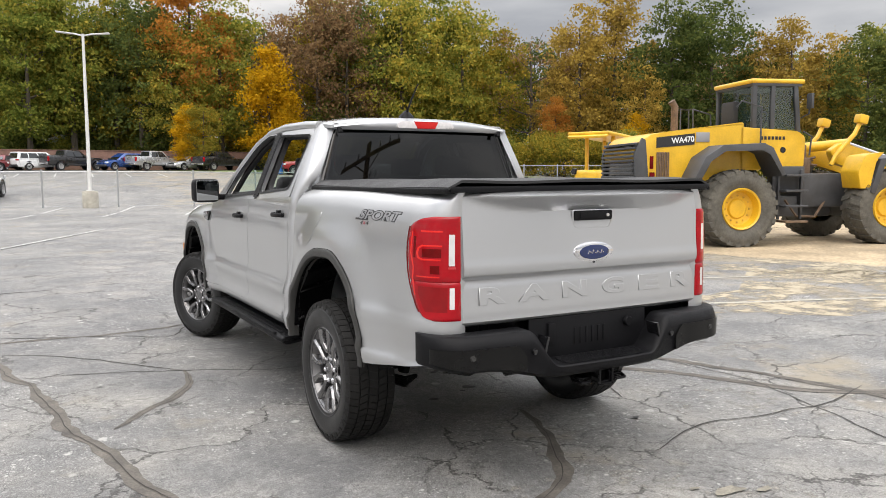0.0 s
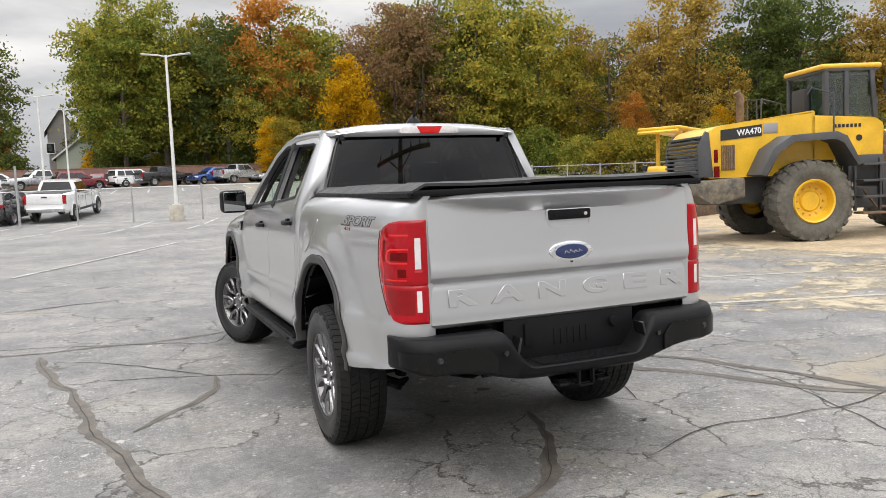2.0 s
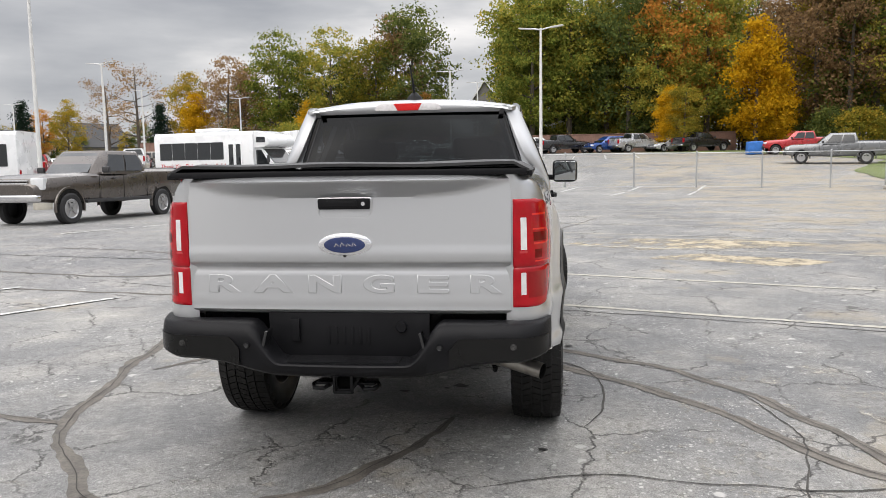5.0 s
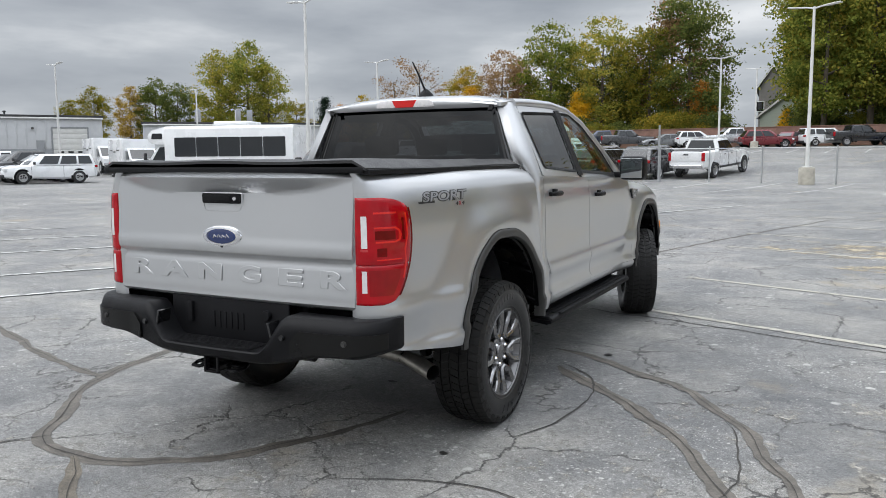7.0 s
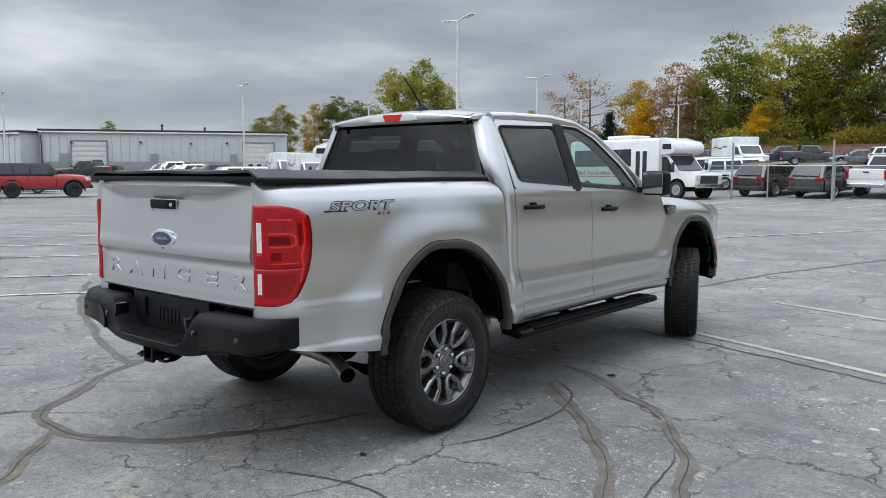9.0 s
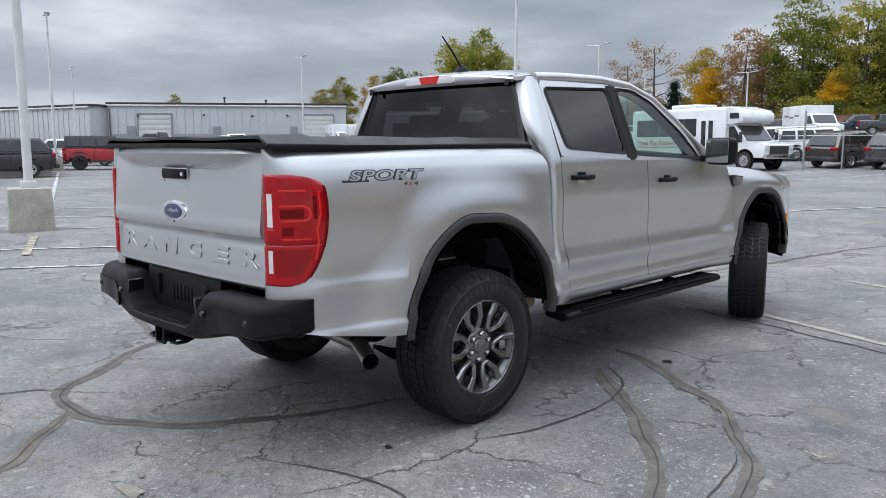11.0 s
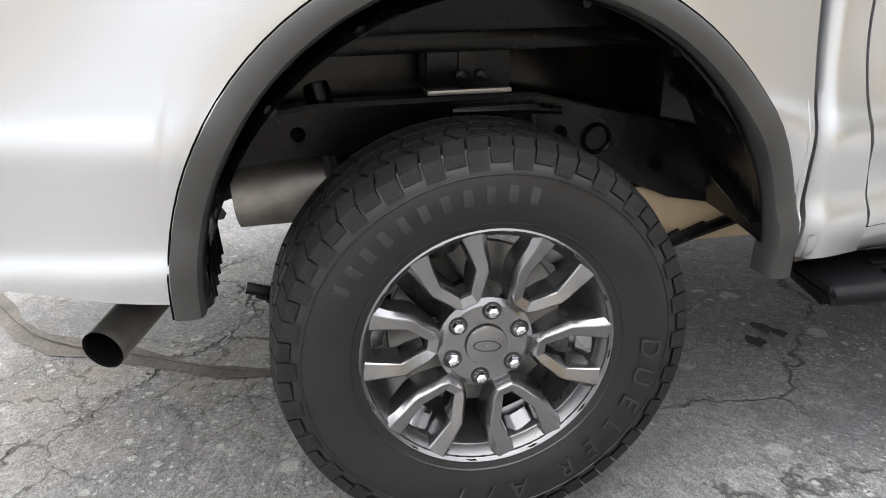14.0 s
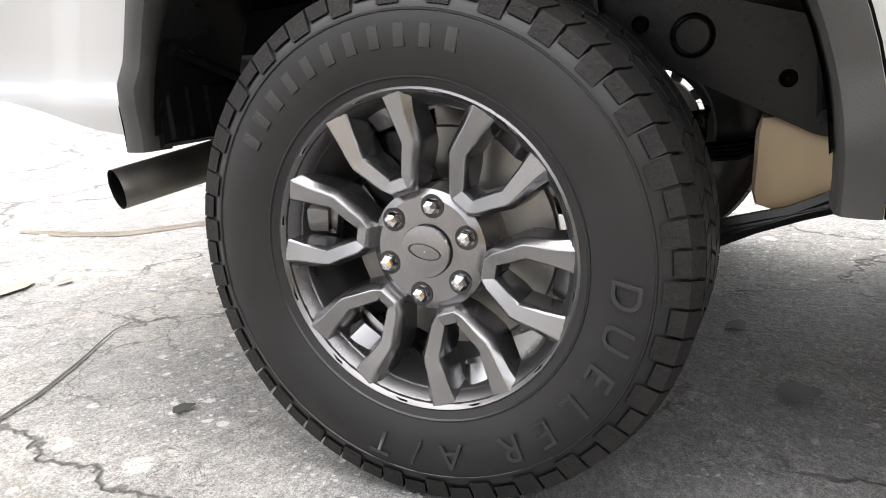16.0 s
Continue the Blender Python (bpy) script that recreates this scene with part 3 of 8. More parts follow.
crack([(-9, 6.5), (-6, 5.6), (-4.2, 5.2), (-3.6, 6.3), (-5.2, 8.2), (-8, 9)], .05, SEALED)
crack([(-12, 8.8), (-7, 7.6), (-4.0, 7.0), (-1.8, 7.4)], .03, CRACK)
crack([(1.0, -.2), (1.2, .3), (1.12, .95), (.75, 1.25)], .012, CRACK, .04)
crack([(.5, -1.0), (1.1, -.8), (1.8, -.95), (2.6, -.8)], .010, CRACK, .05)
crack([(-1.1, -1.2), (-1.6, -1.9), (-1.9, -2.8)], .012, CRACK, .05)

# parking lines
line_no = itertools.count()
PALEP = mat("pale_spill", (.25, .232, .19), .95, var=.3, scale=8, bump=.5, bscale=90, fine=.3)
def stripe(p, q, material, w=.10, lift=.0092):
    ob = part("parking_line", ribbon([p, q], w, lift + .0001 * next(line_no), 0, False), material, ground)
    return ob


for y0 in (3.38, 5.52, 8.95, 11.2, 13.5, 15.8, 18.1):
    stripe((.85, y0), (6.8, y0 - 2.15), LINE_P, .08, .0048)
for k in range(9):
    x, y = (-5.6, .66) if k == 0 else (-7.2, 1.33) if k == 1 else (-9.7 - 2.1 * (k - 2), 2.4 + .88 * (k - 2))
    stripe((x - 1.5, y - 2.3), (x + 1.9, y + 2.9), LINE_W, .08)
for k in range(12):
    x = -25.5 + 2.9 * k
    stripe((x, 26.9 - .05 * k), (x + 2.1, 34.3 - .05 * k), LINE_W, .11)
for k in range(4):
    x = -3.6 - 6 * k
    stripe((x, 11.6), (x + 3.6, 19.4), LINE_W, .09)
for k in range(-9, 5):
    stripe((-2.73 + 2.75 * k, 47.2 - .8 * max(k, -2)), (.57 + 2.75 * k, 54.6 - .8 * max(k, -2)), LINE_Y, .12)
    stripe((-1.9 + 2.7 * k, 61.5), (-1.4 + 2.7 * k, 69), LINE_W, .12)

stripe((-7.0, .40), (-9.2, 1.22), LINE_Y, .10)
stripe((-10.4, 1.75), (-37.5, 11.5), LINE_W, .10)
bm = drape([(8.3, 1.0), (8.6, 3.2), (8.4, 5.2), (8.0, 7.0), (8.6, 9.5), (10.2, 15.0), (12.0, 21.0), (13.4, 26.0), (15.5, 29.5), (24, 33), (48, 36), (70, 30), (70, -20), (16, -14), (10, -6)], .0165)
bmesh.ops.inset_region(bm, faces=bm.faces[:], thickness=.35, use_even_offset=False)
for v in bm.verts:
    if v.is_boundary:
        v.co.z -= .045
dirt = part("dirt_yard", bm, SAND)
tagged(dirt, "tan sandy dirt yard with wheel ruts", "dirt", kind="structure")
grass = part("grass_bank", drape([(17.2, 33.5), (26, 34.8), (48, 37), (95, 33), (120, 60), (95, 92), (40, 84), (27, 74), (21.5, 64), (24, 52), (18.2, 42)], .022), GRASSM)
tagged(grass, "short green grass with yellowing leaves", "grass", kind="structure")
verge = part("grass_verge", drape([(12, 76.5), (21, 66.5), (28, 68), (40, 80), (60, 84), (40, 86), (-60, 86), (-60, 80.5), (-20, 80.5), (8, 80)], .026), GRASSM)
tagged(verge, "leaf-strewn grass verge before the wall", "grass", kind="structure")
for pts in ([(1.2, 9.0), (2.3, 8.1), (3.6, 8.2), (5.4, 8.6), (4.2, 9.6), (2.0, 9.8)], [(2.2, 7.1), (4.0, 6.1), (4.8, 6.7), (3.2, 7.6)],
            [(3.6, 1.9), (5.0, .9), (6.6, .4), (8.8, -.8), (9.4, 1.2), (8.6, 3.4), (7.0, 3.8), (5.4, 2.6), (4.3, 2.5)],
            [(7.0, 9.6), (7.4, 6.6), (7.0, 4.2), (7.6, 1.8), (9.2, 1.2), (9.4, 5.0), (9.2, 9.8), (8.2, 11.0)]):
    part("sand_patch", drape(pts, .0040, .25), SANDFLECK, ground)
for pts in ([(-2.2, -1.2), (-1.2, -1.1), (-.4, -1.0), (.5, -1.15), (.9, -1.5), (.5, -2.1), (-.6, -2.3), (-1.9, -2.1)],
            [(1.1, -.9), (2.0, -1.1), (2.9, -.6), (3.2, .6), (2.2, 1.4), (1.5, .6), (1.2, 0.0)]):
    part("dust_patch", drape(pts, .0024, .25), DUSTFLECK, ground)
for x, y, r in ((.42, -1.55, .075), (.57, -1.62, .04), (.30, -1.46, .025)):
    part("pale_patch", drape([(x + r * math.cos(a) * (1 + .3 * math.sin(3 * a + x * 9)), y + .6 * r * math.sin(a) * (1 + .3 * math.sin(2 * a + y * 7))) for a in [math.tau * k / 22 for k in range(22)]], .0082 + .0001 * int(x * 20), .03), PALEP, ground)
for x, y, r in ((.80, -.55, .022), (.30, .50, .045), (.22, .44, .02), (-.03, .36, .03), (.29, .96, .03), (.36, .90, .03), (.33, .99, .025), (1.0, 1.6, .03)):
    part("oil_spot", drape([(x + r * math.cos(a) * (1 + .25 * math.sin(3 * a + x * 9)), y + .8 * r * math.sin(a) * (1 + .2 * math.sin(2 * a + y * 7))) for a in [math.tau * k / 22 for k in range(22)]], .0078, .03), STAIN, ground)

# ---- the silver pickup: x to its right, y ahead, rear axle at y = 0 ----
pickup = thing("pickup_truck", None, "silver crew-cab pickup with black tonneau cover on cracked asphalt", "pickup truck")
AXLE_F, WHEEL_Z, TYRE_R = 3.22, 0.378, 0.3725

ARCH_Y = 0.021
prof_raw = pchip([(.36, .80), (.50, .855), (.545, .868), (.578, .8725), (.586, .8715), (.612, .8612), (.63, .8605), (.71, .8655), (.770, .8715), (.780, .871), (.812, .8625), (.86, .8575), (.93, .8562), (1.0, .858), (1.08, .857), (1.16, .850),
                  (1.22, .840), (1.27, .822), (1.305, .797), (1.325, .768), (1.36, .70)])
PROF_Z = np.linspace(.36, 1.36, 501)
_raw = np.array([prof_raw(z) for z in PROF_Z])
_ker = np.exp(-.5 * (np.arange(-20, 21) * .002 / .0065) ** 2)
PROF_X = np.convolve(np.pad(_raw, 20, mode="edge"), _ker / _ker.sum(), mode="valid")
_lip = np.clip((.68 - PROF_Z) / .03, 0, 1)
PROF_X = PROF_X * (1 - _lip) + _raw * _lip


def prof_low(z):
    return float(np.interp(z, PROF_Z, PROF_X))


def bulge(y, z):
    b = 0.0
    for yc in (0.0, AXLE_F):
        d = math.hypot(y - yc, (z - 0.45) * 0.97)
        b = max(b, 0.036 * sstep(0.80, 0.57, d))
    return b * sstep(1.36, 1.05, z)


def side_x(y, z):
    x = prof_low(z + .05 * sstep(.42, .62, y) * sstep(.56, .66, z) * sstep(1.05, .95, z)) + bulge(y, z)
    x += 0.008 * sstep(0.553, 0.60, y) * sstep(1.3, 1.2, z)
    x -= 0.034 * sstep(-0.15, -1.0, y)
    if y > 3.3:
        x -= 0.10 * ((y - 3.3) / 0.75) ** 2
    return x


def corner(s):
    """Plan of the box's rear corner: s 0 at the tailgate, 1 where the side begins, then metres ahead."""
    if s >= 1:
        return 0.0, -0.86 + (s - 1)
    a = s * math.pi / 2
    return 1 - math.sin(a) ** 0.9, -0.86 - 0.22 * math.cos(a) ** 0.9


def corner_x(f, y, z):
    x = side_x(y, z)
    return x - f * (x - .684) if f else x


def box_pt(sgn, s, z, off=0.0):
    dx, y = corner(s)
    p = Vector((corner_x(dx, y, z), y, z))
    if off:
        dx2, y2 = corner(s + 0.01)
        dx1, y1 = corner(max(0, s - 0.01))
        t = Vector((corner_x(dx2, y2, z) - corner_x(dx1, y1, z), y2 - y1, 0)).normalized()
        p += off * Vector((t.y, -t.x, 0))
    return Vector((sgn * p.x, p.y, p.z))


def arch(y, yc, a, b, z0=0.495):
    d = abs(y - yc) / a
    return z0 + b * math.sqrt(max(0.0, 1 - d * d)) if d < 1 else 0.0


def cols(a, b, n, around=()):
    """Stations from a to b, crowded at the edges of the wheel arches."""
    ys = set(np.linspace(a, b, n).round(4).tolist())
    for yc, r in around:
        for k in range(25):
            y = yc - r * math.cos(math.pi * k / 24)
            if a < y < b:
                ys.add(round(y, 4))
        for e in (yc - r - 0.001, yc + r + 0.001):
            if a < e < b:
                ys.add(round(e, 4))
    return sorted(ys)


def rows_z(lo, hi, n):
    return [lo + (hi - lo) * k / n for k in range(n + 1)]


def inward(sgn, d):
    return lambda co: Vector((-sgn * d, 0, 0))


def side_strip(sgn, ys, bot, top, n=22):
    bm = bmesh.new()
    sheet(bm, [[(sgn * side_x(y, z), y, z) for z in rows_z(bot(y), top(y), n)] for y in ys])
    return bm


sill = pchip([(-1.1, .625), (-.9, .585), (-.5, .527), (.3, .50), (.6, .49), (2.6, .50), (2.8, .52), (3.6, .56), (4.2, .6)])


def box_side(sgn):
    bm = bmesh.new()
    ss = [k / 14 for k in range(14)] + [1 + (y + 0.86) for y in cols(-0.86, 0.552, 34, [(ARCH_Y, 0.522), (.47, .08)])]
    rows = []
    for s in ss:
        dx, y = corner(s)
        lo = max(sill(y), arch(y, ARCH_Y, 0.522, 0.522))
        hi = 1.335 - (.10 * (1 - math.sqrt(max(0, 1 - ((y - .45) / .104) ** 2))) if y > .45 else 0)
        rows.append([box_pt(sgn, s, lo + (hi - lo) * (1 - (1 - k / 72) ** 1.1)) for k in range(73)])
    sheet(bm, rows)
    flange(bm, lambda co: Vector((-sgn * 0.03, 0.012 if co.y < -1.05 else 0, 0)))
    return bm


def gate_y(z):
    return gate_prof(z)


gate_prof = pchip([(.765, -1.072), (.776, -1.092), (.80, -1.0965), (.86, -1.0945), (.93, -1.0890), (.962, -1.0865), (.982, -1.108), (.995, -1.112), (1.06, -1.1085),
                   (1.14, -1.100), (1.20, -1.094), (1.24, -1.086), (1.262, -1.087), (1.300, -1.108), (1.314, -1.114), (1.327, -1.107), (1.335, -1.085)])


def tailgate():
    bm = bmesh.new()
    xs = [-.674 + 1.348 * k / 40 for k in range(41)]
    zs = sorted(set(np.linspace(.765, 1.335, 59).round(4).tolist() + [.958, .965, .972, .985, 1.312, 1.325]))
    rows = []
    for x in xs:
        row = []
        for z in zs:
            y = gate_prof(z)
            zb = 1.246 + .068 * min(1, abs(x) / .655) ** 4
            proud = 1.0 * (1.314 - zb)
            if z > 1.06:
                y = -1.1085 + .0145 * (z - 1.06) / .2
            if z > zb:
                # the underside of the lip leans out, then its rounded top falls back to the cover
                y -= min(proud, 1.0 * (z - zb)) * (1 if z < 1.318 else (1.345 - z) / .027)
            if z > 1.318:
                y += .9 * (z - 1.318)
            y += 0.018 * (abs(x) / .674) ** 3
            row.append((x, y, z))
        rows.append(row)
    sheet(bm, rows)
    flange(bm, lambda co: Vector((0, 0.05, 0)))
    return bm


gate = part("tailgate", tailgate(), SILVER, pickup, "silver tailgate with embossed lettering")
for sgn in (1, -1):
    bm = bmesh.new()
    # black strip stands in for the shade in the tailgate's side gap
    box(bm, (sgn * .688, -1.052, 1.045), (.034, .02, .56), .002)
    part("gate_seal", bm, SOOT_GAP, pickup, "black strip darkening the gap beside the tailgate")
    bm = bmesh.new()
    # black filler paints the shade between box and cab; the sheet metal there is silver
    box(bm, (sgn * .818, .562, .85), (.03, .014, .70), .002)
    part("box_gap_seal", bm, SOOT_GAP, pickup, "black strip darkening the gap between box and cab")
for sgn in (1, -1):
    part("box_side", box_side(sgn), SILVER, pickup)
bm = bmesh.new()
rim_o = round_poly([(-.1165, 1.248), (.1165, 1.248), (.116, 1.158), (-.116, 1.158)], [.012, .012, .036, .036], 6)
rim_i = round_poly([(-.108, 1.243), (.108, 1.243), (.105, 1.166), (-.105, 1.166)], [.010, .010, .030, .030], 6)
sheet(bm, [[(x, -1.0985, z) for x, z in rim_o + rim_o[:1]], [(x, -1.1015, z) for x, z in rim_i + rim_i[:1]],
           [(x * .985, -1.0975, 1.206 + (z - 1.206) * .97) for x, z in rim_i + rim_i[:1]], [(x * .6, -1.0955, 1.20 + (z - 1.20) * .5) for x, z in rim_i + rim_i[:1]], [(x * .02, -1.0952, 1.20) for x, z in rim_i + rim_i[:1]]])
part("handle_cup", bm, SILVER, gate, "silver rounded handle recess", 60)
bm = bmesh.new()
prism(bm, round_poly([(-.107, 1.200), (.107, 1.200), (.109, 1.244), (-.109, 1.244)], .008, 4), 'y', -1.1100, -1.0940, .003)
box(bm, (-.012, -1.1105, 1.222), (.135, .006, .027), .003)
grip = part("tailgate_handle", bm, BLACKP, gate, "black plastic pull handle")
bm = bmesh.new()
lathe(bm, [(-.012, 0.001), (-.012, .008), (-.006, .011), (0.01, .011)], 14, 'y', (.080, -1.1030, 1.222))
part("lock", bm, CHROME, gate, "chrome key lock")
# the oval badge as a plain shape
for nm, mt, ax, az, y0, y1 in (("badge_rim", CHROME, .116, .0475, -1.094, -1.118), ("badge_field", BLUEB, .088, .034, -1.11, -1.1215)):
    bm = bmesh.new()
    rows = []
    for k in range(49):
        a = math.tau * k / 48
        rows.append([(f * ax * math.cos(a), y0 + (y1 - y0) * h, 1.056 + f * az * math.sin(a)) for f, h in ((1.0, 0), (1.0, .5), (.95, .85), (.80, 1), (.4, 1.03), (0.001, 1.05))])
    sheet(bm, rows)
    part(nm, bm, mt, gate)
bm = bmesh.new()
for k in range(4):
    tube(bm, [(-.040 + .024 * k, -1.1222, 1.048), (-.034 + .024 * k, -1.1225, 1.062 + .004 * (k % 2)), (-.022 + .024 * k, -1.1222, 1.052)], .0022, 5)
part("badge_mark", bm, CHROME, gate)
bm = bmesh.new()
lathe(bm, [(-.01, .001), (-.01, .007), (0, .010)], 12, 'y', (0, -1.106, 1.012))
part("camera_lens", bm, BLACKG, gate)
# embossed letters across the lower panel
for k, ch in enumerate("RANGER"):
    x = (-.538, -.315, -.093, .135, .352, .563)[k]
    y = -1.0950 + 0.018 * (abs(x) / .674) ** 3
    words(ch, .096, .0008, SILVER, pose(x, y, .888, 86, 0, 0), gate, "letter", width=(.140, .172, .140, .130, .130, .132)[k], bevel=.0014, bold=.003)

# tail lamps: one red lens each, with white windows, a divider and inner light guides
lamp_edge = pchip([(.797, .44), (.806, .60), (.825, .71), (.86, .80), (.90, .865), (.95, .92), (1.02, .955), (1.1, .965), (1.17, .955), (1.195, .93), (1.215, .83), (1.228, .68), (1.234, .5)])
LAMP_ZS = [.797, .799, .802, .806, .812, .82, .83, .845, .86, .88, .90, .925, .945, .955, .9585, .962, .967, .985, 1.01, 1.04, 1.07, 1.10, 1.13, 1.155, 1.175, 1.19, 1.205, 1.215, 1.222, 1.228, 1.232, 1.234]


def lamp_sheet(sgn, zs, s0, s1, off):
    bm = bmesh.new()
    rows = []
    for k in range(19):
        f = k / 18
        row = []
        for z in zs:
            o = off(f, z) if callable(off) else off
            row.append(box_pt(sgn, s0(z) + (s1(z) - s0(z)) * f, z, o))
        rows.append(row)
    sheet(bm, rows)
    flange(bm, lambda co: Vector((-sgn * .010, .014, 0)))
    return bm


def lens_off(f, z):
    edge = min(1.0, (1 - f) / .06 + .05, f / .05 + .25, (1.236 - z) / .012, (z - .795) / .012)
    return -.001 + .009 * math.sqrt(max(0, edge)) - .0045 * math.exp(-((z - .9585) / .004) ** 2)


def lamp_guide(sgn, path, w, off=.0088):
    """A band of the lens drawn along (s, z) points."""
    bm = bmesh.new()
    pts = []
    for a, b in zip(path, path[1:]):
        pts += [Vector(a).lerp(Vector(b), k / 6) for k in range(6)]
    pts.append(Vector(path[-1]))
    rows = []
    for i, q in enumerate(pts):
        d = pts[min(i + 1, len(pts) - 1)] - pts[max(i - 1, 0)]
        d = Vector((d.x * .22, d.y)).normalized()
        nn = Vector((-d.y / .22, d.x))
        rows.append([box_pt(sgn, q.x + nn.x * w * u, q.y + nn.y * w * u, off - .0012 * abs(u)) for u in (-1, -.4, .4, 1)])
    sheet(bm, rows)
    return bm


for sgn in (1, -1):
    lamp = part("tail_lamp", lamp_sheet(sgn, LAMP_ZS, lambda z: 0.0, lamp_edge, lens_off), REDL, pickup, "red tail lamp with white reversing windows")
    part("reversing_window", lamp_sheet(sgn, rows_z(1.030, 1.160, 6), lambda z: .105, lambda z: .205, .0086), WHITEL, lamp, "white reversing window")
    part("reflector_window", lamp_sheet(sgn, rows_z(.848, .938, 5), lambda z: .11, lambda z: .195, .0086), WHITEL, lamp, "white reflector window")
    part("window_ledge", lamp_guide(sgn, [(.085, 1.021), (.215, 1.021)], .006), REDP, lamp)
    part("lens_recess", lamp_sheet(sgn, rows_z(1.064, 1.100, 4), lambda z: .33, lambda z: .66, .0083), REDD, lamp, "dark inner recess")
    part("lens_recess", lamp_sheet(sgn, rows_z(.995, 1.030, 4), lambda z: .36, lambda z: .52, .0083), REDD, lamp, "dark inner recess")
    part("lens_recess", lamp_sheet(sgn, rows_z(.835, .940, 6), lambda z: .23, lambda z: min(.74, lamp_edge(z) - .14), .0083), REDM, lamp, "deep red lower lens")
    part("lens_recess", lamp_guide(sgn, [(.80, 1.15), (.80, 1.06)], .006), REDD, lamp)
    part("lens_rim", lamp_guide(sgn, [(lamp_edge(z) - .014, z) for z in (.83, .86, .90, .95, 1.0, 1.06, 1.12, 1.17, 1.19)], .0035, .0085), REDD, lamp, "dark lens rim")
    part("light_guide", lamp_guide(sgn, [(.32, 1.112), (.66, 1.112), (.73, 1.100), (.75, 1.082), (.73, 1.062), (.66, 1.054), (.34, 1.054)], .0052), REDB, lamp, "bright red light guide")
    part("light_guide", lamp_guide(sgn, [(.32, 1.172), (.70, 1.172)], .006), REDB, lamp, "bright red light guide")
    part("light_guide", lamp_guide(sgn, [(.36, .982), (.76, .982)], .0045), REDB, lamp, "bright red light guide")
    part("light_guide", lamp_guide(sgn, [(.86, 1.17), (.87, 1.08), (.82, 1.02), (.84, .97), (.80, .90)], .004), REDB, lamp, "bright red light guide")

BUMPG = mat("satin_bumper_plastic", (0.006, 0.0059, 0.0058), 0.30, spec=0.22, var=0.15, scale=5, bump=0.05, bscale=300)
# rear bumper, lofted across the truck
def bumper_rear():
    bm = bmesh.new()
    loops = []
    n = 72
    for k in range(n + 1):
        x = -.835 + 1.67 * k / n
        ax = abs(x)
        e = sstep(.26, .40, ax)
        top = .588 + (.742 - .588) * e
        bot = .528 + (.585 - .528) * sstep(.25, .62, ax) + .03 * sstep(.70, .87, ax)
        rear = -1.228 + .035 * (ax / .5) ** 2 if ax < .5 else -1.193 + .02 * ((ax - .5) / .2) ** 2
        if ax > .67:
            rear = -1.178 + .18 * (1 - math.sqrt(max(0, 1 - ((ax - .67) / .1655) ** 2)))
        front = -1.075 if ax < .66 else -.98 + .02 * sstep(.66, .8, ax)
        front = max(front, rear + .012)
        h = top - bot
        loops.append([(x, front, bot + .01), (x, rear + .03, bot), (x, rear + .008, bot + .015), (x, rear + .004, bot + h * .5), (x, rear, top - .045 * e - .012),
                      (x, rear + .006, top - .030 * e - .006), (x, rear + .02, top - .008), (x, rear + .035, top), (x, front, top + .002)])
    sheet(bm, loops, close=True)
    bm.faces.new([bm.verts.new(p) for p in loops[0]])
    bm.faces.new([bm.verts.new(p) for p in loops[-1][::-1]])
    bmesh.ops.remove_doubles(bm, verts=bm.verts, dist=1e-5)
    bmesh.ops.recalc_face_normals(bm, faces=bm.faces)
    return bm


bumper = part("rear_bumper", bumper_rear(), BLACKP, pickup, "black plastic step bumper", 50)
for sgn in (1, -1):
    bm = bmesh.new()
    rows = []
    for k in range(19):
        ax = .43 + .392 * k / 18
        rear = -1.193 + .02 * ((ax - .5) / .2) ** 2 if ax < .67 else -1.178 + .18 * (1 - math.sqrt(max(0, 1 - ((ax - .67) / .1655) ** 2)))
        if ax < .5:
            rear = -1.228 + .035 * (ax / .5) ** 2
        lo = .528 + (.585 - .528) * sstep(.25, .62, ax) + .03 * sstep(.70, .87, ax) + .018
        rows.append([(sgn * (ax + .001), rear - .005, z) for z in rows_z(lo, .690 - .05 * sstep(.47, .43, ax), 4)])
    sheet(bm, rows)
    flange(bm, lambda co: Vector((0, .012, 0)))
    panel = part("bumper_panel", bm, BUMPG, bumper, "dark grey bumper corner panel")
    for sx, sz, sy in ((.684, .656, -1.182), (.395, .658, -1.21)):
        bm = bmesh.new()
        lathe(bm, [(-.006, .001), (-.007, .009), (-.002, .0105), (-.003, .013), (.004, .0145)], 16, 'y', (sgn * sx, sy, sz))
        part("parking_sensor", bm, BLACKG if sx < .5 else DARKG, bumper)
    # pocket beside the step
    bm = bmesh.new()
    box(bm, (sgn * .325, -1.165, .672), (.012, .075, .085), .004, rot3(0, -14 * sgn, 0))
    part("step_pocket_plate", bm, BLACKG, bumper)
bm = bmesh.new()
box(bm, (0, -1.083, .665), (.68, .012, .21), .004)
for k in range(6):
    box(bm, (-.085 + .034 * k, -1.0905, .675), (.011, .006, .075), .002)
box(bm, (-.225, -1.096, .70), (.04, .02, .095), .006)
lathe(bm, [(-.02, .001), (-.02, .020), (-.012, .024), (0, .024)], 16, 'y', (.225, -1.089, .715))
part("plate_recess", bm, BLACKP, bumper, "black number plate recess with slots")
bm = bmesh.new()
for k in range(7):
    box(bm, (0, -1.205 + .016 * k, .5915), (.46, .006, .006), .002)
part("step_tread", bm, BLACKP, bumper)
bm = bmesh.new()
for a in (-.031, .031):
    box(bm, (a, -1.10, .506), (.010, .20, .070), .003)
box(bm, (0, -1.10, .537), (.072, .20, .010), .003)
box(bm, (0, -1.10, .475), (.072, .20, .010), .003)
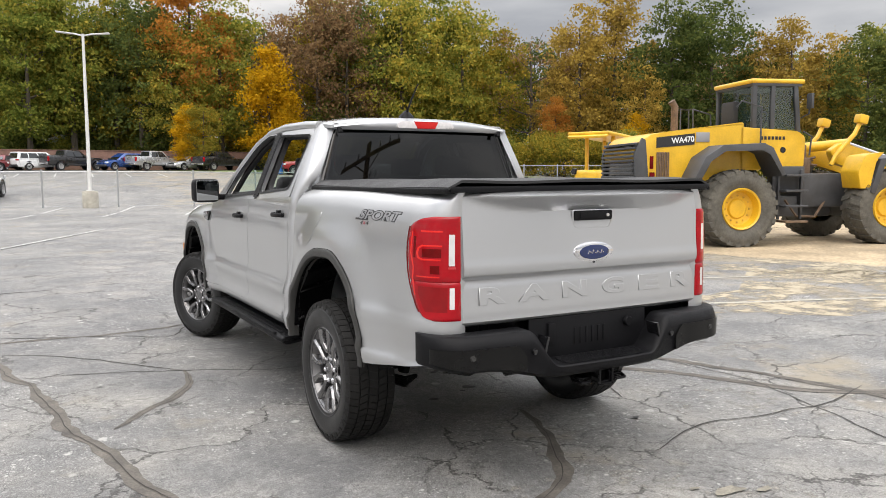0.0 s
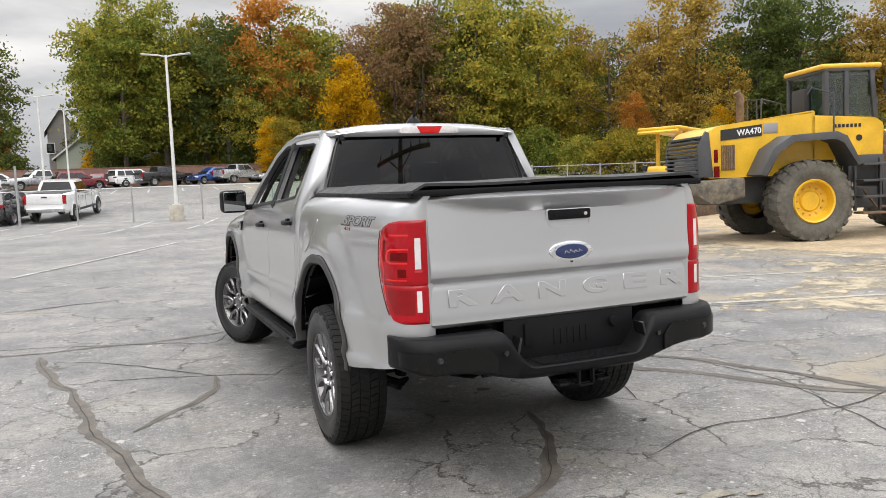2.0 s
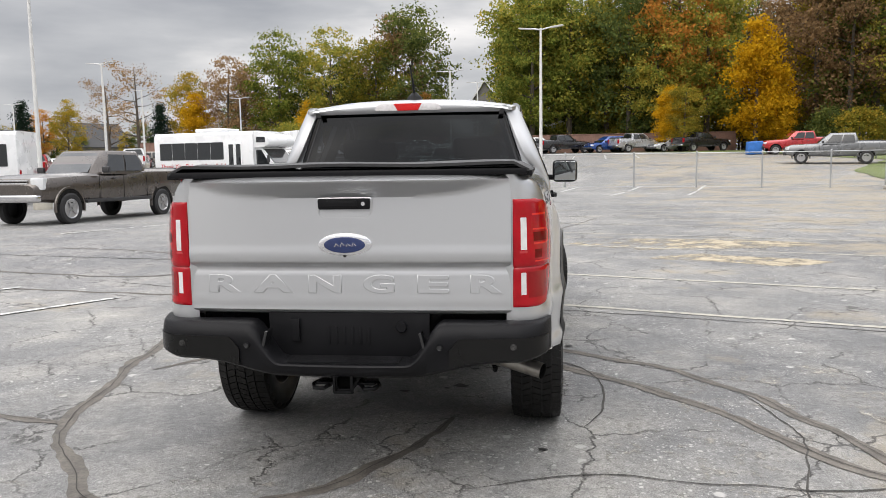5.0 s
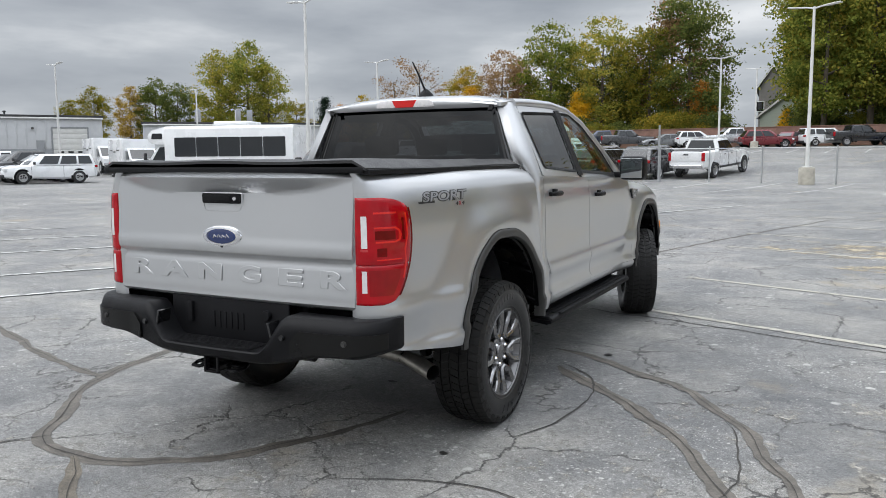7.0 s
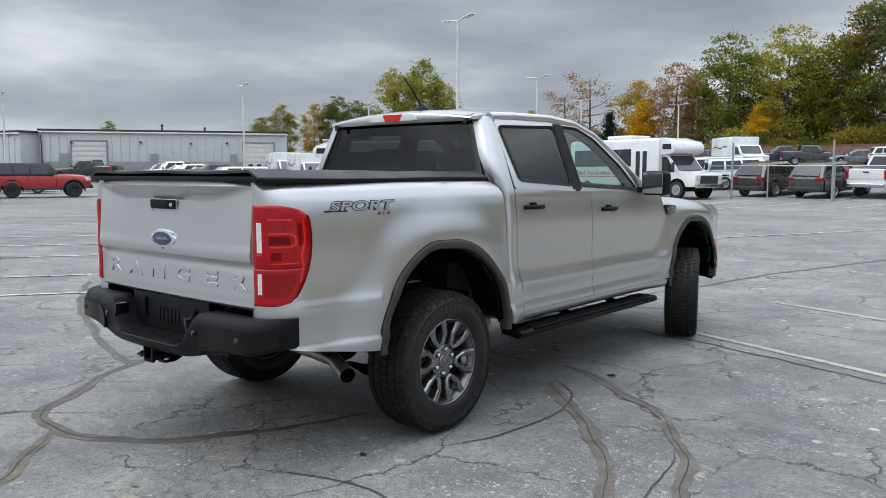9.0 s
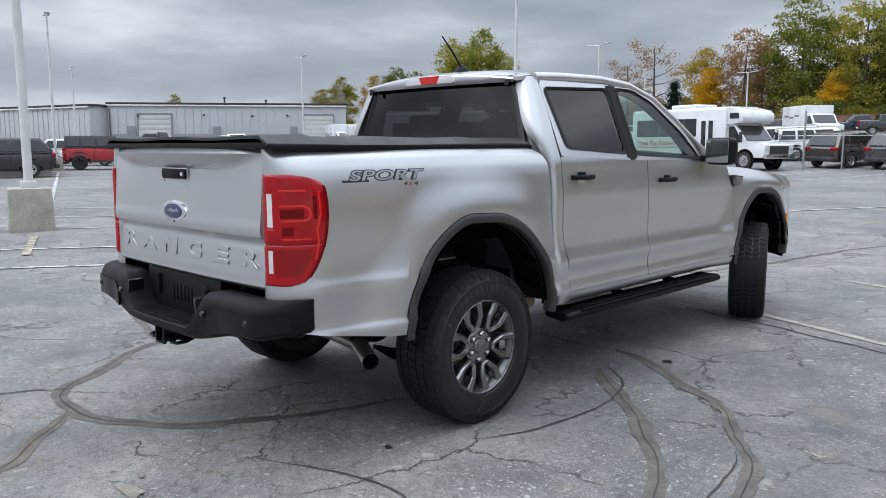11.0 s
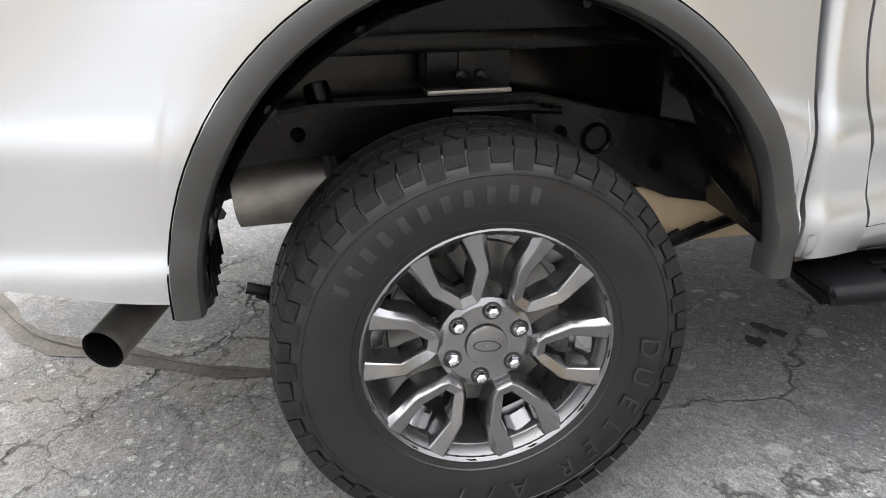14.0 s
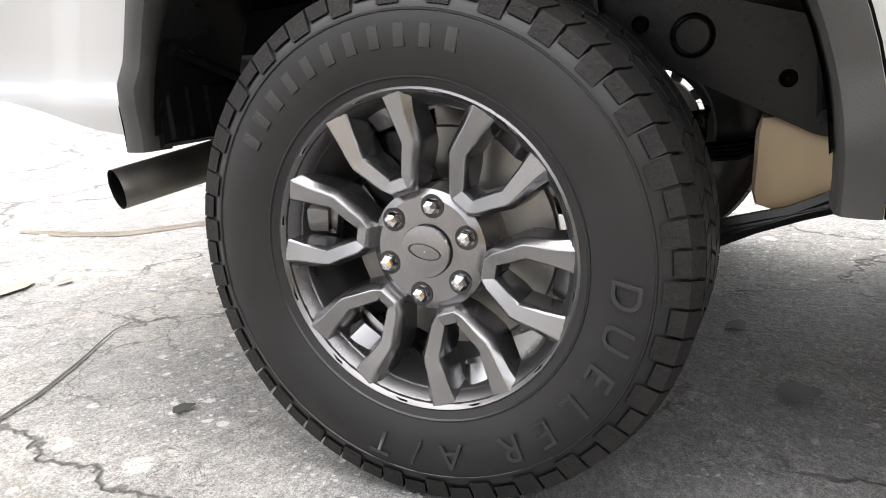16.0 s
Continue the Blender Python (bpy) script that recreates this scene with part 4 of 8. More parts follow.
for z, sx, sz in ((.544, .084, .012), (.468, .084, .012)):
    box(bm, (0, -1.204, z), (sx, .014, sz), .004)
for a in (-.036, .036):
    box(bm, (a, -1.204, .506), (.012, .014, .088), .004)
for a in (-.085, .085):
    box(bm, (a, -1.13, .492), (.075, .08, .010), .004)
tube(bm, [(.062, -1.16, .488), (.085, -1.195, .480), (.125, -1.19, .480), (.138, -1.15, .484), (.12, -1.11, .49)], .0085, 8)
tube(bm, [(-.062, -1.16, .488), (-.085, -1.195, .480), (-.125, -1.19, .480), (-.138, -1.15, .484), (-.12, -1.11, .49)], .0085, 8)
tube(bm, [(-.42, -1.02, .545), (.42, -1.02, .545)], .030, 12)
part("tow_hitch", bm, UNDER, pickup, "black square tow receiver")
# black block inside the receiver stands in for its shaded hollow
bm = bmesh.new()
box(bm, (0, -1.16, .506), (.052, .02, .052), .002)
part("hitch_opening", bm, SOOT_GAP, pickup)

# tonneau cover with its rails, panel seams and the raised rear edge
bm = bmesh.new()
rows = []
for k in range(33):
    y = -1.098 + 1.60 * k / 32
    hump = .012 * math.exp(-((y + .92) / .035) ** 2) + .006 * math.exp(-((y + .45) / .05) ** 2) + .006 * math.exp(-((y - .02) / .05) ** 2)
    row = []
    for j in range(25):
        x = -.748 + 1.496 * j / 24
        edge = sstep(.748, .70, abs(x))
        row.append((x, y, 1.352 + .030 * edge ** .5 + hump * edge + .003 * math.sin(x * 9 + y * 4)))
    rows.append(row)
sheet(bm, rows)
flange(bm, lambda co: Vector((0, 0, -.012)))
cover = part("tonneau_cover", bm, TARP, pickup, "black folding vinyl tonneau cover")
for at, size, bev in (((.735, -.29, 1.338), (.05, 1.60, .022), .006), ((-.735, -.29, 1.338), (.05, 1.60, .022), .006),
                      ((0, -1.075, 1.345), (1.48, .05, .026), .008), ((0, .50, 1.338), (1.46, .04, .04), .006)):
    bm = bmesh.new()
    box(bm, at, size, bev)
    part("cover_rail", bm, BLACKP, cover, "black cover rail")
bm = bmesh.new()
box(bm, (0, -.33, 1.10), (1.20, 1.42, .44), .02)
part("box_inner", bm, UNDER, pickup)
bm = bmesh.new()
box(bm, (0, -.82, .95), (1.30, .42, .62), .02)
part("box_rear_wall", bm, UNDER, pickup)
bm = bmesh.new()
box(bm, (0, -.22, .76), (.92, 1.45, .26), .02)
part("box_crossmember", bm, UNDER, pickup)

# wheel arch flares and dark liners
for yc in (ARCH_Y, AXLE_F):
    for sgn in (1, -1):
        bm = bmesh.new()
        rows = []
        a0, a1 = (-.012, 1.012) if yc < 1 else (-.02, 1.02)
        for k in range(49):
            a = math.pi * (a0 + (a1 - a0) * k / 48)
            ca, sa = math.cos(a), math.sin(a)
            ring = []
            for f, o in ((1.0, -.008), (1.0, .007), (.988, .012), (.945, .014), (.925, .012), (.914, .004), (.91, -.02), (.905, -.04)):
                y = yc + .530 * f * ca
                z = .495 + .028 * sstep(.0, -.4, ca) + .530 * f * sa
                ye, ze = yc + .530 * ca, max(.52, .495 + .530 * sa)
                ring.append((sgn * (side_x(ye, min(ze, 1.05)) + o), y, z))
            rows.append(ring)
        sheet(bm, rows)
        trim = part("wheel_arch_trim", bm, DARKG, pickup, "dark grey wheel arch trim")
        bm = bmesh.new()
        seam = []
        for k in range(49):
            a = math.pi * (a0 + (a1 - a0) * k / 48)
            ys, zs = yc + .5325 * math.cos(a), .495 + .028 * sstep(.0, -.4, math.cos(a)) + .5325 * math.sin(a)
            seam.append((sgn * (side_x(ys, max(.53, zs)) + .0004), ys, zs))
        tube(bm, seam, .0016, 6)
        part("trim_gap", bm, SOOT_GAP, trim, "black gap along the trim")
        bm = bmesh.new()
        rows = []
        for k in range(33):
            a = math.pi * (.025 + .955 * k / 32)
            rows.append([(sgn * x, yc + r_ * math.cos(a), .50 + r_ * math.sin(a)) for x, r_ in ((.885, .475), (.84, .482), (.76, .49), (.66, .495))])
        sheet(bm, rows)
        lin = part("wheel_arch_liner", bm, UNDER, pickup)
        if yc < 1:
            # the liner's lower end behind the wheel, with upright ribs
            bm = bmesh.new()
            prism(bm, [(-.468, .60), (-.456, .60), (-.450, .515), (-.458, .508), (-.474, .515)], 'x', sgn * .63, sgn * .868)
            for q in range(5):
                tube(bm, [(sgn * (.67 + .045 * q), -.456, .60), (sgn * (.67 + .045 * q), -.450, .52)], .006, 6)
            part("liner_end", bm, UNDER, lin)
        for k in range(8):
            a = math.pi * (.05 + .12 * k)
            bm = bmesh.new()
            tube(bm, [(sgn * .86, yc + .474 * math.cos(a), .50 + .474 * math.sin(a)), (sgn * .68, yc + .482 * math.cos(a + .12), .50 + .482 * math.sin(a + .12))], .010, 6)
            part("liner_rib", bm, UNDER, lin)

# wheels
def tyre_bm(detail=True):
    bm = bmesh.new()
    R = TYRE_R
    prof = [(-.110, .220), (-.117, .236), (-.128, .264), (-.1325, .298), (-.129, .328), (-.119, .350), (-.104, R - .008), (-.05, R - .006), (0, R - .0055),
            (.05, R - .006), (.104, R - .008), (.119, .350), (.129, .328), (.1325, .298), (.128, .264), (.117, .236), (.110, .220), (.08, .210), (-.08, .210), (-.110, .220)]
    lathe(bm, prof, 72)
    return bm


def ring_bm(rr, off):
    bm = bmesh.new()
    lathe(bm, [(off - .002, rr - .0035), (off + .002, rr - .001), (off + .002, rr + .001), (off - .002, rr + .0035)], 72)
    return bm



def tread_bm():
    bm = bmesh.new()
    R = TYRE_R + .003
    n = 60
    for lane, (x0, x1, skew, ph) in enumerate(((-.121, -.078, .25, 0), (-.070, -.030, -.35, .3), (-.022, .022, .4, .65), (.030, .070, -.35, .15), (.078, .121, .25, .5))):
        for k in range(n):
            a0 = math.tau * (k + ph) / n
            wdt = math.tau / n * (.89 if lane in (0, 4) else .86)
            vs = []
            for top in (0, 1):
                for (x, da) in ((x0, 0), (x1, 0), (x1, wdt), (x0, wdt)):
                    sk = skew * (x - x0) / (x1 - x0) * math.tau / n
                    a = a0 + da + sk
                    edge = abs(x) > .10
                    r = (R - (.011 if edge else 0)) if top else R - .02
                    if edge and not top:
                        r = .345 if k % 2 else .334
                    xx = x if top or not edge else math.copysign(.1245 if k % 2 else .1290, x)
                    vs.append(bm.verts.new((xx, r * math.cos(a), r * math.sin(a))))
            for q in ((4, 5, 6, 7), (0, 1, 5, 4), (1, 2, 6, 5), (2, 3, 7, 6), (3, 0, 4, 7)):
                bm.faces.new([vs[i] for i in q])
    return bm


RIM_S = Matrix.Diagonal((1, .905, .905, 1))


def rim_bm():
    bm = bmesh.new()
    lathe(bm, [(.085, .230), (.100, .240), (.113, .2465), (.1165, .2505), (.114, .2545), (.107, .2535)], 72)
    lathe(bm, [(.113, .2465), (.10, .236), (.06, .222), (-.09, .215), (-.112, .240), (-.112, .248)], 60)
    bm.transform(RIM_S)
    return bm


def spokes_bm():
    """Six forked spokes: two bent bars each, joined by a bridge near the hub."""
    bm = bmesh.new()

    def bar(path):
        # path: radius, angle, half width, face x, depth
        rings = []
        for i, (r, a, w, fx, dp) in enumerate(path):
            p = Vector((fx, r * math.cos(a), r * math.sin(a)))
            r0, a0 = path[max(0, i - 1)][:2]
            r1, a1 = path[min(len(path) - 1, i + 1)][:2]
            t = Vector((0, r1 * math.cos(a1) - r0 * math.cos(a0), r1 * math.sin(a1) - r0 * math.sin(a0))).normalized()
            n = Vector((0, -t.z, t.y))
            X = Vector((1, 0, 0))
            rings.append([p - n * w * 1.16 - X * dp, p - n * w * 1.04 - X * .016, p - n * w * .96 - X * .0105, p - n * w * .50 - X * .0008, p - n * w * .40, p + n * w * .78 - X * .0050, p + n * w * .90 - X * .0075, p + n * w * 1.06 - X * .020, p + n * w * 1.14 - X * dp])
        sheet(bm, rings, close=True)

    for k in range(6):
        c = math.tau * k / 6
        arm = [(.251, .232, .0290, .114, .04), (.240, .236, .0255, .1135, .05), (.215, .252, .0205, .1125, .05), (.178, .290, .0170, .110, .06), (.168, .296, .0165, .109, .06), (.150, .262, .0160, .106, .06), (.118, .185, .0150, .1005, .05), (.109, .130, .0150, .0985, .05)]
        bar([(r, c + a, w, fx, dp) for r, a, w, fx, dp in arm] + [(r, c - a, w, fx, dp) for r, a, w, fx, dp in reversed(arm)])
        # short web to the rim between the forks
        bar([(.200, c, .030, .060, .03), (.246, c, .030, .090, .04)])
    lathe(bm, [(.03, .100), (.076, .097), (.082, .084), (.083, .040), (.089, .036), (.090, .034)], 48)
    bm.transform(RIM_S)
    return bm


def wheel(parent, x, y, z, turn, flip, roll):
    w = new("wheel")
    w.parent = parent
    w.matrix_basis = pose(x, y, z, 0, 0, turn + (180 if flip else 0)) @ pose(0, 0, 0, roll, 0, 0)
    tagged(w, "dark forked-spoke alloy wheel with all-terrain tyre")
    for o in wheel_meshes:
        ob = new(o[0], o[1])
        ob.parent = w
        tagged(ob, o[2])
    return w


wheel_meshes = [("sidewall_ring", mesh_of("sidewall_ring", ring_bm(.326, .1288), RUBBER), ""), ("sidewall_ring", mesh_of("sidewall_ring", ring_bm(.243, .1195), RUBBER), ""),
                ("tyre", mesh_of("tyre", tyre_bm(), RUBBER), "black all-terrain tyre"), ("tread", mesh_of("tread", tread_bm(), TREAD, 30), ""),
                ("rim", mesh_of("rim", rim_bm(), ALLOY_R), "dark grey alloy rim"), ("spokes", mesh_of("spokes", spokes_bm(), ALLOY, 24), "dark grey forked spokes")]
bm = bmesh.new()
lathe(bm, [(.088, .0385), (.0905, .037), (.0915, .034), (.0915, .001)], 32)
rows = []
wheel_meshes.append(("centre_cap", mesh_of("centre_cap", bm, ALLOY), "dark centre cap"))
bm = bmesh.new()
for k in range(25):
    a = math.tau * k / 24
    rows.append([(.0925, f * .026 * math.cos(a), f * .011 * math.sin(a)) for f in (1, .9)])
sheet(bm, rows)
wheel_meshes.append(("cap_mark", mesh_of("cap_mark", bm, ALLOY_D), ""))
for k in range(6):
    a = math.tau * (k + .5) / 6
    c = (0, .0655 * math.cos(a), .0655 * math.sin(a))
    bm = bmesh.new()
    lathe(bm, [(.066, .0125), (.088, .0125), (.094, .0095), (.097, .004), (.097, .0005)], 6, 'x', c)
    lathe(bm, [(.064, .017), (.079, .016)], 12, 'x', c)
    wheel_meshes.append(("lug_nut", mesh_of("lug_nut", bm, CHROME, 20), ""))
    bm = bmesh.new()
    lathe(bm, [(.0836, .0175), (.0836, .0125)], 16, 'x', c)
    wheel_meshes.append(("lug_pocket", mesh_of("lug_pocket", bm, BLACKG), ""))
bm = bmesh.new()
lathe(bm, [(-.02, .001), (-.02, .165), (-.005, .168), (.0, .165), (.0, .09), (.03, .085), (.03, .001)], 48)
wheel_meshes.append(("brake_drum", mesh_of("brake_drum", bm, STEEL), "dull steel brake disc"))
bm = bmesh.new()
box(bm, (.005, -.10, .09), (.07, .10, .11), .012, rot3(45, 0, 0))
wheel_meshes.append(("caliper", mesh_of("caliper", bm, UNDER), ""))


def ring_words(text, r, a0, a1, size):
    """Sidewall lettering round the tyre, letter by letter; angles from the top, clockwise."""
    bm = bmesh.new()
    for i, ch in enumerate(text):
        if ch == " ":
            continue
        a = a0 + (a1 - a0) * i / max(1, len(text) - 1)
        cu = bpy.data.curves.new("t", 'FONT')
        cu.body, cu.size, cu.extrude, cu.shear = ch, size, .0012, .15
        cu.align_x, cu.align_y = 'CENTER', 'CENTER'
        ob = new("t", cu)
        me = bpy.data.meshes.new_from_object(ob.evaluated_get(bpy.context.evaluated_depsgraph_get()))
        bpy.data.objects.remove(ob)
        bpy.data.curves.remove(cu)
        me.transform(Matrix(((0, 0, 1, .1335), (1, 0, 0, 0), (0, 1, 0, 0), (0, 0, 0, 1))).to_4x4())
        me.transform(pose(0, 0, 0, -math.degrees(a), 0, 0) @ Matrix.Translation((0, 0, r)))
        bm.from_mesh(me)
        bpy.data.meshes.remove(me)
    return bm


def ring_bars(n, r, a0, a1, h, w, count=None):
    bm = bmesh.new()
    for i in range(count or n):
        a = a0 + (a1 - a0) * i / (n - 1)
        m = pose(0, 0, 0, -math.degrees(a), 0, 0)
        box(bm, m @ Vector((.1305, 0, r)), (.005, w, h), .002, m)
    return bm


W_RR = wheel(pickup, .770, 0, WHEEL_Z, 0, False, -9)
W_RL = wheel(pickup, -.770, 0, WHEEL_Z, 0, True, 40)
W_FR = wheel(pickup, .790, AXLE_F + .01, WHEEL_Z, 22, False, 17)
W_FL = wheel(pickup, -.790, AXLE_F - .02, WHEEL_Z, 22, True, 5)

# sidewall lettering of the near rear tyre, and its raised bars
for k in range(11):
    a = radians(-68 + 72 * k / 10)
    part("raised_bar", ring_bars(2, .294, a, a, .030, .016, 1), RUBBER_L, W_RR)
for t_w, a0, a1 in (("DUELER", 84, 141), ("A/T", 160, 182)):
    for k, ch in enumerate(t_w):
        a = radians(a0 + (a1 - a0) * k / (len(t_w) - 1))
        part("letter", ring_words(ch, .290, a, a, .056), RUBBER_L, W_RR)

# ---- cab ----
def green_x(y, z):
    """Half width of the cab above the belt."""
    k = clamp01((z - 1.25) / .47)
    x = .853 - .165 * k - .035 * k * k
    if y > 1.7:
        x -= .05 * ((y - 1.7) / .8) ** 2 * (.3 + .7 * k)
    if y < .62:
        x -= .06 * ((.62 - y) / .1) ** 2 * k
    return x


def cab_x(y, z):
    """Cab side: door skin below, leaning greenhouse above, one smooth surface."""
    k = sstep(1.16, 1.27, z)
    return side_x(y, min(z, 1.2)) * (1 - k) + green_x(y, z) * k


def put_side(sgn, off=0.0):
    return lambda y, z: (sgn * (cab_x(y, z) + off), y, z)


rear_win = [(.735, 1.335), (1.315, 1.300), (1.33, 1.678), (.70, 1.655)]
front_win = [(1.415, 1.297), (2.215, 1.262), (2.06, 1.43), (1.80, 1.615), (1.62, 1.682), (1.425, 1.685)]
belt = pchip([(.44, 1.300), (.6, 1.290), (1.3, 1.262), (2.3, 1.235), (2.75, 1.20)])
roof_edge = pchip([(.40, 1.675), (.55, 1.708), (.9, 1.735), (1.3, 1.742), (1.62, 1.722), (1.85, 1.648), (2.05, 1.52), (2.25, 1.37), (2.45, 1.245)])
DOOR_CUT_R, DOOR_MID, DOOR_F = .575, 1.545, 2.62


def cut_r(z):
    return .705 - .055 * sstep(.5, .95, z) if z < 1.3 else .65 + .02 * sstep(1.3, 1.7, z)


def door_panel(sgn, y0, y1, n):
    """A door skin from the sill to the belt between two cut lines."""
    bm = bmesh.new()
    rows = []
    for k in range(n + 1):
        f = k / n
        row = []
        for j in range(29):
            g = j / 28
            yb = y0(.6) * (1 - f) + y1(.6) * f
            lo, hi = .552, belt(yb)
            z = lo + (hi - lo) * g
            y = y0(z) * (1 - f) + y1(z) * f
            dent = -.005 * math.exp(-((z - .66) / .035) ** 2) + .003 * math.exp(-((z - .72) / .05) ** 2)
            row.append((sgn * (cab_x(y, z) + dent), y, z))
        rows.append(row)
    sheet(bm, rows)
    flange(bm, inward(sgn, .035))
    return bm


def door_frame(sgn, outline, hole, off):
    bm = bmesh.new()
    poly_fill(bm, outline, [hole], put_side(sgn, off))
    flange(bm, inward(sgn, .03))
    return bm


for sgn in (1, -1):
    mid = lambda z: DOOR_MID - .02 * (z - .6)
    fr = lambda z: DOOR_F + .06 * sstep(.5, 1.0, z) - .05 * sstep(1.0, 1.25, z)
    rd = part("rear_door", door_panel(sgn, lambda z: cut_r(z) + .003, lambda z: mid(z) - .003, 26), SILVER, pickup, "silver rear passenger door")
    fd = part("front_door", door_panel(sgn, lambda z: mid(z) + .003, lambda z: fr(z) - .003, 28), SILVER, pickup, "silver front door")
    # upper door frames round the windows
    out_r = [(.662, 1.282), (1.0, 1.272), (1.355, 1.258), (1.372, 1.715), (1.0, 1.716), (.72, 1.704), (.668, 1.685)]
    part("window_surround", door_frame(sgn, round_poly(out_r, .03, 3), round_poly(rear_win, [.05, .02, .02, .05], 5), .0015), SILVER, rd)
    out_f = [(1.385, 1.257), (2.30, 1.233), (2.10, 1.455), (1.83, 1.650), (1.62, 1.712), (1.385, 1.716)]
    part("window_surround", door_frame(sgn, round_poly(out_f, .02, 3), round_poly(front_win, [.02, .03, .05, .08, .05, .02], 4), .0015), SILVER, fd)
    bm = bmesh.new()
    poly_fill(bm, [(1.318, 1.275), (1.412, 1.270), (1.424, 1.70), (1.332, 1.70)], [], put_side(sgn, .009))
    flange(bm, inward(sgn, .02))
    part("pillar_trim", bm, BLACKP, rd, "gloss black door pillar")
    # dark inner frames round the windows
    part("inner_frame", door_frame(sgn, round_poly([(.668, 1.26), (1.36, 1.25), (1.37, 1.712), (.70, 1.700)], .03, 3), round_poly([(.765, 1.345), (1.295, 1.318), (1.31, 1.655), (.735, 1.635)], .05, 5), -.045), INTER, rd, "dark inner door trim")
    part("inner_frame", door_frame(sgn, round_poly([(1.385, 1.25), (2.28, 1.228), (2.09, 1.452), (1.82, 1.645), (1.62, 1.708), (1.385, 1.712)], .02, 3), round_poly([(1.445, 1.318), (2.16, 1.285), (2.03, 1.425), (1.79, 1.588), (1.61, 1.655), (1.455, 1.658)], [.02, .03, .05, .08, .05, .02], 4), -.045), INTER, fd, "dark inner door trim")
    bm = bmesh.new()
    for dr, w in ((rd, rear_win), (fd, front_win)):
        bm = bmesh.new()
        loop = round_poly(w, .04, 4)
        cen = Vector((sum(p[0] for p in loop) / len(loop), sum(p[1] for p in loop) / len(loop)))
        inner = [tuple(cen + (Vector(p) - cen) * .955) for p in loop]
        outer = [tuple(cen + (Vector(p) - cen) * 1.045) for p in loop]
        a = [put_side(sgn, .007)(*p) for p in outer + outer[:1]]
        b = [put_side(sgn, .001)(*p) for p in inner + inner[:1]]
        sheet(bm, [a, b])
        part("window_seal", bm, BLACKP, dr, "black rubber window seal")
        bm = bmesh.new()
        shut = sgn > 0
        if shut:
            poly_fill(bm, inner, [], put_side(sgn, -.004))
            part("door_glass", bm, GLASS_D if w is rear_win else GLASS_C, dr, "privacy tinted glass" if w is rear_win else "clear green-tinted glass")
        else:
            bm.free()
        yh, zh = (.834, 1.172) if dr is rd else (1.765, 1.130)
        bm = bmesh.new()
        xs = side_x(yh, zh)
        rows = []
        for k in range(17):
            f = -1 + k / 8
            rows.append([(sgn * (xs + .012 + .020 * (1 - abs(f) ** 3) + .010 * math.cos(a)), yh + .098 * f, zh + .0145 * math.sin(a) * (1 - .3 * abs(f) ** 4)) for a in [math.tau * j / 10 for j in range(10)]])
        sheet(bm, rows, close=True)
        box(bm, (sgn * (xs + .006), yh + .088, zh), (.03, .03, .026), .006)
        box(bm, (sgn * (xs + .006), yh - .088, zh), (.03, .03, .026), .006)
        box(bm, (sgn * (xs + .006), yh - .012, zh + .018), (.022, .05, .022), .006)
        part("door_handle", bm, BLACKP, dr, "black door handle")
        bm = bmesh.new()
        lathe(bm, [(sgn * (xs + .0035), .001), (sgn * (xs + .004), .025), (sgn * (xs + .0035), .036)], 20, 'x', (0, yh - .01, zh - .014))
        part("handle_cup", bm, SILVER, dr)
    # mirror on its foot
    bm = bmesh.new()
    box(bm, (sgn * .992, 2.235, 1.305), (.195, .12, .178), .045, rot3(0, 0, -10 * sgn), 4)
    box(bm, (sgn * .875, 2.27, 1.255), (.10, .07, .045), .015)
    mir = part("door_mirror", bm, BLACKP, fd, "black door mirror")
    bm = bmesh.new()
    box(bm, (sgn * .990, 2.175, 1.305), (.168, .004, .148), .04, rot3(0, 0, -10 * sgn), 4)
    part("mirror_glass", bm, MIRROR, mir)
    # cab side shell behind the rear door, from the sill to the roof
    bm = bmesh.new()
    rows = []
    for k in range(13):
        f = k / 12
        row = []
        for j in range(57):
            z = .50 + (1.715 - .50) * j / 56
            y0 = .574 - .045 * sstep(1.24, 1.42, z) + .045 * sstep(1.42, 1.72, z)
            y1 = cut_r(z) - .003 if z < 1.7 else .69
            y = y0 + (y1 - y0) * f
            up = sstep(1.24, 1.45, z)
            x = cab_x(y, z) - (.020 + .012 * up) * (1 - f) ** 7
            row.append((sgn * x, y, min(z, roof_edge(y) + .004)))
        rows.append(row)
    sheet(bm, rows)
    flange(bm, inward(sgn, .04))
    part("cab_pillar", bm, SILVER, pickup)
    bm = bmesh.new()
    sheet(bm, [[(sgn * (side_x(y, .55) - d), y, z) for d, z in ((.004, .549), (.006, .53), (.012, .51), (.03, .49), (.10, .475))] for y in np.linspace(.575, 2.66, 24)])
    part("rocker_sill", bm, SILVER, pickup)
    bm = bmesh.new()
    sheet(bm, [[(sgn * (green_x(y, z) - .012), y, z) for z in rows_z(1.30, roof_edge(y) - .01, 6)] for y in np.linspace(1.325, 1.41, 3)])
    tube(bm, [(sgn * (green_x(y, roof_edge(y)) - .012), y, roof_edge(y) - .012) for y in (.66, .9, 1.3, 1.62, 1.85, 2.05, 2.25, 2.45)], .030, 10)
    part("roof_rail", bm, SILVER, pickup)
    # running board with ribs and brackets
    bm = bmesh.new()
    prism(bm, round_poly([(sgn * .80, .448), (sgn * .955, .442), (sgn * .965, .418), (sgn * .94, .395), (sgn * .80, .405)], .014, 3), 'y', .645, 2.48, .02)
    for v in bm.verts:
        e = sstep(.80, .645, v.co.y) + sstep(2.30, 2.48, v.co.y)
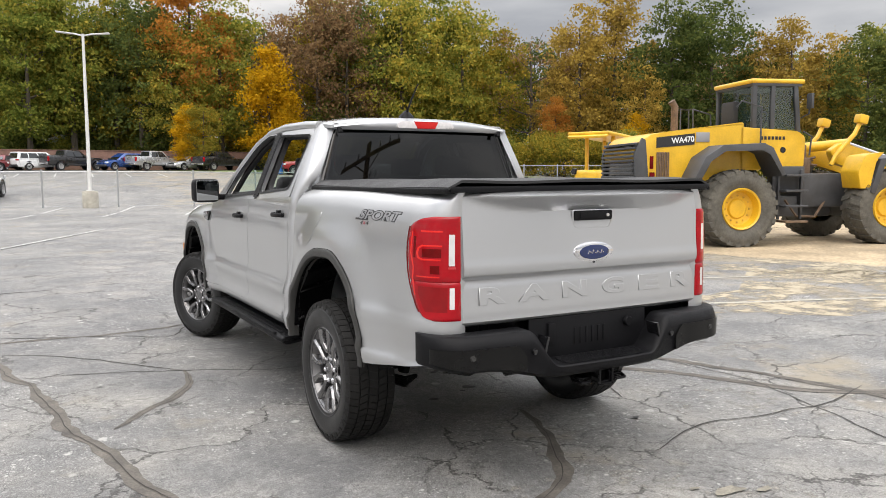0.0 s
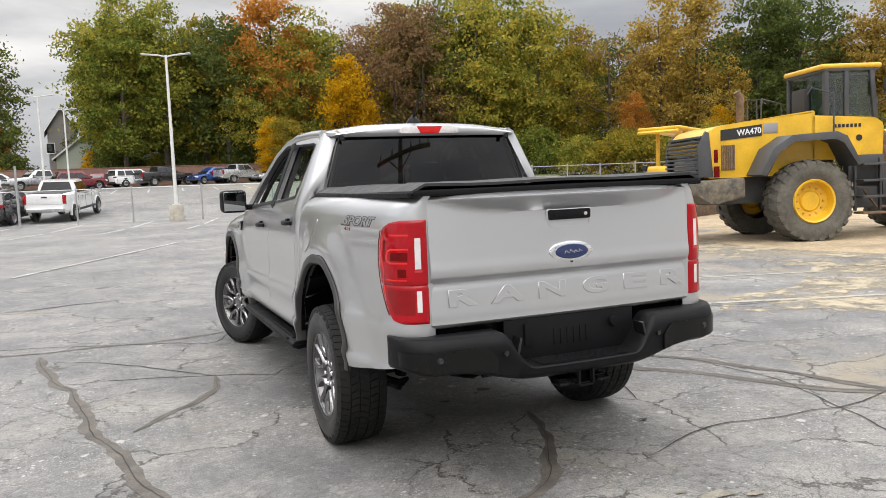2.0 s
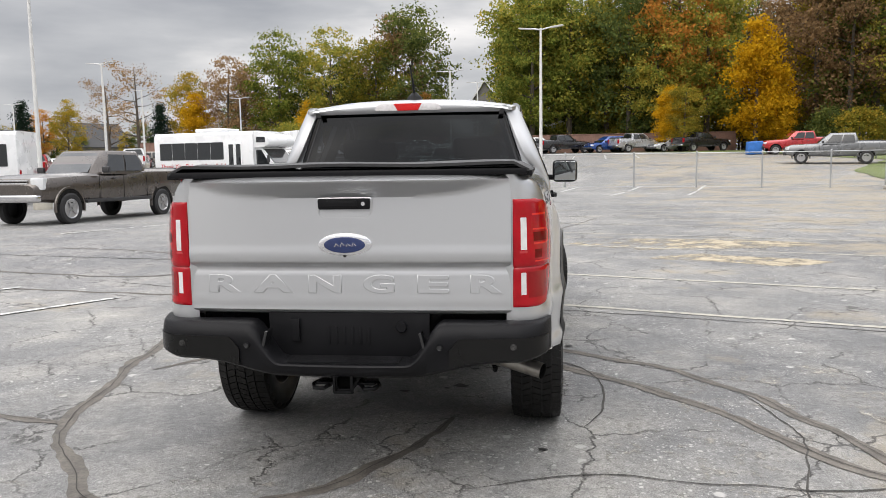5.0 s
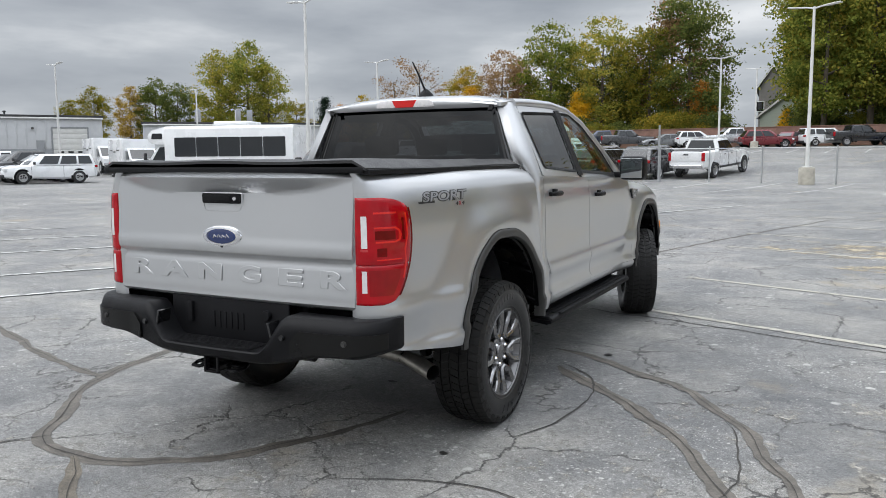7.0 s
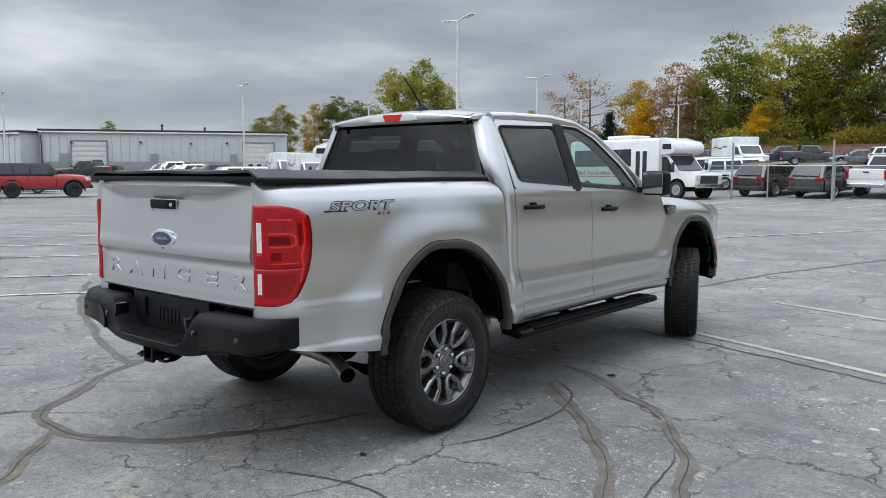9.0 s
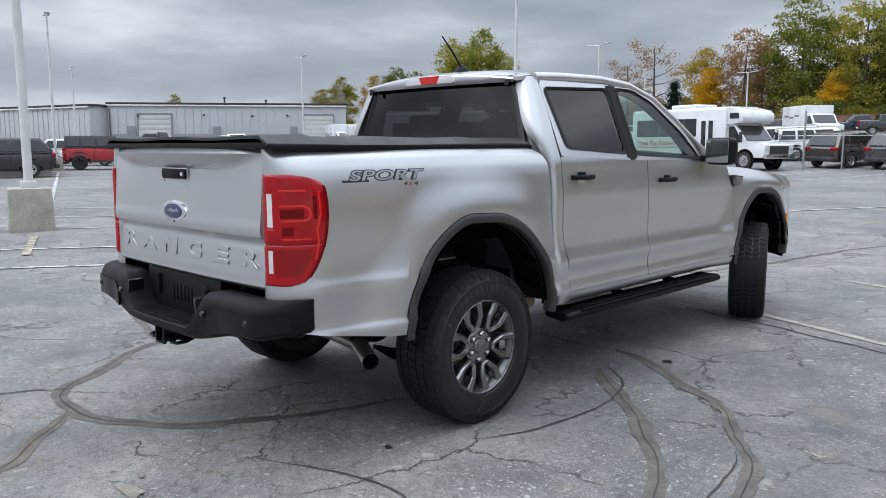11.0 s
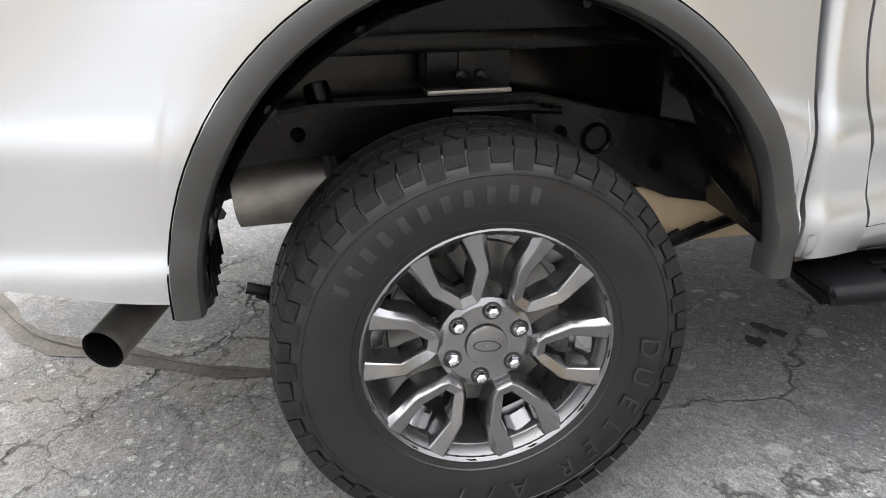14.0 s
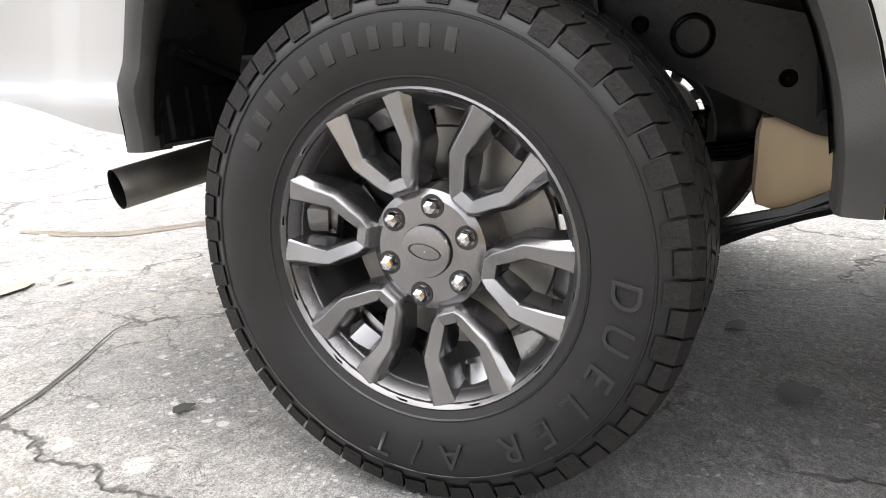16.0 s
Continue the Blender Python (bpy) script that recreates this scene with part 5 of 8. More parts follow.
        v.co.x -= sgn * .045 * e
    board = part("running_board", bm, BLACKP, pickup, "black ribbed running board")
    for k in range(3):
        bm = bmesh.new()
        box(bm, (sgn * (.825 + .045 * k), 1.57, .4485), (.022, 1.58, .007), .003)
        part("tread_strip", bm, BLACKP, board)
    for y in (.80, 1.45, 2.1):
        bm = bmesh.new()
        tube(bm, [(sgn * .86, y, .41), (sgn * .70, y, .43), (sgn * .62, y, .50)], .024, 8)
        part("bracket", bm, UNDER, board)
    # front wing
    bm = bmesh.new()
    ys = cols(2.60, 4.06, 26, [(AXLE_F, .535)])
    rows = []
    for y in ys:
        lo = max(.56, arch(y, AXLE_F, .535, .522))
        hi = 1.19 - .10 * sstep(2.7, 4.06, y)
        if hi - lo < .02:
            lo = hi - .02
        row = []
        for z in rows_z(lo, hi, 20):
            g = (z - (hi - .10)) / .10
            row.append((sgn * (side_x(y, min(z, 1.2)) - (.06 * g * g if g > 0 else 0)), y + (.05 * sstep(.5, 1.2, z) * (1 - sstep(2.6, 2.75, y)) if y < 2.75 else 0), z))
        rows.append(row)
    sheet(bm, rows)
    flange(bm, inward(sgn, .03))
    wing = part("front_wing", bm, SILVER, pickup)
    bm = bmesh.new()
    prism(bm, round_poly([(2.66, 1.135), (2.86, 1.12), (2.83, 1.065), (2.70, 1.05)], .015, 3), 'x', sgn * (side_x(2.76, 1.09) - .01), sgn * (side_x(2.76, 1.09) + .014), .004)
    vent = part("wing_vent", bm, BLACKG, wing, "gloss black wing vent badge")
    bm = bmesh.new()
    for k in range(3):
        box(bm, (sgn * (side_x(2.76, 1.09) + .015), 2.745 + .03 * k, 1.095), (.004, .016, .02), .001)
    part("vent_mark", bm, DECAL_G, vent)
    bm = bmesh.new()
    xm = side_x(3.70, .76)
    prism(bm, round_poly([(3.67, .70), (3.705, .70), (3.685, .80), (3.655, .80)], .008, 2), 'x', sgn * (xm - .01), sgn * (xm + .020), .004)
    part("marker_lamp", bm, AMBER, wing, "amber side marker")

# roof skin with two shallow ribs
def roof_z(u, y):
    z = roof_edge(y) + .003 + .048 * (1 - abs(u) ** 2.6) + .006 * math.exp(-((abs(u) - .55) / .06) ** 2) * sstep(.6, .8, y)
    return z - .012 * (1 - sstep(.545, .66, y)) * (1 - abs(u) ** 4)


bm = bmesh.new()
rows = []
for k in range(31):
    y = .545 + 1.20 * k / 30
    xe = green_x(y, roof_edge(y)) - .004
    row = []
    for j in range(33):
        u = -1 + j / 16
        z = roof_z(u, y)
        yy = y - .03 * (1 - u * u) * (1 - sstep(.545, .9, y)) + .14 * (1 - u * u) * sstep(1.4, 1.745, y)
        row.append((u * xe, yy, z))
    rows.append(row)
sheet(bm, rows)
flange(bm, lambda co: Vector((0, 0, -.02)))
sheet(bm, [[(u * .60, .545 - .03 * (1 - u * u) + d, z0) for d, z0 in ((0, roof_z(u, .545) + .001), (-.008, roof_z(u, .545) - .012), (-.006, 1.700), (.004, 1.685))] for u in [-1 + i / 12 for i in range(25)]])
roof = part("cab_roof", bm, SILVER, pickup)
# rear window in its black frame
def rear_glass(u, v, off=0.0):
    """u across -1..1, v from the sill to the roof."""
    hw = .678 - .115 * v
    return Vector((u * hw, .545 + .047 * v - .03 * (1 - u * u) + off, 1.352 + .345 * v))


bm = bmesh.new()
sheet(bm, [[rear_glass(-1 + i / 10, j / 8) for j in range(9)] for i in range(21)])
part("rear_window", bm, GLASS_D, pickup, "dark tinted rear window")
bm = bmesh.new()
loop = [(-1, 0), (0, 0), (1, 0), (1, .5), (1, 1), (0, 1), (-1, 1), (-1, .5), (-1, 0)]
sheet(bm, [[rear_glass(u, v, -.004) for u, v in loop], [rear_glass(u * .972, .5 + (v - .5) * .94, -.003) for u, v in loop]])
sheet(bm, [[rear_glass(-1 + i / 5, v, -.003) for v in (-.16, .03)] for i in range(11)])
for sgn in (1, -1):
    tube(bm, [rear_glass(sgn * 1.0, v) + Vector((sgn * .006, -.002, 0)) for v in (0, .3, .6, .9, 1.02)], .011, 6)
part("rear_window_frame", bm, BLACKG, pickup, "black window surround")
for sgn in (1, -1):
    bm = bmesh.new()
    rows = []
    for y in (.535, .55, .58, .7, .9, 1.2, 1.5, 1.7):
        xe = green_x(y, roof_edge(y)) - .004
        u = 1 - .055 / xe
        z = roof_z(u, y) + .002 if y > .545 else 1.672
        rows.append([(sgn * (u * xe + w), y - (.006 if y < .56 else 0), z - .004 * abs(w) / .014) for w in (-.014, 0, .014)])
    sheet(bm, rows)
    flange(bm, lambda co: Vector((0, .004, -.008)))
    part("roof_moulding", bm, BLACKP, roof, "dark roof ditch moulding")
bm = bmesh.new()
sheet(bm, [[(x, y + .004, z) for y, z in ((.572, .52), (.572, .9), (.555, 1.285))] for x in np.linspace(-.80, .80, 9)])
sheet(bm, [[(s * (.66 + .14 * (1 - k)), .555 + .05 * k, 1.285 + .41 * k) for s in (.80, 1.0)] for k in (0, .25, .5, .75, 1)])
sheet(bm, [[(-s * (.66 + .14 * (1 - k)), .555 + .05 * k, 1.285 + .41 * k) for s in (.80, 1.0)] for k in (0, .25, .5, .75, 1)])
part("cab_back", bm, SILVER, pickup)
# high brake lamp strip
bm = bmesh.new()
prism(bm, round_poly([(-.205, 1.700), (.205, 1.700), (.185, 1.742), (-.185, 1.742)], .012, 4), 'y', .498, .53, .006)
brk = part("brake_lamp", bm, WHITEL, pickup, "high-level brake lamp with white cargo lenses")
bm = bmesh.new()
prism(bm, round_poly([(-.062, 1.699), (.062, 1.699), (.088, 1.743), (-.088, 1.743)], .004, 2), 'y', .4955, .53, .004)
part("red_lens", bm, REDB, brk, "red brake lens")
# antenna
bm = bmesh.new()
lathe(bm, [(1.775, .055), (1.80, .045), (1.825, .02), (1.835, .004)], 16, 'z', (.0, .78, 0))
tube(bm, [(0, .77, 1.82), (0, .70, 1.90), (0, .61, 1.985)], [.007, .006, .004], 8)
part("roof_antenna", bm, BLACKP, roof, "black roof antenna")
# windscreen, bonnet, front
bm = bmesh.new()
sheet(bm, [[(u * (.62 + .10 * (1 - v)), 2.56 + .06 * (1 - u * u) - (.78 - .02 * u * u) * v, 1.20 + .545 * v) for v in [j / 8 for j in range(9)]] for u in [-1 + i / 10 for i in range(21)]])
part("windscreen", bm, GLASS_C, pickup, "clear windscreen")
bm = bmesh.new()
rows = []
for k in range(17):
    y = 2.50 + 1.56 * k / 16
    rows.append([(u * (.80 - .05 * (k / 16) ** 2), y - .10 * abs(u) ** 3 * (k / 16), 1.185 + .035 * (1 - u * u) - .14 * (k / 16) ** 2.2 + .012 * math.exp(-((abs(u) - .6) / .08) ** 2)) for u in [-1 + i / 12 for i in range(25)]])
sheet(bm, rows)
flange(bm, lambda co: Vector((0, 0, -.03)))
part("bonnet", bm, SILVER, pickup)
bm = bmesh.new()
rows = []
for k in range(25):
    u = -1 + k / 12
    y = 4.10 - .30 * abs(u) ** 3.2
    rows.append([(u * .86, y - d, z) for d, z in ((.10, .44), (.0, .47), (-.02, .60), (.0, .70), (.03, .78))])
sheet(bm, rows)
part("front_bumper", bm, BLACKP, pickup, "black front bumper")
bm = bmesh.new()
prism(bm, round_poly([(-.55, .78), (.55, .78), (.60, 1.04), (-.60, 1.04)], .05), 'y', 3.98, 4.07, .01)
part("grille", bm, BLACKG, pickup, "black grille")
for sgn in (1, -1):
    bm = bmesh.new()
    box(bm, (sgn * .64, 3.90, .95), (.20, .14, .13), .05, rot3(0, 0, -22 * sgn), 3)
    part("headlamp", bm, WHITEL, pickup, "clear headlamp")

# cabin: floor, dash, wheel, seats
bm = bmesh.new()
box(bm, (0, 1.78, .55), (1.60, 2.0, .10), .02)
box(bm, (0, 2.42, 1.10), (1.50, .42, .28), .08)
box(bm, (0, 1.75, .75), (.24, 1.0, .34), .04)
for sgn in (1, -1):
    box(bm, (sgn * .80, 1.62, .92), (.05, 1.95, .68), .02)
part("cabin_trim", bm, INTER, pickup, "dark cabin trim")
bm = bmesh.new()
box(bm, (0, 1.15, 1.725), (1.16, 1.1, .02), .005)
part("headliner", bm, mat("headliner", (.42, .41, .39), .9, var=.08), pickup)
bm = bmesh.new()
tube(bm, [(-.36 + .19 * math.cos(a), 2.12 + .09 * math.sin(a), 1.17 + .165 * math.sin(a)) for a in [math.tau * k / 24 for k in range(25)]], .016, 8)
box(bm, (-.36, 2.13, 1.165), (.34, .03, .05), .01)
part("steering_wheel", bm, INTER, pickup, "black steering wheel")
for x, y in ((-.38, 1.90), (.38, 1.90), (-.36, 1.16), (.36, 1.16)):
    bm = bmesh.new()
    box(bm, (x, y, .80), (.52, .52, .18), .06, None, 3)
    box(bm, (x, y - .26, 1.10), (.50, .14, .62), .06, rot3(14, 0, 0), 3)
    seat = part("seat", bm, INTER, pickup, "dark cloth seat")
    bm = bmesh.new()
    box(bm, (x, y - .345, 1.475), (.24, .08, .13), .035, rot3(10, 0, 0), 3)
    part("headrest", bm, INTER, seat)

# decals: slanted word with the drive badge under it, following the panel
def decal(text, size, material, sgn, y, z, width, off, label="", shear=0.0, bold=0.0):
    face = Matrix(((0, 0, sgn, 0), (sgn, 0, 0, y), (0, 1, 0, z), (0, 0, 0, 1)))
    ob = words(text, size, .0006, material, face, pickup, "decal_word", label, shear, width, 0, bold)
    for v in ob.data.vertices:
        v.co.x = sgn * (side_x(v.co.y, v.co.z) + off + sgn * v.co.x)
    return ob


for sgn in (1, -1):
    decal("SPORT", .058, DECAL_K, sgn, -.570, 1.220, .415, .0010, "black-edged grey sport decal", .26, .0042)
    decal("SPORT", .058, DECAL_G, sgn, -.570, 1.220, .4055, .0022, "", .26, .0006)
    # long strokes that run out of the first and last letters
    for a_, b_, z_ in (((-.795, -.660, 1.2005), (-.420, -.365, 1.2405)) if sgn > 0 else ((-.345, -.480, 1.2005), (-.720, -.775, 1.2405))):
        bm = bmesh.new()
        rows = []
        for k in range(9):
            y = a_ + (b_ - a_) * k / 8
            rows.append([(sgn * (side_x(y, z) + .0018), y, z) for z in (z_ - .0045, z_, z_ + .0045)])
        sheet(bm, rows)
        part("decal_stroke", bm, DECAL_K, pickup)
    for k, ch in enumerate("4X4"):
        decal(ch, .026, DECAL_R if k == 1 else DECAL_K, sgn, -.440 + sgn * .030 * (k - 1), 1.182, .026, .0012, "", .2)
# fuel flap on the driver's side
bm = bmesh.new()
fl = round_poly([(.10, 1.215), (.33, 1.205), (.33, 1.05), (.26, 1.02), (.16, 1.07)], .03, 4)
poly_fill(bm, fl, [], lambda y, z: (-(side_x(y, z) + .003), y, z))
flange(bm, inward(-1, .02))
part("fuel_flap", bm, SILVER, pickup)

# underbody: rails, axle, springs, exhaust, tank, spare wheel
bm = bmesh.new()
for sgn in (1, -1):
    pts = [(-1.0, .64, .72), (-.46, .645, .725), (-.26, .662, .752), (.18, .655, .755), (.48, .522, .682), (.9, .44, .58), (3.2, .44, .58), (3.9, .52, .66)]
    for (ya, la, ha), (yb, lb, hb) in zip(pts, pts[1:]):
        prism(bm, [(ya, la), (yb, lb), (yb, hb), (ya, ha)], 'x', sgn * .47, sgn * .565)
rail = part("chassis_rail", bm, UNDER, pickup, "black ladder frame")
# closed discs on the rail; black colour gives the holes their inner darkness
for y, z, r in ((.305, .662, .028), (.228, .68, .011), (-.293, .706, .012), (-.162, .69, .011), (.44, .60, .011)):
    bm = bmesh.new()
    lathe(bm, [(.5655, .001), (.5655, r * .85), (.575, r * .9), (.577, r), (.572, r * 1.15), (.56, r * 1.2)], 20, 'x', (0, y, z))
    part("rail_hole", bm, UNDER if r > .02 else SOOT_GAP, rail)
bm = bmesh.new()
box(bm, (.53, .036, .85), (.09, .165, .15), .008)
box(bm, (.576, .036, .83), (.012, .045, .10), .004)
for y in (-.018, .022):
    lathe(bm, [(.575, .011), (.592, .010), (.594, .001)], 10, 'x', (0, y + .034, .805))
part("bump_stop", bm, UNDER, rail)
bm = bmesh.new()
box(bm, (.56, .036, .774), (.05, .165, .010), .003)
part("bracket_plate", bm, STEEL, rail)
bm = bmesh.new()
tube(bm, [(.585, .0, .738), (.585, .14, .735), (.585, .22, .728)], .008, 8)
tube(bm, [(.58, .16, .735), (.585, .17, .68), (.58, .15, .60)], .006, 6)
box(bm, (.58, .09, .738), (.02, .17, .016), .004)
part("brake_line", bm, UNDER, rail)
bm = bmesh.new()
tube(bm, [(-.70, 0, .385), (.70, 0, .385)], .05, 14)
lathe(bm, [(-.16, .03), (-.12, .12), (0, .15), (.12, .12), (.16, .03)], 20, 'x', (-.02, 0, .385))
axle = part("rear_axle", bm, UNDER, pickup)
for sgn in (1, -1):
    for k in range(4):
        bm = bmesh.new()
        tube(bm, [(sgn * .56, -.42 + .02 * k, .40 - .012 * k), (sgn * .56, -.3, .36 - .012 * k), (sgn * .56, 0, .325 - .012 * k), (sgn * .56, .3, .36 - .012 * k), (sgn * .56, .70 - .06 * k, .47 - .012 * k)], .012, 6)
        part("leaf_spring", bm, UNDER, axle)
    bm = bmesh.new()
    tube(bm, [(sgn * .50, -.16, .36), (sgn * .44, -.25, .78)], .032, 10)
    part("damper", bm, UNDER, axle)
bm = bmesh.new()
tube(bm, [(.10, -.63, .52), (.36, -.62, .505), (.52, -.585, .475), (.62, -.565, .452), (.80, -.645, .418)], .037, 20, cap=False)
ex = part("exhaust_pipe", bm, EXH, pickup, "dull steel exhaust tailpipe")
bm = bmesh.new()
tube(bm, [(.8005, -.6452, .4179), (.7973, -.6438, .4185), (.737, -.617, .4299)], [.0372, .0340, .0338], 20, cap=False)
tube(bm, [(.755, -.625, .4265), (.737, -.617, .4299)], .0342, 20)
part("pipe_bore", bm, SOOT_GAP, ex, "black sooty bore")
bm = bmesh.new()
tube(bm, [(.30, -.43, .53), (.34, -.05, .55)], .09, 18)
part("silencer", bm, EXH, ex)
bm = bmesh.new()
box(bm, (.34, .62, .475), (.42, .44, .15), .03)
part("tank_shield", bm, TANSH, pickup, "tan fuel tank shield")
bm = bmesh.new()
lathe(bm, [(-.10, .16), (-.11, .34), (-.06, .375), (.06, .375), (.11, .34), (.10, .16)], 36, 'z', (0, -.68, .60))
part("spare_wheel", bm, RUBBER, pickup)
bm = bmesh.new()
box(bm, (0, 2.1, .53), (1.30, 3.0, .07), .02)
part("floor_pan", bm, UNDER, pickup)
bm = bmesh.new()
box(bm, (0, -.20, .87), (1.20, 1.5, .04), .01)
part("box_floor", bm, UNDER, pickup)
bm = bmesh.new()
box(bm, (0, .60, .92), (1.60, .03, .80), .01)
part("cab_bulkhead", bm, UNDER, pickup)

# ---- trees ----
BARK = mat("bark", (0.085, 0.07, 0.055), 0.95, var=0.35, scale=4, bump=0.8, bscale=18, stretch=(1, 1, .25))
LEAF_G = leaf_mat("leaves_green", [(0.0, (0.067, 0.098, 0.020)), (0.36, (0.171, 0.205, 0.039)), (0.66, (0.329, 0.311, 0.059)), (1.0, (0.561, 0.415, 0.073))])
LEAF_D = leaf_mat("leaves_dark_green", [(0.0, (0.039, 0.061, 0.022)), (0.5, (0.098, 0.128, 0.037)), (1.0, (0.244, 0.244, 0.061))])
LEAF_Y = leaf_mat("leaves_yellow", [(0.0, (0.30, 0.17, 0.010)), (0.5, (0.62, 0.36, 0.015)), (1.0, (0.75, 0.50, 0.05))])
LEAF_M = leaf_mat("leaves_mixed", [(0.0, (0.091, 0.110, 0.020)), (0.45, (0.232, 0.213, 0.034)), (0.75, (0.415, 0.293, 0.043)), (1.0, (0.561, 0.354, 0.043))])
LEAF_O = leaf_mat("leaves_orange", [(0.0, (0.28, 0.115, 0.028)), (0.5, (0.52, 0.235, 0.045)), (1.0, (0.62, 0.34, 0.08))])
LEAF_B = leaf_mat("leaves_brown", [(0.0, (0.12, 0.080, 0.045)), (0.5, (0.27, 0.17, 0.085)), (1.0, (0.42, 0.27, 0.13))])
LEAF_A = leaf_mat("leaves_golden", [(0.0, (0.15, 0.105, 0.028)), (0.45, (0.34, 0.235, 0.055)), (0.8, (0.50, 0.35, 0.075)), (1.0, (0.56, 0.42, 0.12))])
NEEDLE = leaf_mat("needles", [(0.0, (0.008, 0.018, 0.012)), (0.6, (0.020, 0.036, 0.024)), (1.0, (0.04, 0.06, 0.04))])


def tree_meshes(seed, h, r, low, n, leaf, shape, mtl, limbs=9):
    """A trunk with limbs, and a crown of single leaf faces bunched in clumps round the limbs."""
    rng = random.Random(seed)
    nrg = np.random.default_rng(seed)
    bm = bmesh.new()
    tips = []
    lean = (rng.uniform(-.4, .4), rng.uniform(-.4, .4))
    top = h * .88
    axis = lambda f: Vector((lean[0] * f * f, lean[1] * f * f, top * f))
    r0 = .016 * h + .05
    tube(bm, [axis(k / 6) for k in range(7)], [r0 * (1 - .9 * k / 6) + .02 for k in range(7)], 7)
    for k in range(limbs):
        f = low + (.95 - low) * (k + rng.random() * .6) / limbs
        a = k * 2.4 + rng.uniform(-.5, .5)
        g = (f - low) / (1 - low)
        reach = r * shape(g) * rng.uniform(.75, 1.1)
        p = axis(f)
        q = p + Vector((math.cos(a) * reach, math.sin(a) * reach, reach * rng.uniform(.25, .7)))
        m = p.lerp(q, .5) + Vector((0, 0, -.08 * reach))
        rb = r0 * (1 - .85 * f) * .6
        tube(bm, [p, m, q], [rb, rb * .6, .02], 5)
        tips += [q, m, p.lerp(q, .75)]
    tips.append(axis(1))
    trunk = mesh_of("trunk", bm, BARK)
    # clumps
    c = []
    per = 44
    for k in range(n // 30):
        if rng.random() < .60:
            t = rng.choice(tips)
            p = Vector(t) + Vector((rng.gauss(0, .17 * r), rng.gauss(0, .17 * r), rng.gauss(0, .14 * r)))
        else:
            g = rng.random() ** .85
            a, rr = rng.random() * math.tau, math.sqrt(rng.random())
            rr = .45 + .55 * rr
            f = low + (1.06 - low) * g
            p = axis(min(1, f)) + Vector((math.cos(a) * r * shape(g) * rr, math.sin(a) * r * shape(g) * rr, 0))
            p.z = h * f * .95
        c.append((p.x, p.y, p.z, rng.uniform(.34, .80)))
    c = np.repeat(np.array(c), per, axis=0)
    m = len(c)
    pos = c[:, :3] + nrg.normal(size=(m, 3)) * c[:, 3:4] * np.array([1, 1, .55])
    u = nrg.normal(size=(m, 3))
    u /= np.linalg.norm(u, axis=1)[:, None]
    v = np.cross(u, nrg.normal(size=(m, 3)))
    v /= np.linalg.norm(v, axis=1)[:, None]
    s = leaf * nrg.uniform(.6, 1.25, size=(m, 1))
    quad = np.stack([pos - u * s * .62, pos - v * s * .34 + u * s * .05, pos + u * s * .62, pos + v * s * .34 - u * s * .05], 1).reshape(-1, 3)
    me = bpy.data.meshes.new("crown")
    me.from_pydata(quad.tolist(), [], np.arange(4 * m).reshape(-1, 4).tolist())
    me.materials.append(mtl)
    return trunk, me


def put_tree(meshes, x, y, s, turn, name, label, group):
    ob = thing(name, pose(x, y, ground_z(x, y) - .1, 0, 0, turn) @ Matrix.Diagonal((s, s, s, 1)), label, "tree", group)
    for nm, me in zip(("trunk", "crown"), meshes):
        o = new(nm, me)
        o.parent = ob
        if nm == "crown":
            tagged(o, kind="stuff")
    return ob


broad = lambda g: (.55 + .9 * g) * (1 - g) ** .45 * 1.25 + .08
oval = lambda g: math.sin(math.pi * min(1, g * .88 + .10)) ** .7
cone = lambda g: 1.02 - g
bush = lambda g: math.sqrt(max(.02, 1 - g * g))
KINDS = {
    "green": [tree_meshes(11 + k, 19, 4.6, .22, 7540, 0.33, s, LEAF_G) for k, s in enumerate((oval, broad, oval))],
    "dark": [tree_meshes(21 + k, 18, 4.8, .14, 8120, 0.33, s, LEAF_D) for k, s in enumerate((oval, broad))],
    "mixed": [tree_meshes(31 + k, 18, 4.2, .20, 6960, 0.32, s, LEAF_M) for k, s in enumerate((oval, broad, oval))],
    "gold": [tree_meshes(35 + k, 18, 4.0, .20, 6400, 0.31, s, LEAF_A) for k, s in enumerate((oval, broad))],
    "orange": [tree_meshes(41 + k, 19, 4.0, .28, 5655, 0.31, s, LEAF_O) for k, s in enumerate((oval, broad))],
    "brown": [tree_meshes(51 + k, 18, 4.4, .22, 5510, 0.30, s, LEAF_B) for k, s in enumerate((oval, broad))],
    "yellow": [tree_meshes(61, 13, 2.7, .12, 7540, 0.30, oval, LEAF_Y)],
    "bush_g": [tree_meshes(71 + k, 5, 3.0, .02, 3770, 0.29, bush, m) for k, m in enumerate((LEAF_G, LEAF_D, LEAF_M))],
    "spruce": [tree_meshes(81, 13, 2.8, .04, 6090, 0.29, cone, NEEDLE, 16)],
    "thin": [tree_meshes(91, 17, 4.2, .25, 1305, 0.27, broad, LEAF_B, 16)],
}
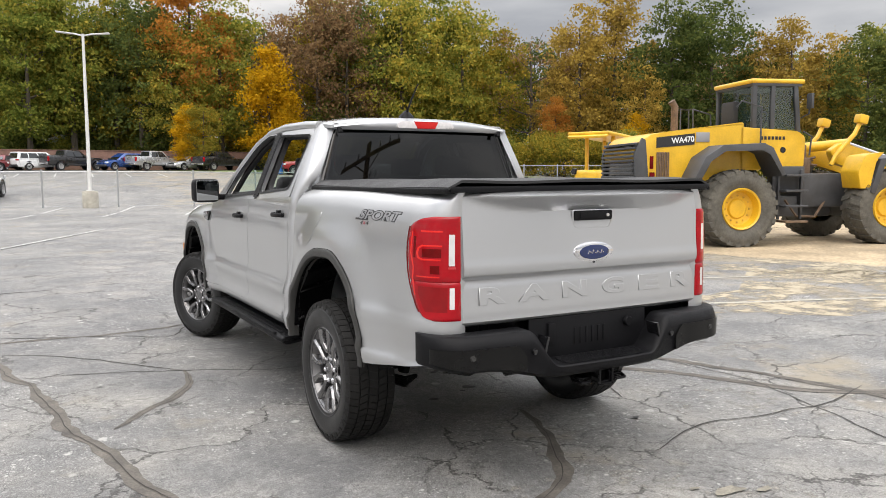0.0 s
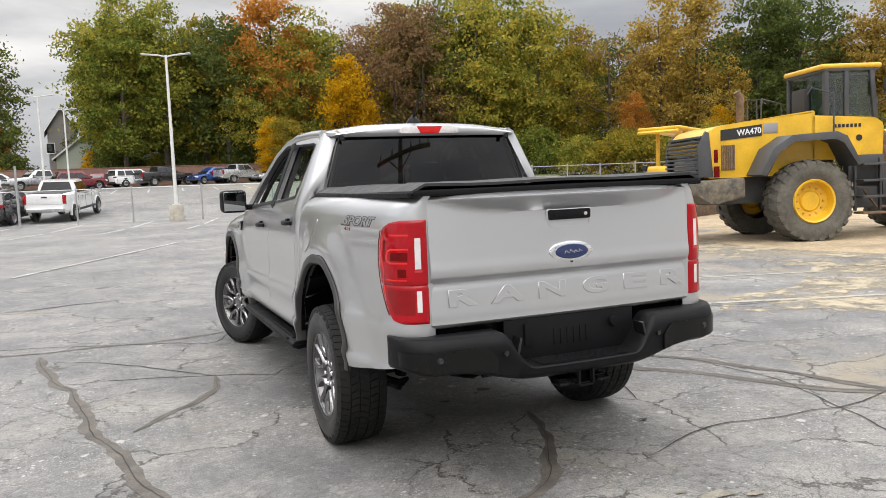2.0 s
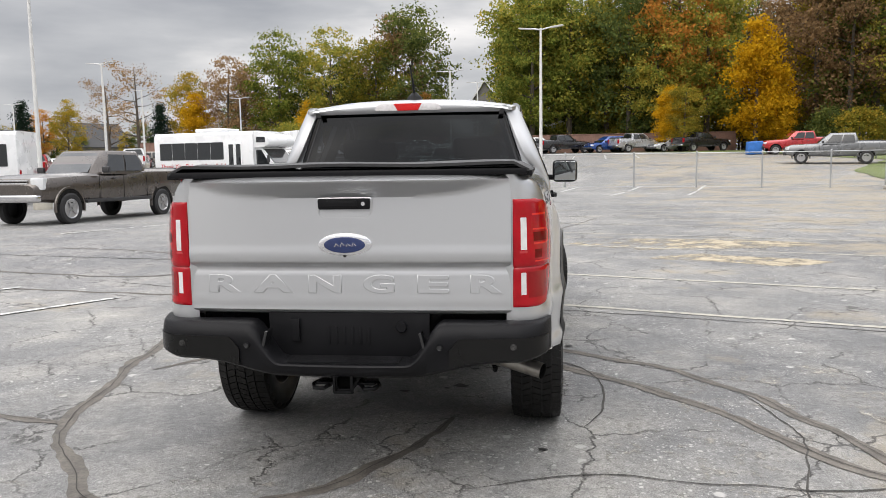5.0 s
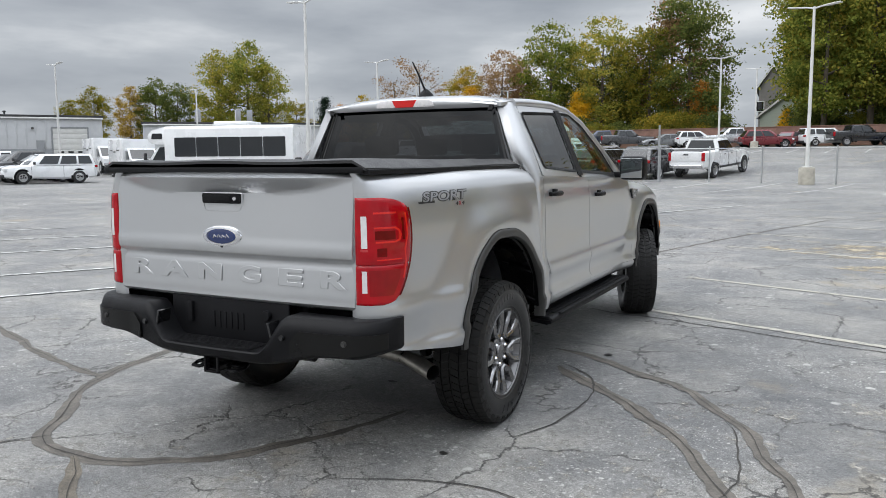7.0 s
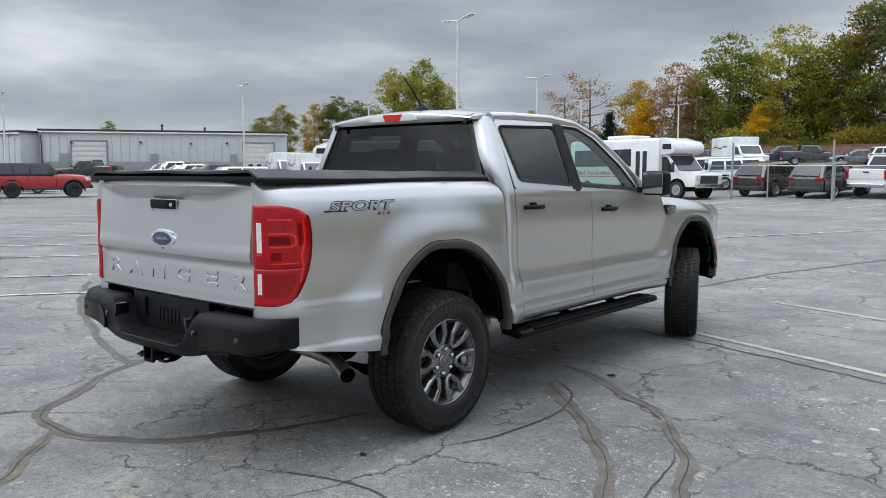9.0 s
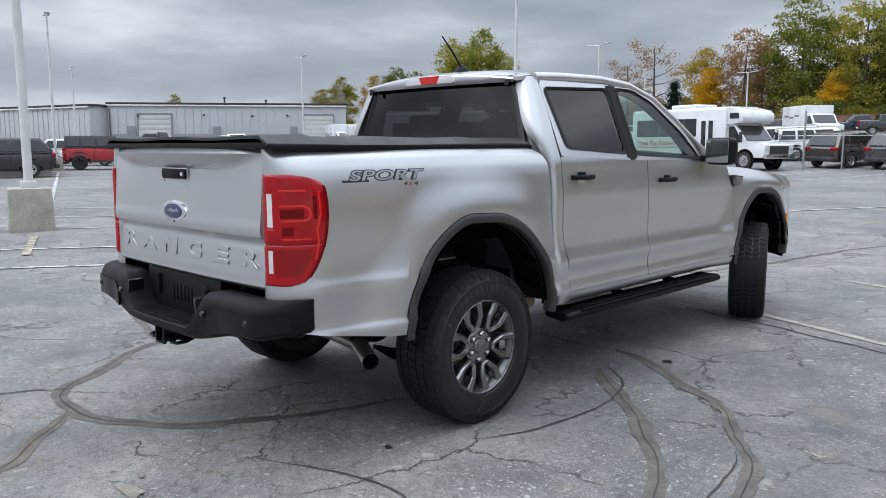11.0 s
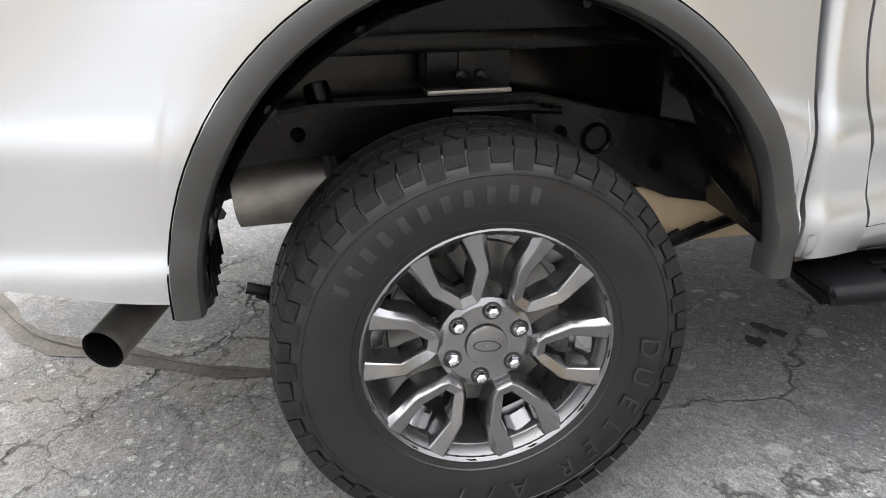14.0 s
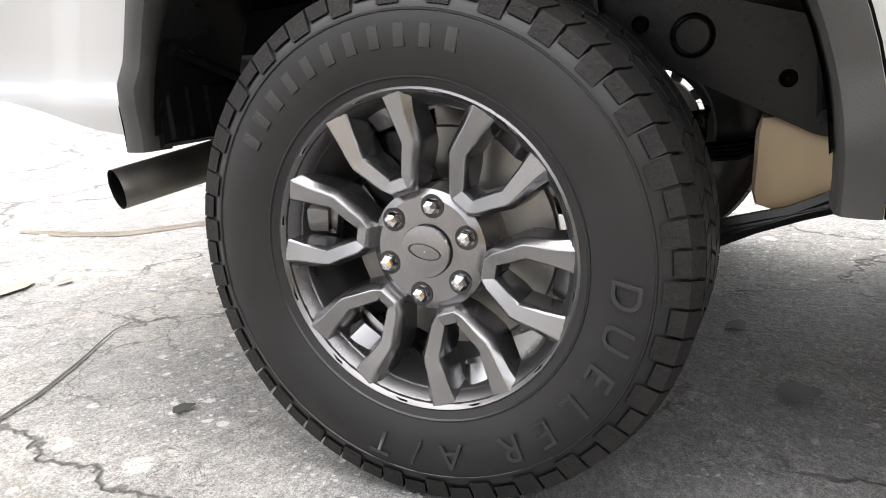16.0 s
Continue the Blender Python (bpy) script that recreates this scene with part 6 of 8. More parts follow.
LABELS = {"green": ("deciduous_tree", "tall green deciduous tree at the lot's edge"), "dark": ("deciduous_tree", "dense dark green deciduous tree"),
          "mixed": ("deciduous_tree", "green tree turning yellow in autumn"), "gold": ("deciduous_tree", "tall tree with golden brown autumn leaves"), "orange": ("deciduous_tree", "tall tree with orange autumn leaves"),
          "brown": ("deciduous_tree", "tall tree with russet brown leaves"), "yellow": ("maple_tree", "bright yellow autumn tree beside the wall"),
          "bush_g": ("bush", "leafy undergrowth bush at the wood's edge"), "spruce": ("spruce_tree", "dark conical spruce tree"),
          "thin": ("deciduous_tree", "nearly bare tree with few brown leaves")}
trng = random.Random(5)


def polar(az, d, eye=(0, -4)):
    return eye[0] + d * math.sin(radians(az)), eye[1] + d * math.cos(radians(az))


def plant(kind, az, d, s=1.0, group="woods behind the lot", eye=(-2.33, -3.84)):
    x, y = polar(az, d, eye)
    # the view between the woods stays open over the gabled house
    side = math.degrees(math.atan2(x + 1.03, y + 4.12)) + 3.35
    half = .95 + math.degrees(4.3 * s / d) if kind != "bush_g" else 3.2
    if d < 150 and abs(side) < half:
        side2 = half if side > 0 else -half
        x, y = polar(side2 - 3.35, math.dist((x, y), (-1.03, -4.12)), (-1.03, -4.12))
    nm, lb = LABELS[kind]
    return put_tree(trng.choice(KINDS[kind]), x, y, s, trng.uniform(0, 360), nm, lb, group)


# front row of the woods, by bearing from the start of the walk
for az, d, kind, s in ((-1.8, 93, "green", 1.08), (.8, 90, "green", .92), (3.4, 92, "green", 1.05), (6.0, 93, "mixed", 1.02), (7.6, 91, "dark", 1.0), (11.0, 91, "orange", 1.16), (9.6, 89, "green", .80), (12.8, 92, "green", 1.02),
                       (15.2, 96, "thin", 1.15), (19.6, 90, "brown", 1.06), (21.6, 88, "brown", 1.02), (20.6, 96, "mixed", 1.12), (23.0, 91, "dark", 1.12), (25.6, 88, "green", 1.06), (27.6, 92, "green", 1.12), (30.0, 89, "green", .98),
                       (32.6, 88, "mixed", .86), (35.0, 87, "thin", .95), (36.6, 85, "gold", .62), (38.4, 86, "gold", .98), (40.8, 88, "gold", 1.10), (43.0, 82, "gold", .62), (44.8, 86, "dark", 1.0), (47.4, 84, "dark", .98),
                       (50.2, 86, "gold", .80), (52.4, 84, "gold", .86), (54.6, 86, "gold", .78), (56.8, 84, "dark", .82), (60, 84, "dark", .84), (64, 84, "mixed", .85), (68, 82, "green", .8), (73, 84, "dark", .85)):
    plant(kind, az + .65, d, s)
plant("yellow", 16.75, 86, .98)
plant("yellow", 18.0, 87, .62)
plant("yellow", 43.0, 80, .48)
plant("yellow", 11.2, 84, .50)
plant("mixed", 12.2, 83, .38)
plant("yellow", -1.6, 92, .30)
plant("orange", 37.4, 82, .42)
# more rows close the gaps
for k in range(28):
    az = -1.5 + 2.2 * k
    plant(trng.choice(["dark", "green", "dark", "mixed", "green", "brown"]), az, 103 + trng.uniform(-3, 6), trng.uniform(.92, 1.12) * (1 if az < 29 else .82))
for k in range(18):
    az = 1.5 + 3.6 * k
    plant(trng.choice(["dark", "dark", "green"]), az, 116 + trng.uniform(-3, 6), trng.uniform(1.0, 1.15) * (1 if az < 29 else .78))
for k in range(44):
    plant("bush_g", -1.0 + 1.5 * k, (93.5 if k < 15 else 85) + trng.uniform(-1.5, 3) - (6 if k > 22 else 0), trng.uniform(.5, 1.0))
# left of the gap, and far off, by bearing from the far side of the truck
E75 = (2.77, -3.44)
far = "trees beyond the far lot"
for az, d, kind, s in ((-10.2, 103, "dark", 1.06), (-9.4, 101, "orange", .42), (-12.9, 103, "mixed", .86), (-11.4, 106, "brown", 1.02), (-14.4, 107, "dark", .66), (-16.2, 104, "green", .86), (-15.0, 108, "dark", .72), (-19.8, 106, "green", .86), (-18.4, 110, "dark", .70), (-17.8, 102, "yellow", .55),
                       (-23.4, 108, "brown", .76), (-22.2, 111, "brown", .70), (-26.0, 112, "mixed", .68), (-25.6, 108, "yellow", .70), (-29.2, 116, "thin", .88), (-31.0, 122, "thin", .76), (-27.8, 110, "spruce", .62), (-33.4, 132, "mixed", .55), (-36.0, 130, "spruce", .72),
                       (-34.8, 136, "orange", .45), (-38.1, 136, "mixed", .52), (-40.0, 127, "green", .74), (-41.4, 128, "green", .92), (-43.4, 130, "green", .86), (-46.2, 134, "dark", .64), (-47.6, 132, "dark", .68), (-49.2, 132, "gold", .60), (-51.4, 140, "mixed", .62), (-53.0, 142, "mixed", .50), (-63.0, 150, "mixed", .46)):
    plant(kind, az, d, s, far, E75)
for k in range(22):
    plant(trng.choice(["bush_g", "mixed", "dark"]), -24.5 - .9 * k, 140 + trng.uniform(-4, 6), trng.uniform(.26, .40), far, E75)
for k in range(8):
    plant(trng.choice(["mixed", "dark", "brown"]), -8.8 - 2.0 * k, 114 + trng.uniform(-2, 4), trng.uniform(.45, .6), far, E75)
for k in range(14):
    plant("bush_g", -8.0 - 1.4 * k, 98 + trng.uniform(-2, 2), trng.uniform(.5, .8), far, E75)

# ---- parked vehicles ----
PAINTS = {}


def paint(name, col, metal=.3):
    if name not in PAINTS:
        PAINTS[name] = mat("car_paint_" + name, col, .28, metal, var=.05, scale=1.2, coat=.8, rvar=.04)
    return PAINTS[name]


COLS = {"white": ((.74, .75, .76), 0), "silver": ((.48, .49, .50), .6), "grey": ((.16, .165, .17), .5), "darkgrey": ((.06, .062, .066), .4), "black": ((.012, .012, .014), .1),
        "red": ((.36, .012, .016), .2), "darkred": ((.15, .010, .016), .3), "blue": ((.012, .055, .22), .3), "navy": ((.014, .022, .05), .3), "bronze": ((.085, .072, .064), .5), "tan": ((.24, .215, .19), .5)}
TYRE_C = mat("car_tyre", (.02, .02, .021), .8, var=.2, scale=8)
RIM_C = mat("car_rim", (.46, .46, .47), .35, .85, var=.1, scale=8)
RIM_K = mat("car_rim_dark", (.035, .035, .037), .4, .5, var=.1, scale=8)
GLASS_K = mat("car_glass", (.012, .014, .016), .05, var=.2, coat=.6, rvar=.02)
CHROME_C = mat("car_chrome", (.62, .62, .63), .15, 1.0, var=.05)
PLAST_C = mat("car_plastic", (.03, .03, .032), .6, var=.2, scale=6)
LAMP_C = mat("car_lamp", (.62, .63, .64), .12, var=.1, coat=.5)


def loft(bm, stations):
    """Rounded body sections along y: (y, half width, bottom, top, crown)."""
    rows = []
    for y, w, b, t, k in stations:
        h = t - b
        r = []
        for s in (1, -1):
            side = [(w * .90, b), (w * .985, b + h * .12), (w, b + h * .40), (w * .985, b + h * .72), (w * (.96 - k * .06), b + h * .90), (w * (.86 - k * .1), t), (w * .45, t + .02 * k)]
            r += [(s * x, y, z) for x, z in (side if s > 0 else side[::-1])]
        rows.append(r)
    sheet(bm, rows, close=True)
    for row, flip in ((rows[0], False), (rows[-1], True)):
        vs = [bm.verts.new(p) for p in row]
        bm.faces.new(vs[::-1] if flip else vs)
    bmesh.ops.remove_doubles(bm, verts=bm.verts, dist=1e-4)
    bmesh.ops.recalc_face_normals(bm, faces=bm.faces)
    return bm


SPEC = {
    # length, half width, wheelbase, rear overhang, tyre radius, belt, roof, clearance, hood height, cabin (rear foot, rear top, front top, front foot), kind
    "pickup": dict(L=5.9, w=.98, wb=3.70, ro=1.20, r=.40, belt=1.27, roof=1.93, clear=.50, hood=1.24, cab=(1.72, 1.86, 3.30, 3.98), bed=True),
    "heavy_pickup": dict(L=6.3, w=1.01, wb=4.05, ro=1.25, r=.42, belt=1.36, roof=2.02, clear=.58, hood=1.38, cab=(1.95, 2.08, 3.60, 4.25), bed=True),
    "suv": dict(L=4.65, w=.92, wb=2.75, ro=.98, r=.35, belt=1.05, roof=1.68, clear=.34, hood=1.05, cab=(.12, .55, 2.45, 3.35), bed=False),
    "boxy_suv": dict(L=4.65, w=.95, wb=2.95, ro=.82, r=.41, belt=1.22, roof=1.84, clear=.45, hood=1.26, cab=(.12, .20, 2.65, 3.05), bed=False),
    "wagon": dict(L=5.1, w=.96, wb=3.0, ro=1.05, r=.37, belt=1.08, roof=1.72, clear=.32, hood=1.08, cab=(.10, .30, 3.05, 3.75), bed=False),
    "sedan": dict(L=4.75, w=.90, wb=2.75, ro=1.02, r=.33, belt=.94, roof=1.45, clear=.26, hood=.93, cab=(.75, 1.35, 2.45, 3.45), bed=False),
}
CAR_CACHE = {}


def wheel_part(car, x, y, r, rim):
    w = new("wheel")
    w.parent = car
    w.location = (x, y, r)
    s = 1 if x > 0 else -1
    key = ("w", r, s, rim.name)
    if key not in CAR_CACHE:
        bm = bmesh.new()
        lathe(bm, [(-.11 * s, r * .62), (-.12 * s, r * .90), (-.09 * s, r), (.09 * s, r), (.12 * s, r * .90), (.115 * s, r * .64), (.10 * s, r * .62)], 24)
        bm2 = bmesh.new()
        lathe(bm2, [(.11 * s, r * .64), (.115 * s, r * .60), (.085 * s, r * .55), (.07 * s, r * .1), (.08 * s, .001)], 20)
        for k in range(5):
            a = math.tau * k / 5
            box(bm2, (.095 * s, r * .34 * math.cos(a), r * .34 * math.sin(a)), (.03, r * .50, r * .15), .01, rot3(math.degrees(a), 0, 0))
        bm3 = bmesh.new()
        lathe(bm3, [(.068 * s, r * .58), (.066 * s, .001)], 16)
        CAR_CACHE[key] = (mesh_of("tyre", bm, TYRE_C), mesh_of("rim", bm2, rim), mesh_of("rim_back", bm3, PLAST_C))
    for nm, me in zip(("tyre", "rim", "rim_back"), CAR_CACHE[key]):
        o = new(nm, me)
        o.parent = w
    return w


def make_car(kind, colour, name, label, rim=None, lower=None):
    sp = SPEC[kind]
    L, W, r, ro, wb = sp["L"], sp["w"], sp["r"], sp["ro"], sp["wb"]
    c, belt_z, roof_z, hood = sp["clear"], sp["belt"], sp["roof"], sp["hood"]
    rf, rt, ft, ff = sp["cab"]
    car = thing(name, None, label, "car" if not sp["bed"] else "pickup truck", "parked vehicles")
    body = paint(colour, *COLS[colour])
    bm = bmesh.new()
    rear_top = belt_z + (.12 if sp["bed"] else 0)
    st = [(0.0, W * .86, c + .12, rear_top - .10, .4), (.06, W * .94, c + .04, rear_top - .02, .4), (.30, W * .985, c, rear_top, .3), (rf + .05, W, c, max(rear_top, belt_z), .3), ((rf + ff) / 2, W, c - .06, belt_z, .3),
          (ff - .05, W, c, belt_z - .01, .4), (ff + .25, W * .99, c, hood, .6), (L - .45, W * .96, c + .02, hood - .06, .7), (L - .14, W * .88, c + .05, hood - .16, .8), (L, W * .74, c + .12, hood - .32, .8)]
    if kind == "sedan":
        st[0], st[1], st[2] = (0, W * .8, c + .2, .86, .5), (.08, W * .92, c + .06, .95, .5), (.4, W * .98, c, .99, .5)
    shell = part("body", loft(bm, st), body, car, "", 30)
    # cabin
    bm = bmesh.new()
    w0, w1 = W * .93, W * .74
    lo = [(w0, rf), (w0, ff - .35), (w0 * .80, ff), (-w0 * .80, ff), (-w0, ff - .35), (-w0, rf), (-w0 * .9, rf - .03), (w0 * .9, rf - .03)]
    hi = [(w1, rt), (w1, ft - .15), (w1 * .88, ft), (-w1 * .88, ft), (-w1, ft - .15), (-w1, rt), (-w1 * .88, rt - .03), (w1 * .88, rt - .03)]
    sheet(bm, [[(x, y, belt_z - .03) for x, y in lo], [(x * .5 + x2 * .5 + (.02 if x > 0 else -.02), y * .5 + y2 * .5, (belt_z + roof_z) / 2) for (x, y), (x2, y2) in zip(lo, hi)],
               [(x, y, roof_z - .05) for x, y in hi], [(x * .93, y * .985 + .02, roof_z - .01) for x, y in hi]], close=True)
    lid = [bm.verts.new((x * .93, y * .985 + .02, roof_z - .01)) for x, y in hi]
    bm.faces.new(lid)
    cab = part("cabin", bm, PLAST_C if kind == "boxy_suv" else body, car, "", 30)
    # glass panes laid just outside the cabin's sides
    def pane(nm, quad, par=cab):
        b2 = bmesh.new()
        loop = [Vector(q) for q in quad]
        cen = sum(loop, Vector()) / len(loop)
        n = (loop[1] - loop[0]).cross(loop[2] - loop[0]).normalized()
        if n.dot(cen - Vector((0, (rf + ff) / 2, belt_z))) < 0:
            n = -n
        f = [b2.verts.new(q + n * .014) for q in loop]
        g = [b2.verts.new(q - n * .02) for q in loop]
        b2.faces.new(f)
        for k in range(len(f)):
            b2.faces.new((f[k], f[(k + 1) % len(f)], g[(k + 1) % len(f)], g[k]))
        part(nm, b2, GLASS_K, par)

    def on_side(s, y, k):
        x = (w0 + (w1 - w0) * k) + .045 * math.sin(math.pi * k)
        return (s * x, y, belt_z + (roof_z - .05 - belt_z) * k)

    def ry(k):
        return rf + (rt - rf) * k

    def fy(k):
        return ff - .35 + (ft - .15 - ff + .35) * k

    span = fy(.1) - ry(.1)
    cuts = [0.03, .30, .62, .97] if kind in ("suv", "wagon", "boxy_suv") else [.05, .50, .97]
    for s in (1, -1):
        for a, b in zip(cuts, cuts[1:]):
            q = []
            for k, fr in ((.10, a + .02), (.10, b - .02), (.50, b - .02), (.88, b - .02), (.88, a + .02), (.50, a + .02)):
                q.append(on_side(s, ry(k) + (fy(k) - ry(k)) * fr, k))
            pane("side_window", q)
    pane("windscreen", [(-w0 * .76, ff - .02, belt_z + .02), (w0 * .76, ff - .02, belt_z + .02), (w1 * .82, ft + .02, roof_z - .08), (-w1 * .82, ft + .02, roof_z - .08)])
    pane("rear_window", [(-w0 * .80, rf - .04, belt_z + (.16 if sp["bed"] else .05)), (w0 * .80, rf - .04, belt_z + (.16 if sp["bed"] else .05)), (w1 * .80, rt - .05, roof_z - .09), (-w1 * .80, rt - .05, roof_z - .09)])
    if sp["bed"]:
        bm = bmesh.new()
        box(bm, (0, rf / 2 + .02, rear_top - .02), (W * 1.60, rf - .22, .10), .02)
        part("cargo_box", bm, PLAST_C, car, "dark cargo box liner")
        bm = bmesh.new()
        box(bm, (0, .005, rear_top - .26), (W * 1.52, .05, .46), .02)
        g = part("tailgate", bm, body, car)
        bm = bmesh.new()
        box(bm, (0, -.025, rear_top - .16), (.26, .02, .07), .01)
        part("handle", bm, PLAST_C, g)
    # arches, wheels
    for y in (ro, ro + wb):
        for s in (1, -1):
            bm = bmesh.new()
            rows = []
            for k in range(17):
                a = math.pi * (-.06 + 1.12 * k / 16)
                rows.append([(s * (W * .985 + d), y + (r + g) * math.cos(a), r + .02 + (r + g) * math.sin(a)) for g, d in ((.16, -.03), (.145, .012), (.10, .014), (.09, -.10))])
            sheet(bm, rows)
            part("arch_lip", bm, PLAST_C if lower else body, car)
            bm = bmesh.new()
            vs = [bm.verts.new((s * (W * .985 + .006), y + (r + .12) * math.cos(a), max(c - .02, r + .02 + (r + .12) * math.sin(a)))) for a in [math.tau * k / 24 for k in range(24)]]
            bm.faces.new(vs)
            part("arch_well", bm, UNDER, car)
            wheel_part(car, s * (W - .09), y, r, rim or RIM_C)
    # bumpers, lamps, grille, mirrors
    for y, nm, mt in ((-.02, "rear_bumper", CHROME_C if sp["bed"] else PLAST_C), (L - .04, "front_bumper", CHROME_C if kind == "heavy_pickup" else PLAST_C)):
        bm = bmesh.new()
        box(bm, (0, y, c + .14), (W * 1.72, .22, .20), .06, None, 3)
        part(nm, bm, mt, car)
    for s in (1, -1):
        bm = bmesh.new()
        if sp["bed"]:
            box(bm, (s * W * .88, .05, rear_top - .27), (.14, .16, .42), .03)
        else:
            box(bm, (s * W * .76, .07, belt_z - .10), (.36, .18, .15), .04)
        part("tail_lamp", bm, REDL, car, "red tail lamp")
        bm = bmesh.new()
        box(bm, (s * W * .74, L - .20, hood - .28), (.34, .26, .18 if not kind == "heavy_pickup" else .32), .05, rot3(0, 0, -18 * s))
        part("headlamp", bm, LAMP_C, car, "clear headlamp")
        bm = bmesh.new()
        box(bm, (s * (W + .10), ff - .30, belt_z + .10), (.22, .12, .17), .04)
        part("door_mirror", bm, PLAST_C, car)
        for k, f in enumerate((.28, .66) if kind != "sedan" else (.3, .7)):
            yy = rf + (ff - rf) * f
            bm = bmesh.new()
            box(bm, (s * (W + .004), yy, belt_z - .14), (.03, .16, .035), .01)
            part("door_handle", bm, PLAST_C if sp["bed"] else body, car)
        bm = bmesh.new()
        for f in (.02, .50, .97):
            yy = rf + (ff - .05 - rf) * f
            box(bm, (s * (W * .996), yy, (belt_z + c) / 2), (.012, .012, belt_z - c - .12), .002)
        part("door_gap", bm, UNDER, car)
        if lower or sp["bed"]:
            bm = bmesh.new()
            box(bm, (s * (W * .97), (ro * 2 + wb) / 2, c + .02), (.14, wb - 2 * r - .35, .10), .02)
            part("sill_trim", bm, PLAST_C, car)
    bm = bmesh.new()
    for k in range(4):
        box(bm, (0, L - .05, hood - .42 + .075 * k), (W * 1.05, .06, .045), .012)
    part("grille", bm, CHROME_C if kind == "heavy_pickup" else PLAST_C, car)
    return car


CARS = {}


def park(kind, colour, x, y, heading, label, rim=None, lower=None, name=None):
    """heading: degrees to the left of +y that the bonnet points; x, y: the middle of the car."""
    name = name or {"pickup": "parked_pickup", "heavy_pickup": "parked_pickup", "sedan": "parked_sedan", "wagon": "parked_van"}.get(kind, "parked_suv")
    key = (kind, colour, rim.name if rim else "", bool(lower))
    half = SPEC[kind]["L"] / 2
    slope = math.degrees(math.atan((ground_z(x, y + 1) - ground_z(x, y - 1)) / 2))
    m = Matrix.Translation((x, y, ground_z(x, y))) @ rot3(slope, 0, 0) @ rot3(0, 0, heading) @ Matrix.Translation((0, -half, 0))
    if key in CARS:
        ob = copy_thing(CARS[key], m)
        tagged(ob, label)
        return ob
    car = make_car(kind, colour, name, label, rim, lower)
    car.matrix_basis = m
    CARS[key] = car
    return car


# row along the fence
park("pickup", "white", -3.95, 39.15, -15, "white crew-cab pickup parked beside the chain-link fence", RIM_C)
park("suv", "darkgrey", -6.5, 37.9, -17, "dark grey hatchback suv in the fence row", RIM_C, True)
park("suv", "bronze", -9.2, 38.1, -17, "bronze suv with red tail lamp bar in the fence row", RIM_C, True)
park("wagon", "white", -11.7, 41.6, -60, "white full-size suv parked behind the fence row", RIM_C)
park("wagon", "white", -13.4, 43.6, -62, "white long van parked in the second row", RIM_C)
# the row before the brick wall
for x, y, k, cl, hd, lb in ((-2.4, 79.6, "sedan", "darkred", -28, "dark red sedan before the brick wall"), (.4, 79.6, "wagon", "white", -60, "white van before the brick wall"), (3.3, 79.4, "pickup", "black", -62, "black pickup before the brick wall"),
                            (7.7, 79.0, "suv", "blue", 118, "bright blue suv before the brick wall"), (10.8, 78.6, "pickup", "silver", -62, "silver pickup before the brick wall"),
                            (14.0, 78.2, "sedan", "silver", 118, "silver sedan before the brick wall"), (17.0, 77.6, "pickup", "black", -62, "black covered pickup before the brick wall"),
                            (-5.2, 79.8, "sedan", "red", -40, "red hatchback before the brick wall"), (-8.3, 79.6, "pickup", "silver", 120, "silver pickup before the brick wall"), (-11.4, 79.4, "suv", "white", -60, "white suv before the brick wall"),
                            (-14.6, 78.6, "sedan", "grey", 118, "grey sedan before the brick wall"), (-18.3, 78.5, "pickup", "darkgrey", -62, "dark grey pickup before the brick wall"), (-21.4, 78.5, "pickup", "navy", 118, "navy pickup before the brick wall"),
                            (-24.4, 77.5, "sedan", "silver", 118, "pale silver sedan before the brick wall"), (-27.4, 79, "wagon", "darkgrey", -62, "dark grey van before the brick wall"), (-34, 79, "pickup", "grey", -62, "grey pickup in the far row"),
                            (-37, 78, "suv", "white", -60, "white suv in the far row"), (-40.2, 78, "wagon", "tan", -60, "tan van in the far row")):
    park(k, cl, x, y, hd, lb)
park("suv", "darkred", -4.4, 74.5, -70, "dark red suv parked in the upper lot")
# on the way to the wall
park("pickup", "grey", 19.5, 48.7, 74, "grey crew-cab pickup parked past the fence", RIM_C)
park("pickup", "red", 22.4, 65.4, 88, "bright red pickup parked on the verge", RIM_C)
# large grey pickup facing this way
park("heavy_pickup", "bronze", -12.4, 17.6, 172, "bronze-grey heavy pickup with chrome bumper", RIM_C)
# boxy red suv
park("boxy_suv", "red", -40.4, 15.25, -20, "red boxy off-road suv with black roof", RIM_K, True)
# the far lot in front of the building
for k in range(11):
    cl = ["white", "silver", "black", "darkgrey", "white", "white", "silver", "white", "white", "black", "white"][k]
    park("suv" if k % 3 == 1 else "pickup" if k % 3 else "wagon", cl, -39.3 - 2.5 * k, 26.4 + .95 * k, 157, cl + " vehicle in the long row facing the lane")
for k in range(14):
    cl = ["darkred", "silver", "white", "blue", "grey", "red", "white", "darkgrey", "tan", "white", "silver", "darkred", "grey", "white"][k]
    park(["suv", "sedan", "pickup"][k % 3], cl, -27.5 - 2.7 * k, 58.5 - .3 * k, 25, cl + " vehicle in the middle row of the far lot")
for k in range(12):
    cl = ["white", "grey", "silver", "darkred", "white", "navy", "white", "silver", "black", "tan", "white", "grey"][k]
    park(["sedan", "pickup", "suv"][k % 3], cl, -30.5 - 2.9 * k, 72 - .4 * k, -155, cl + " vehicle in the back row of the far lot")
park("pickup", "black", -66, 29.8, 120, "black pickup before the metal building")
park("suv", "white", -47.8, 16.5, -24, "white suv parked past the red one")
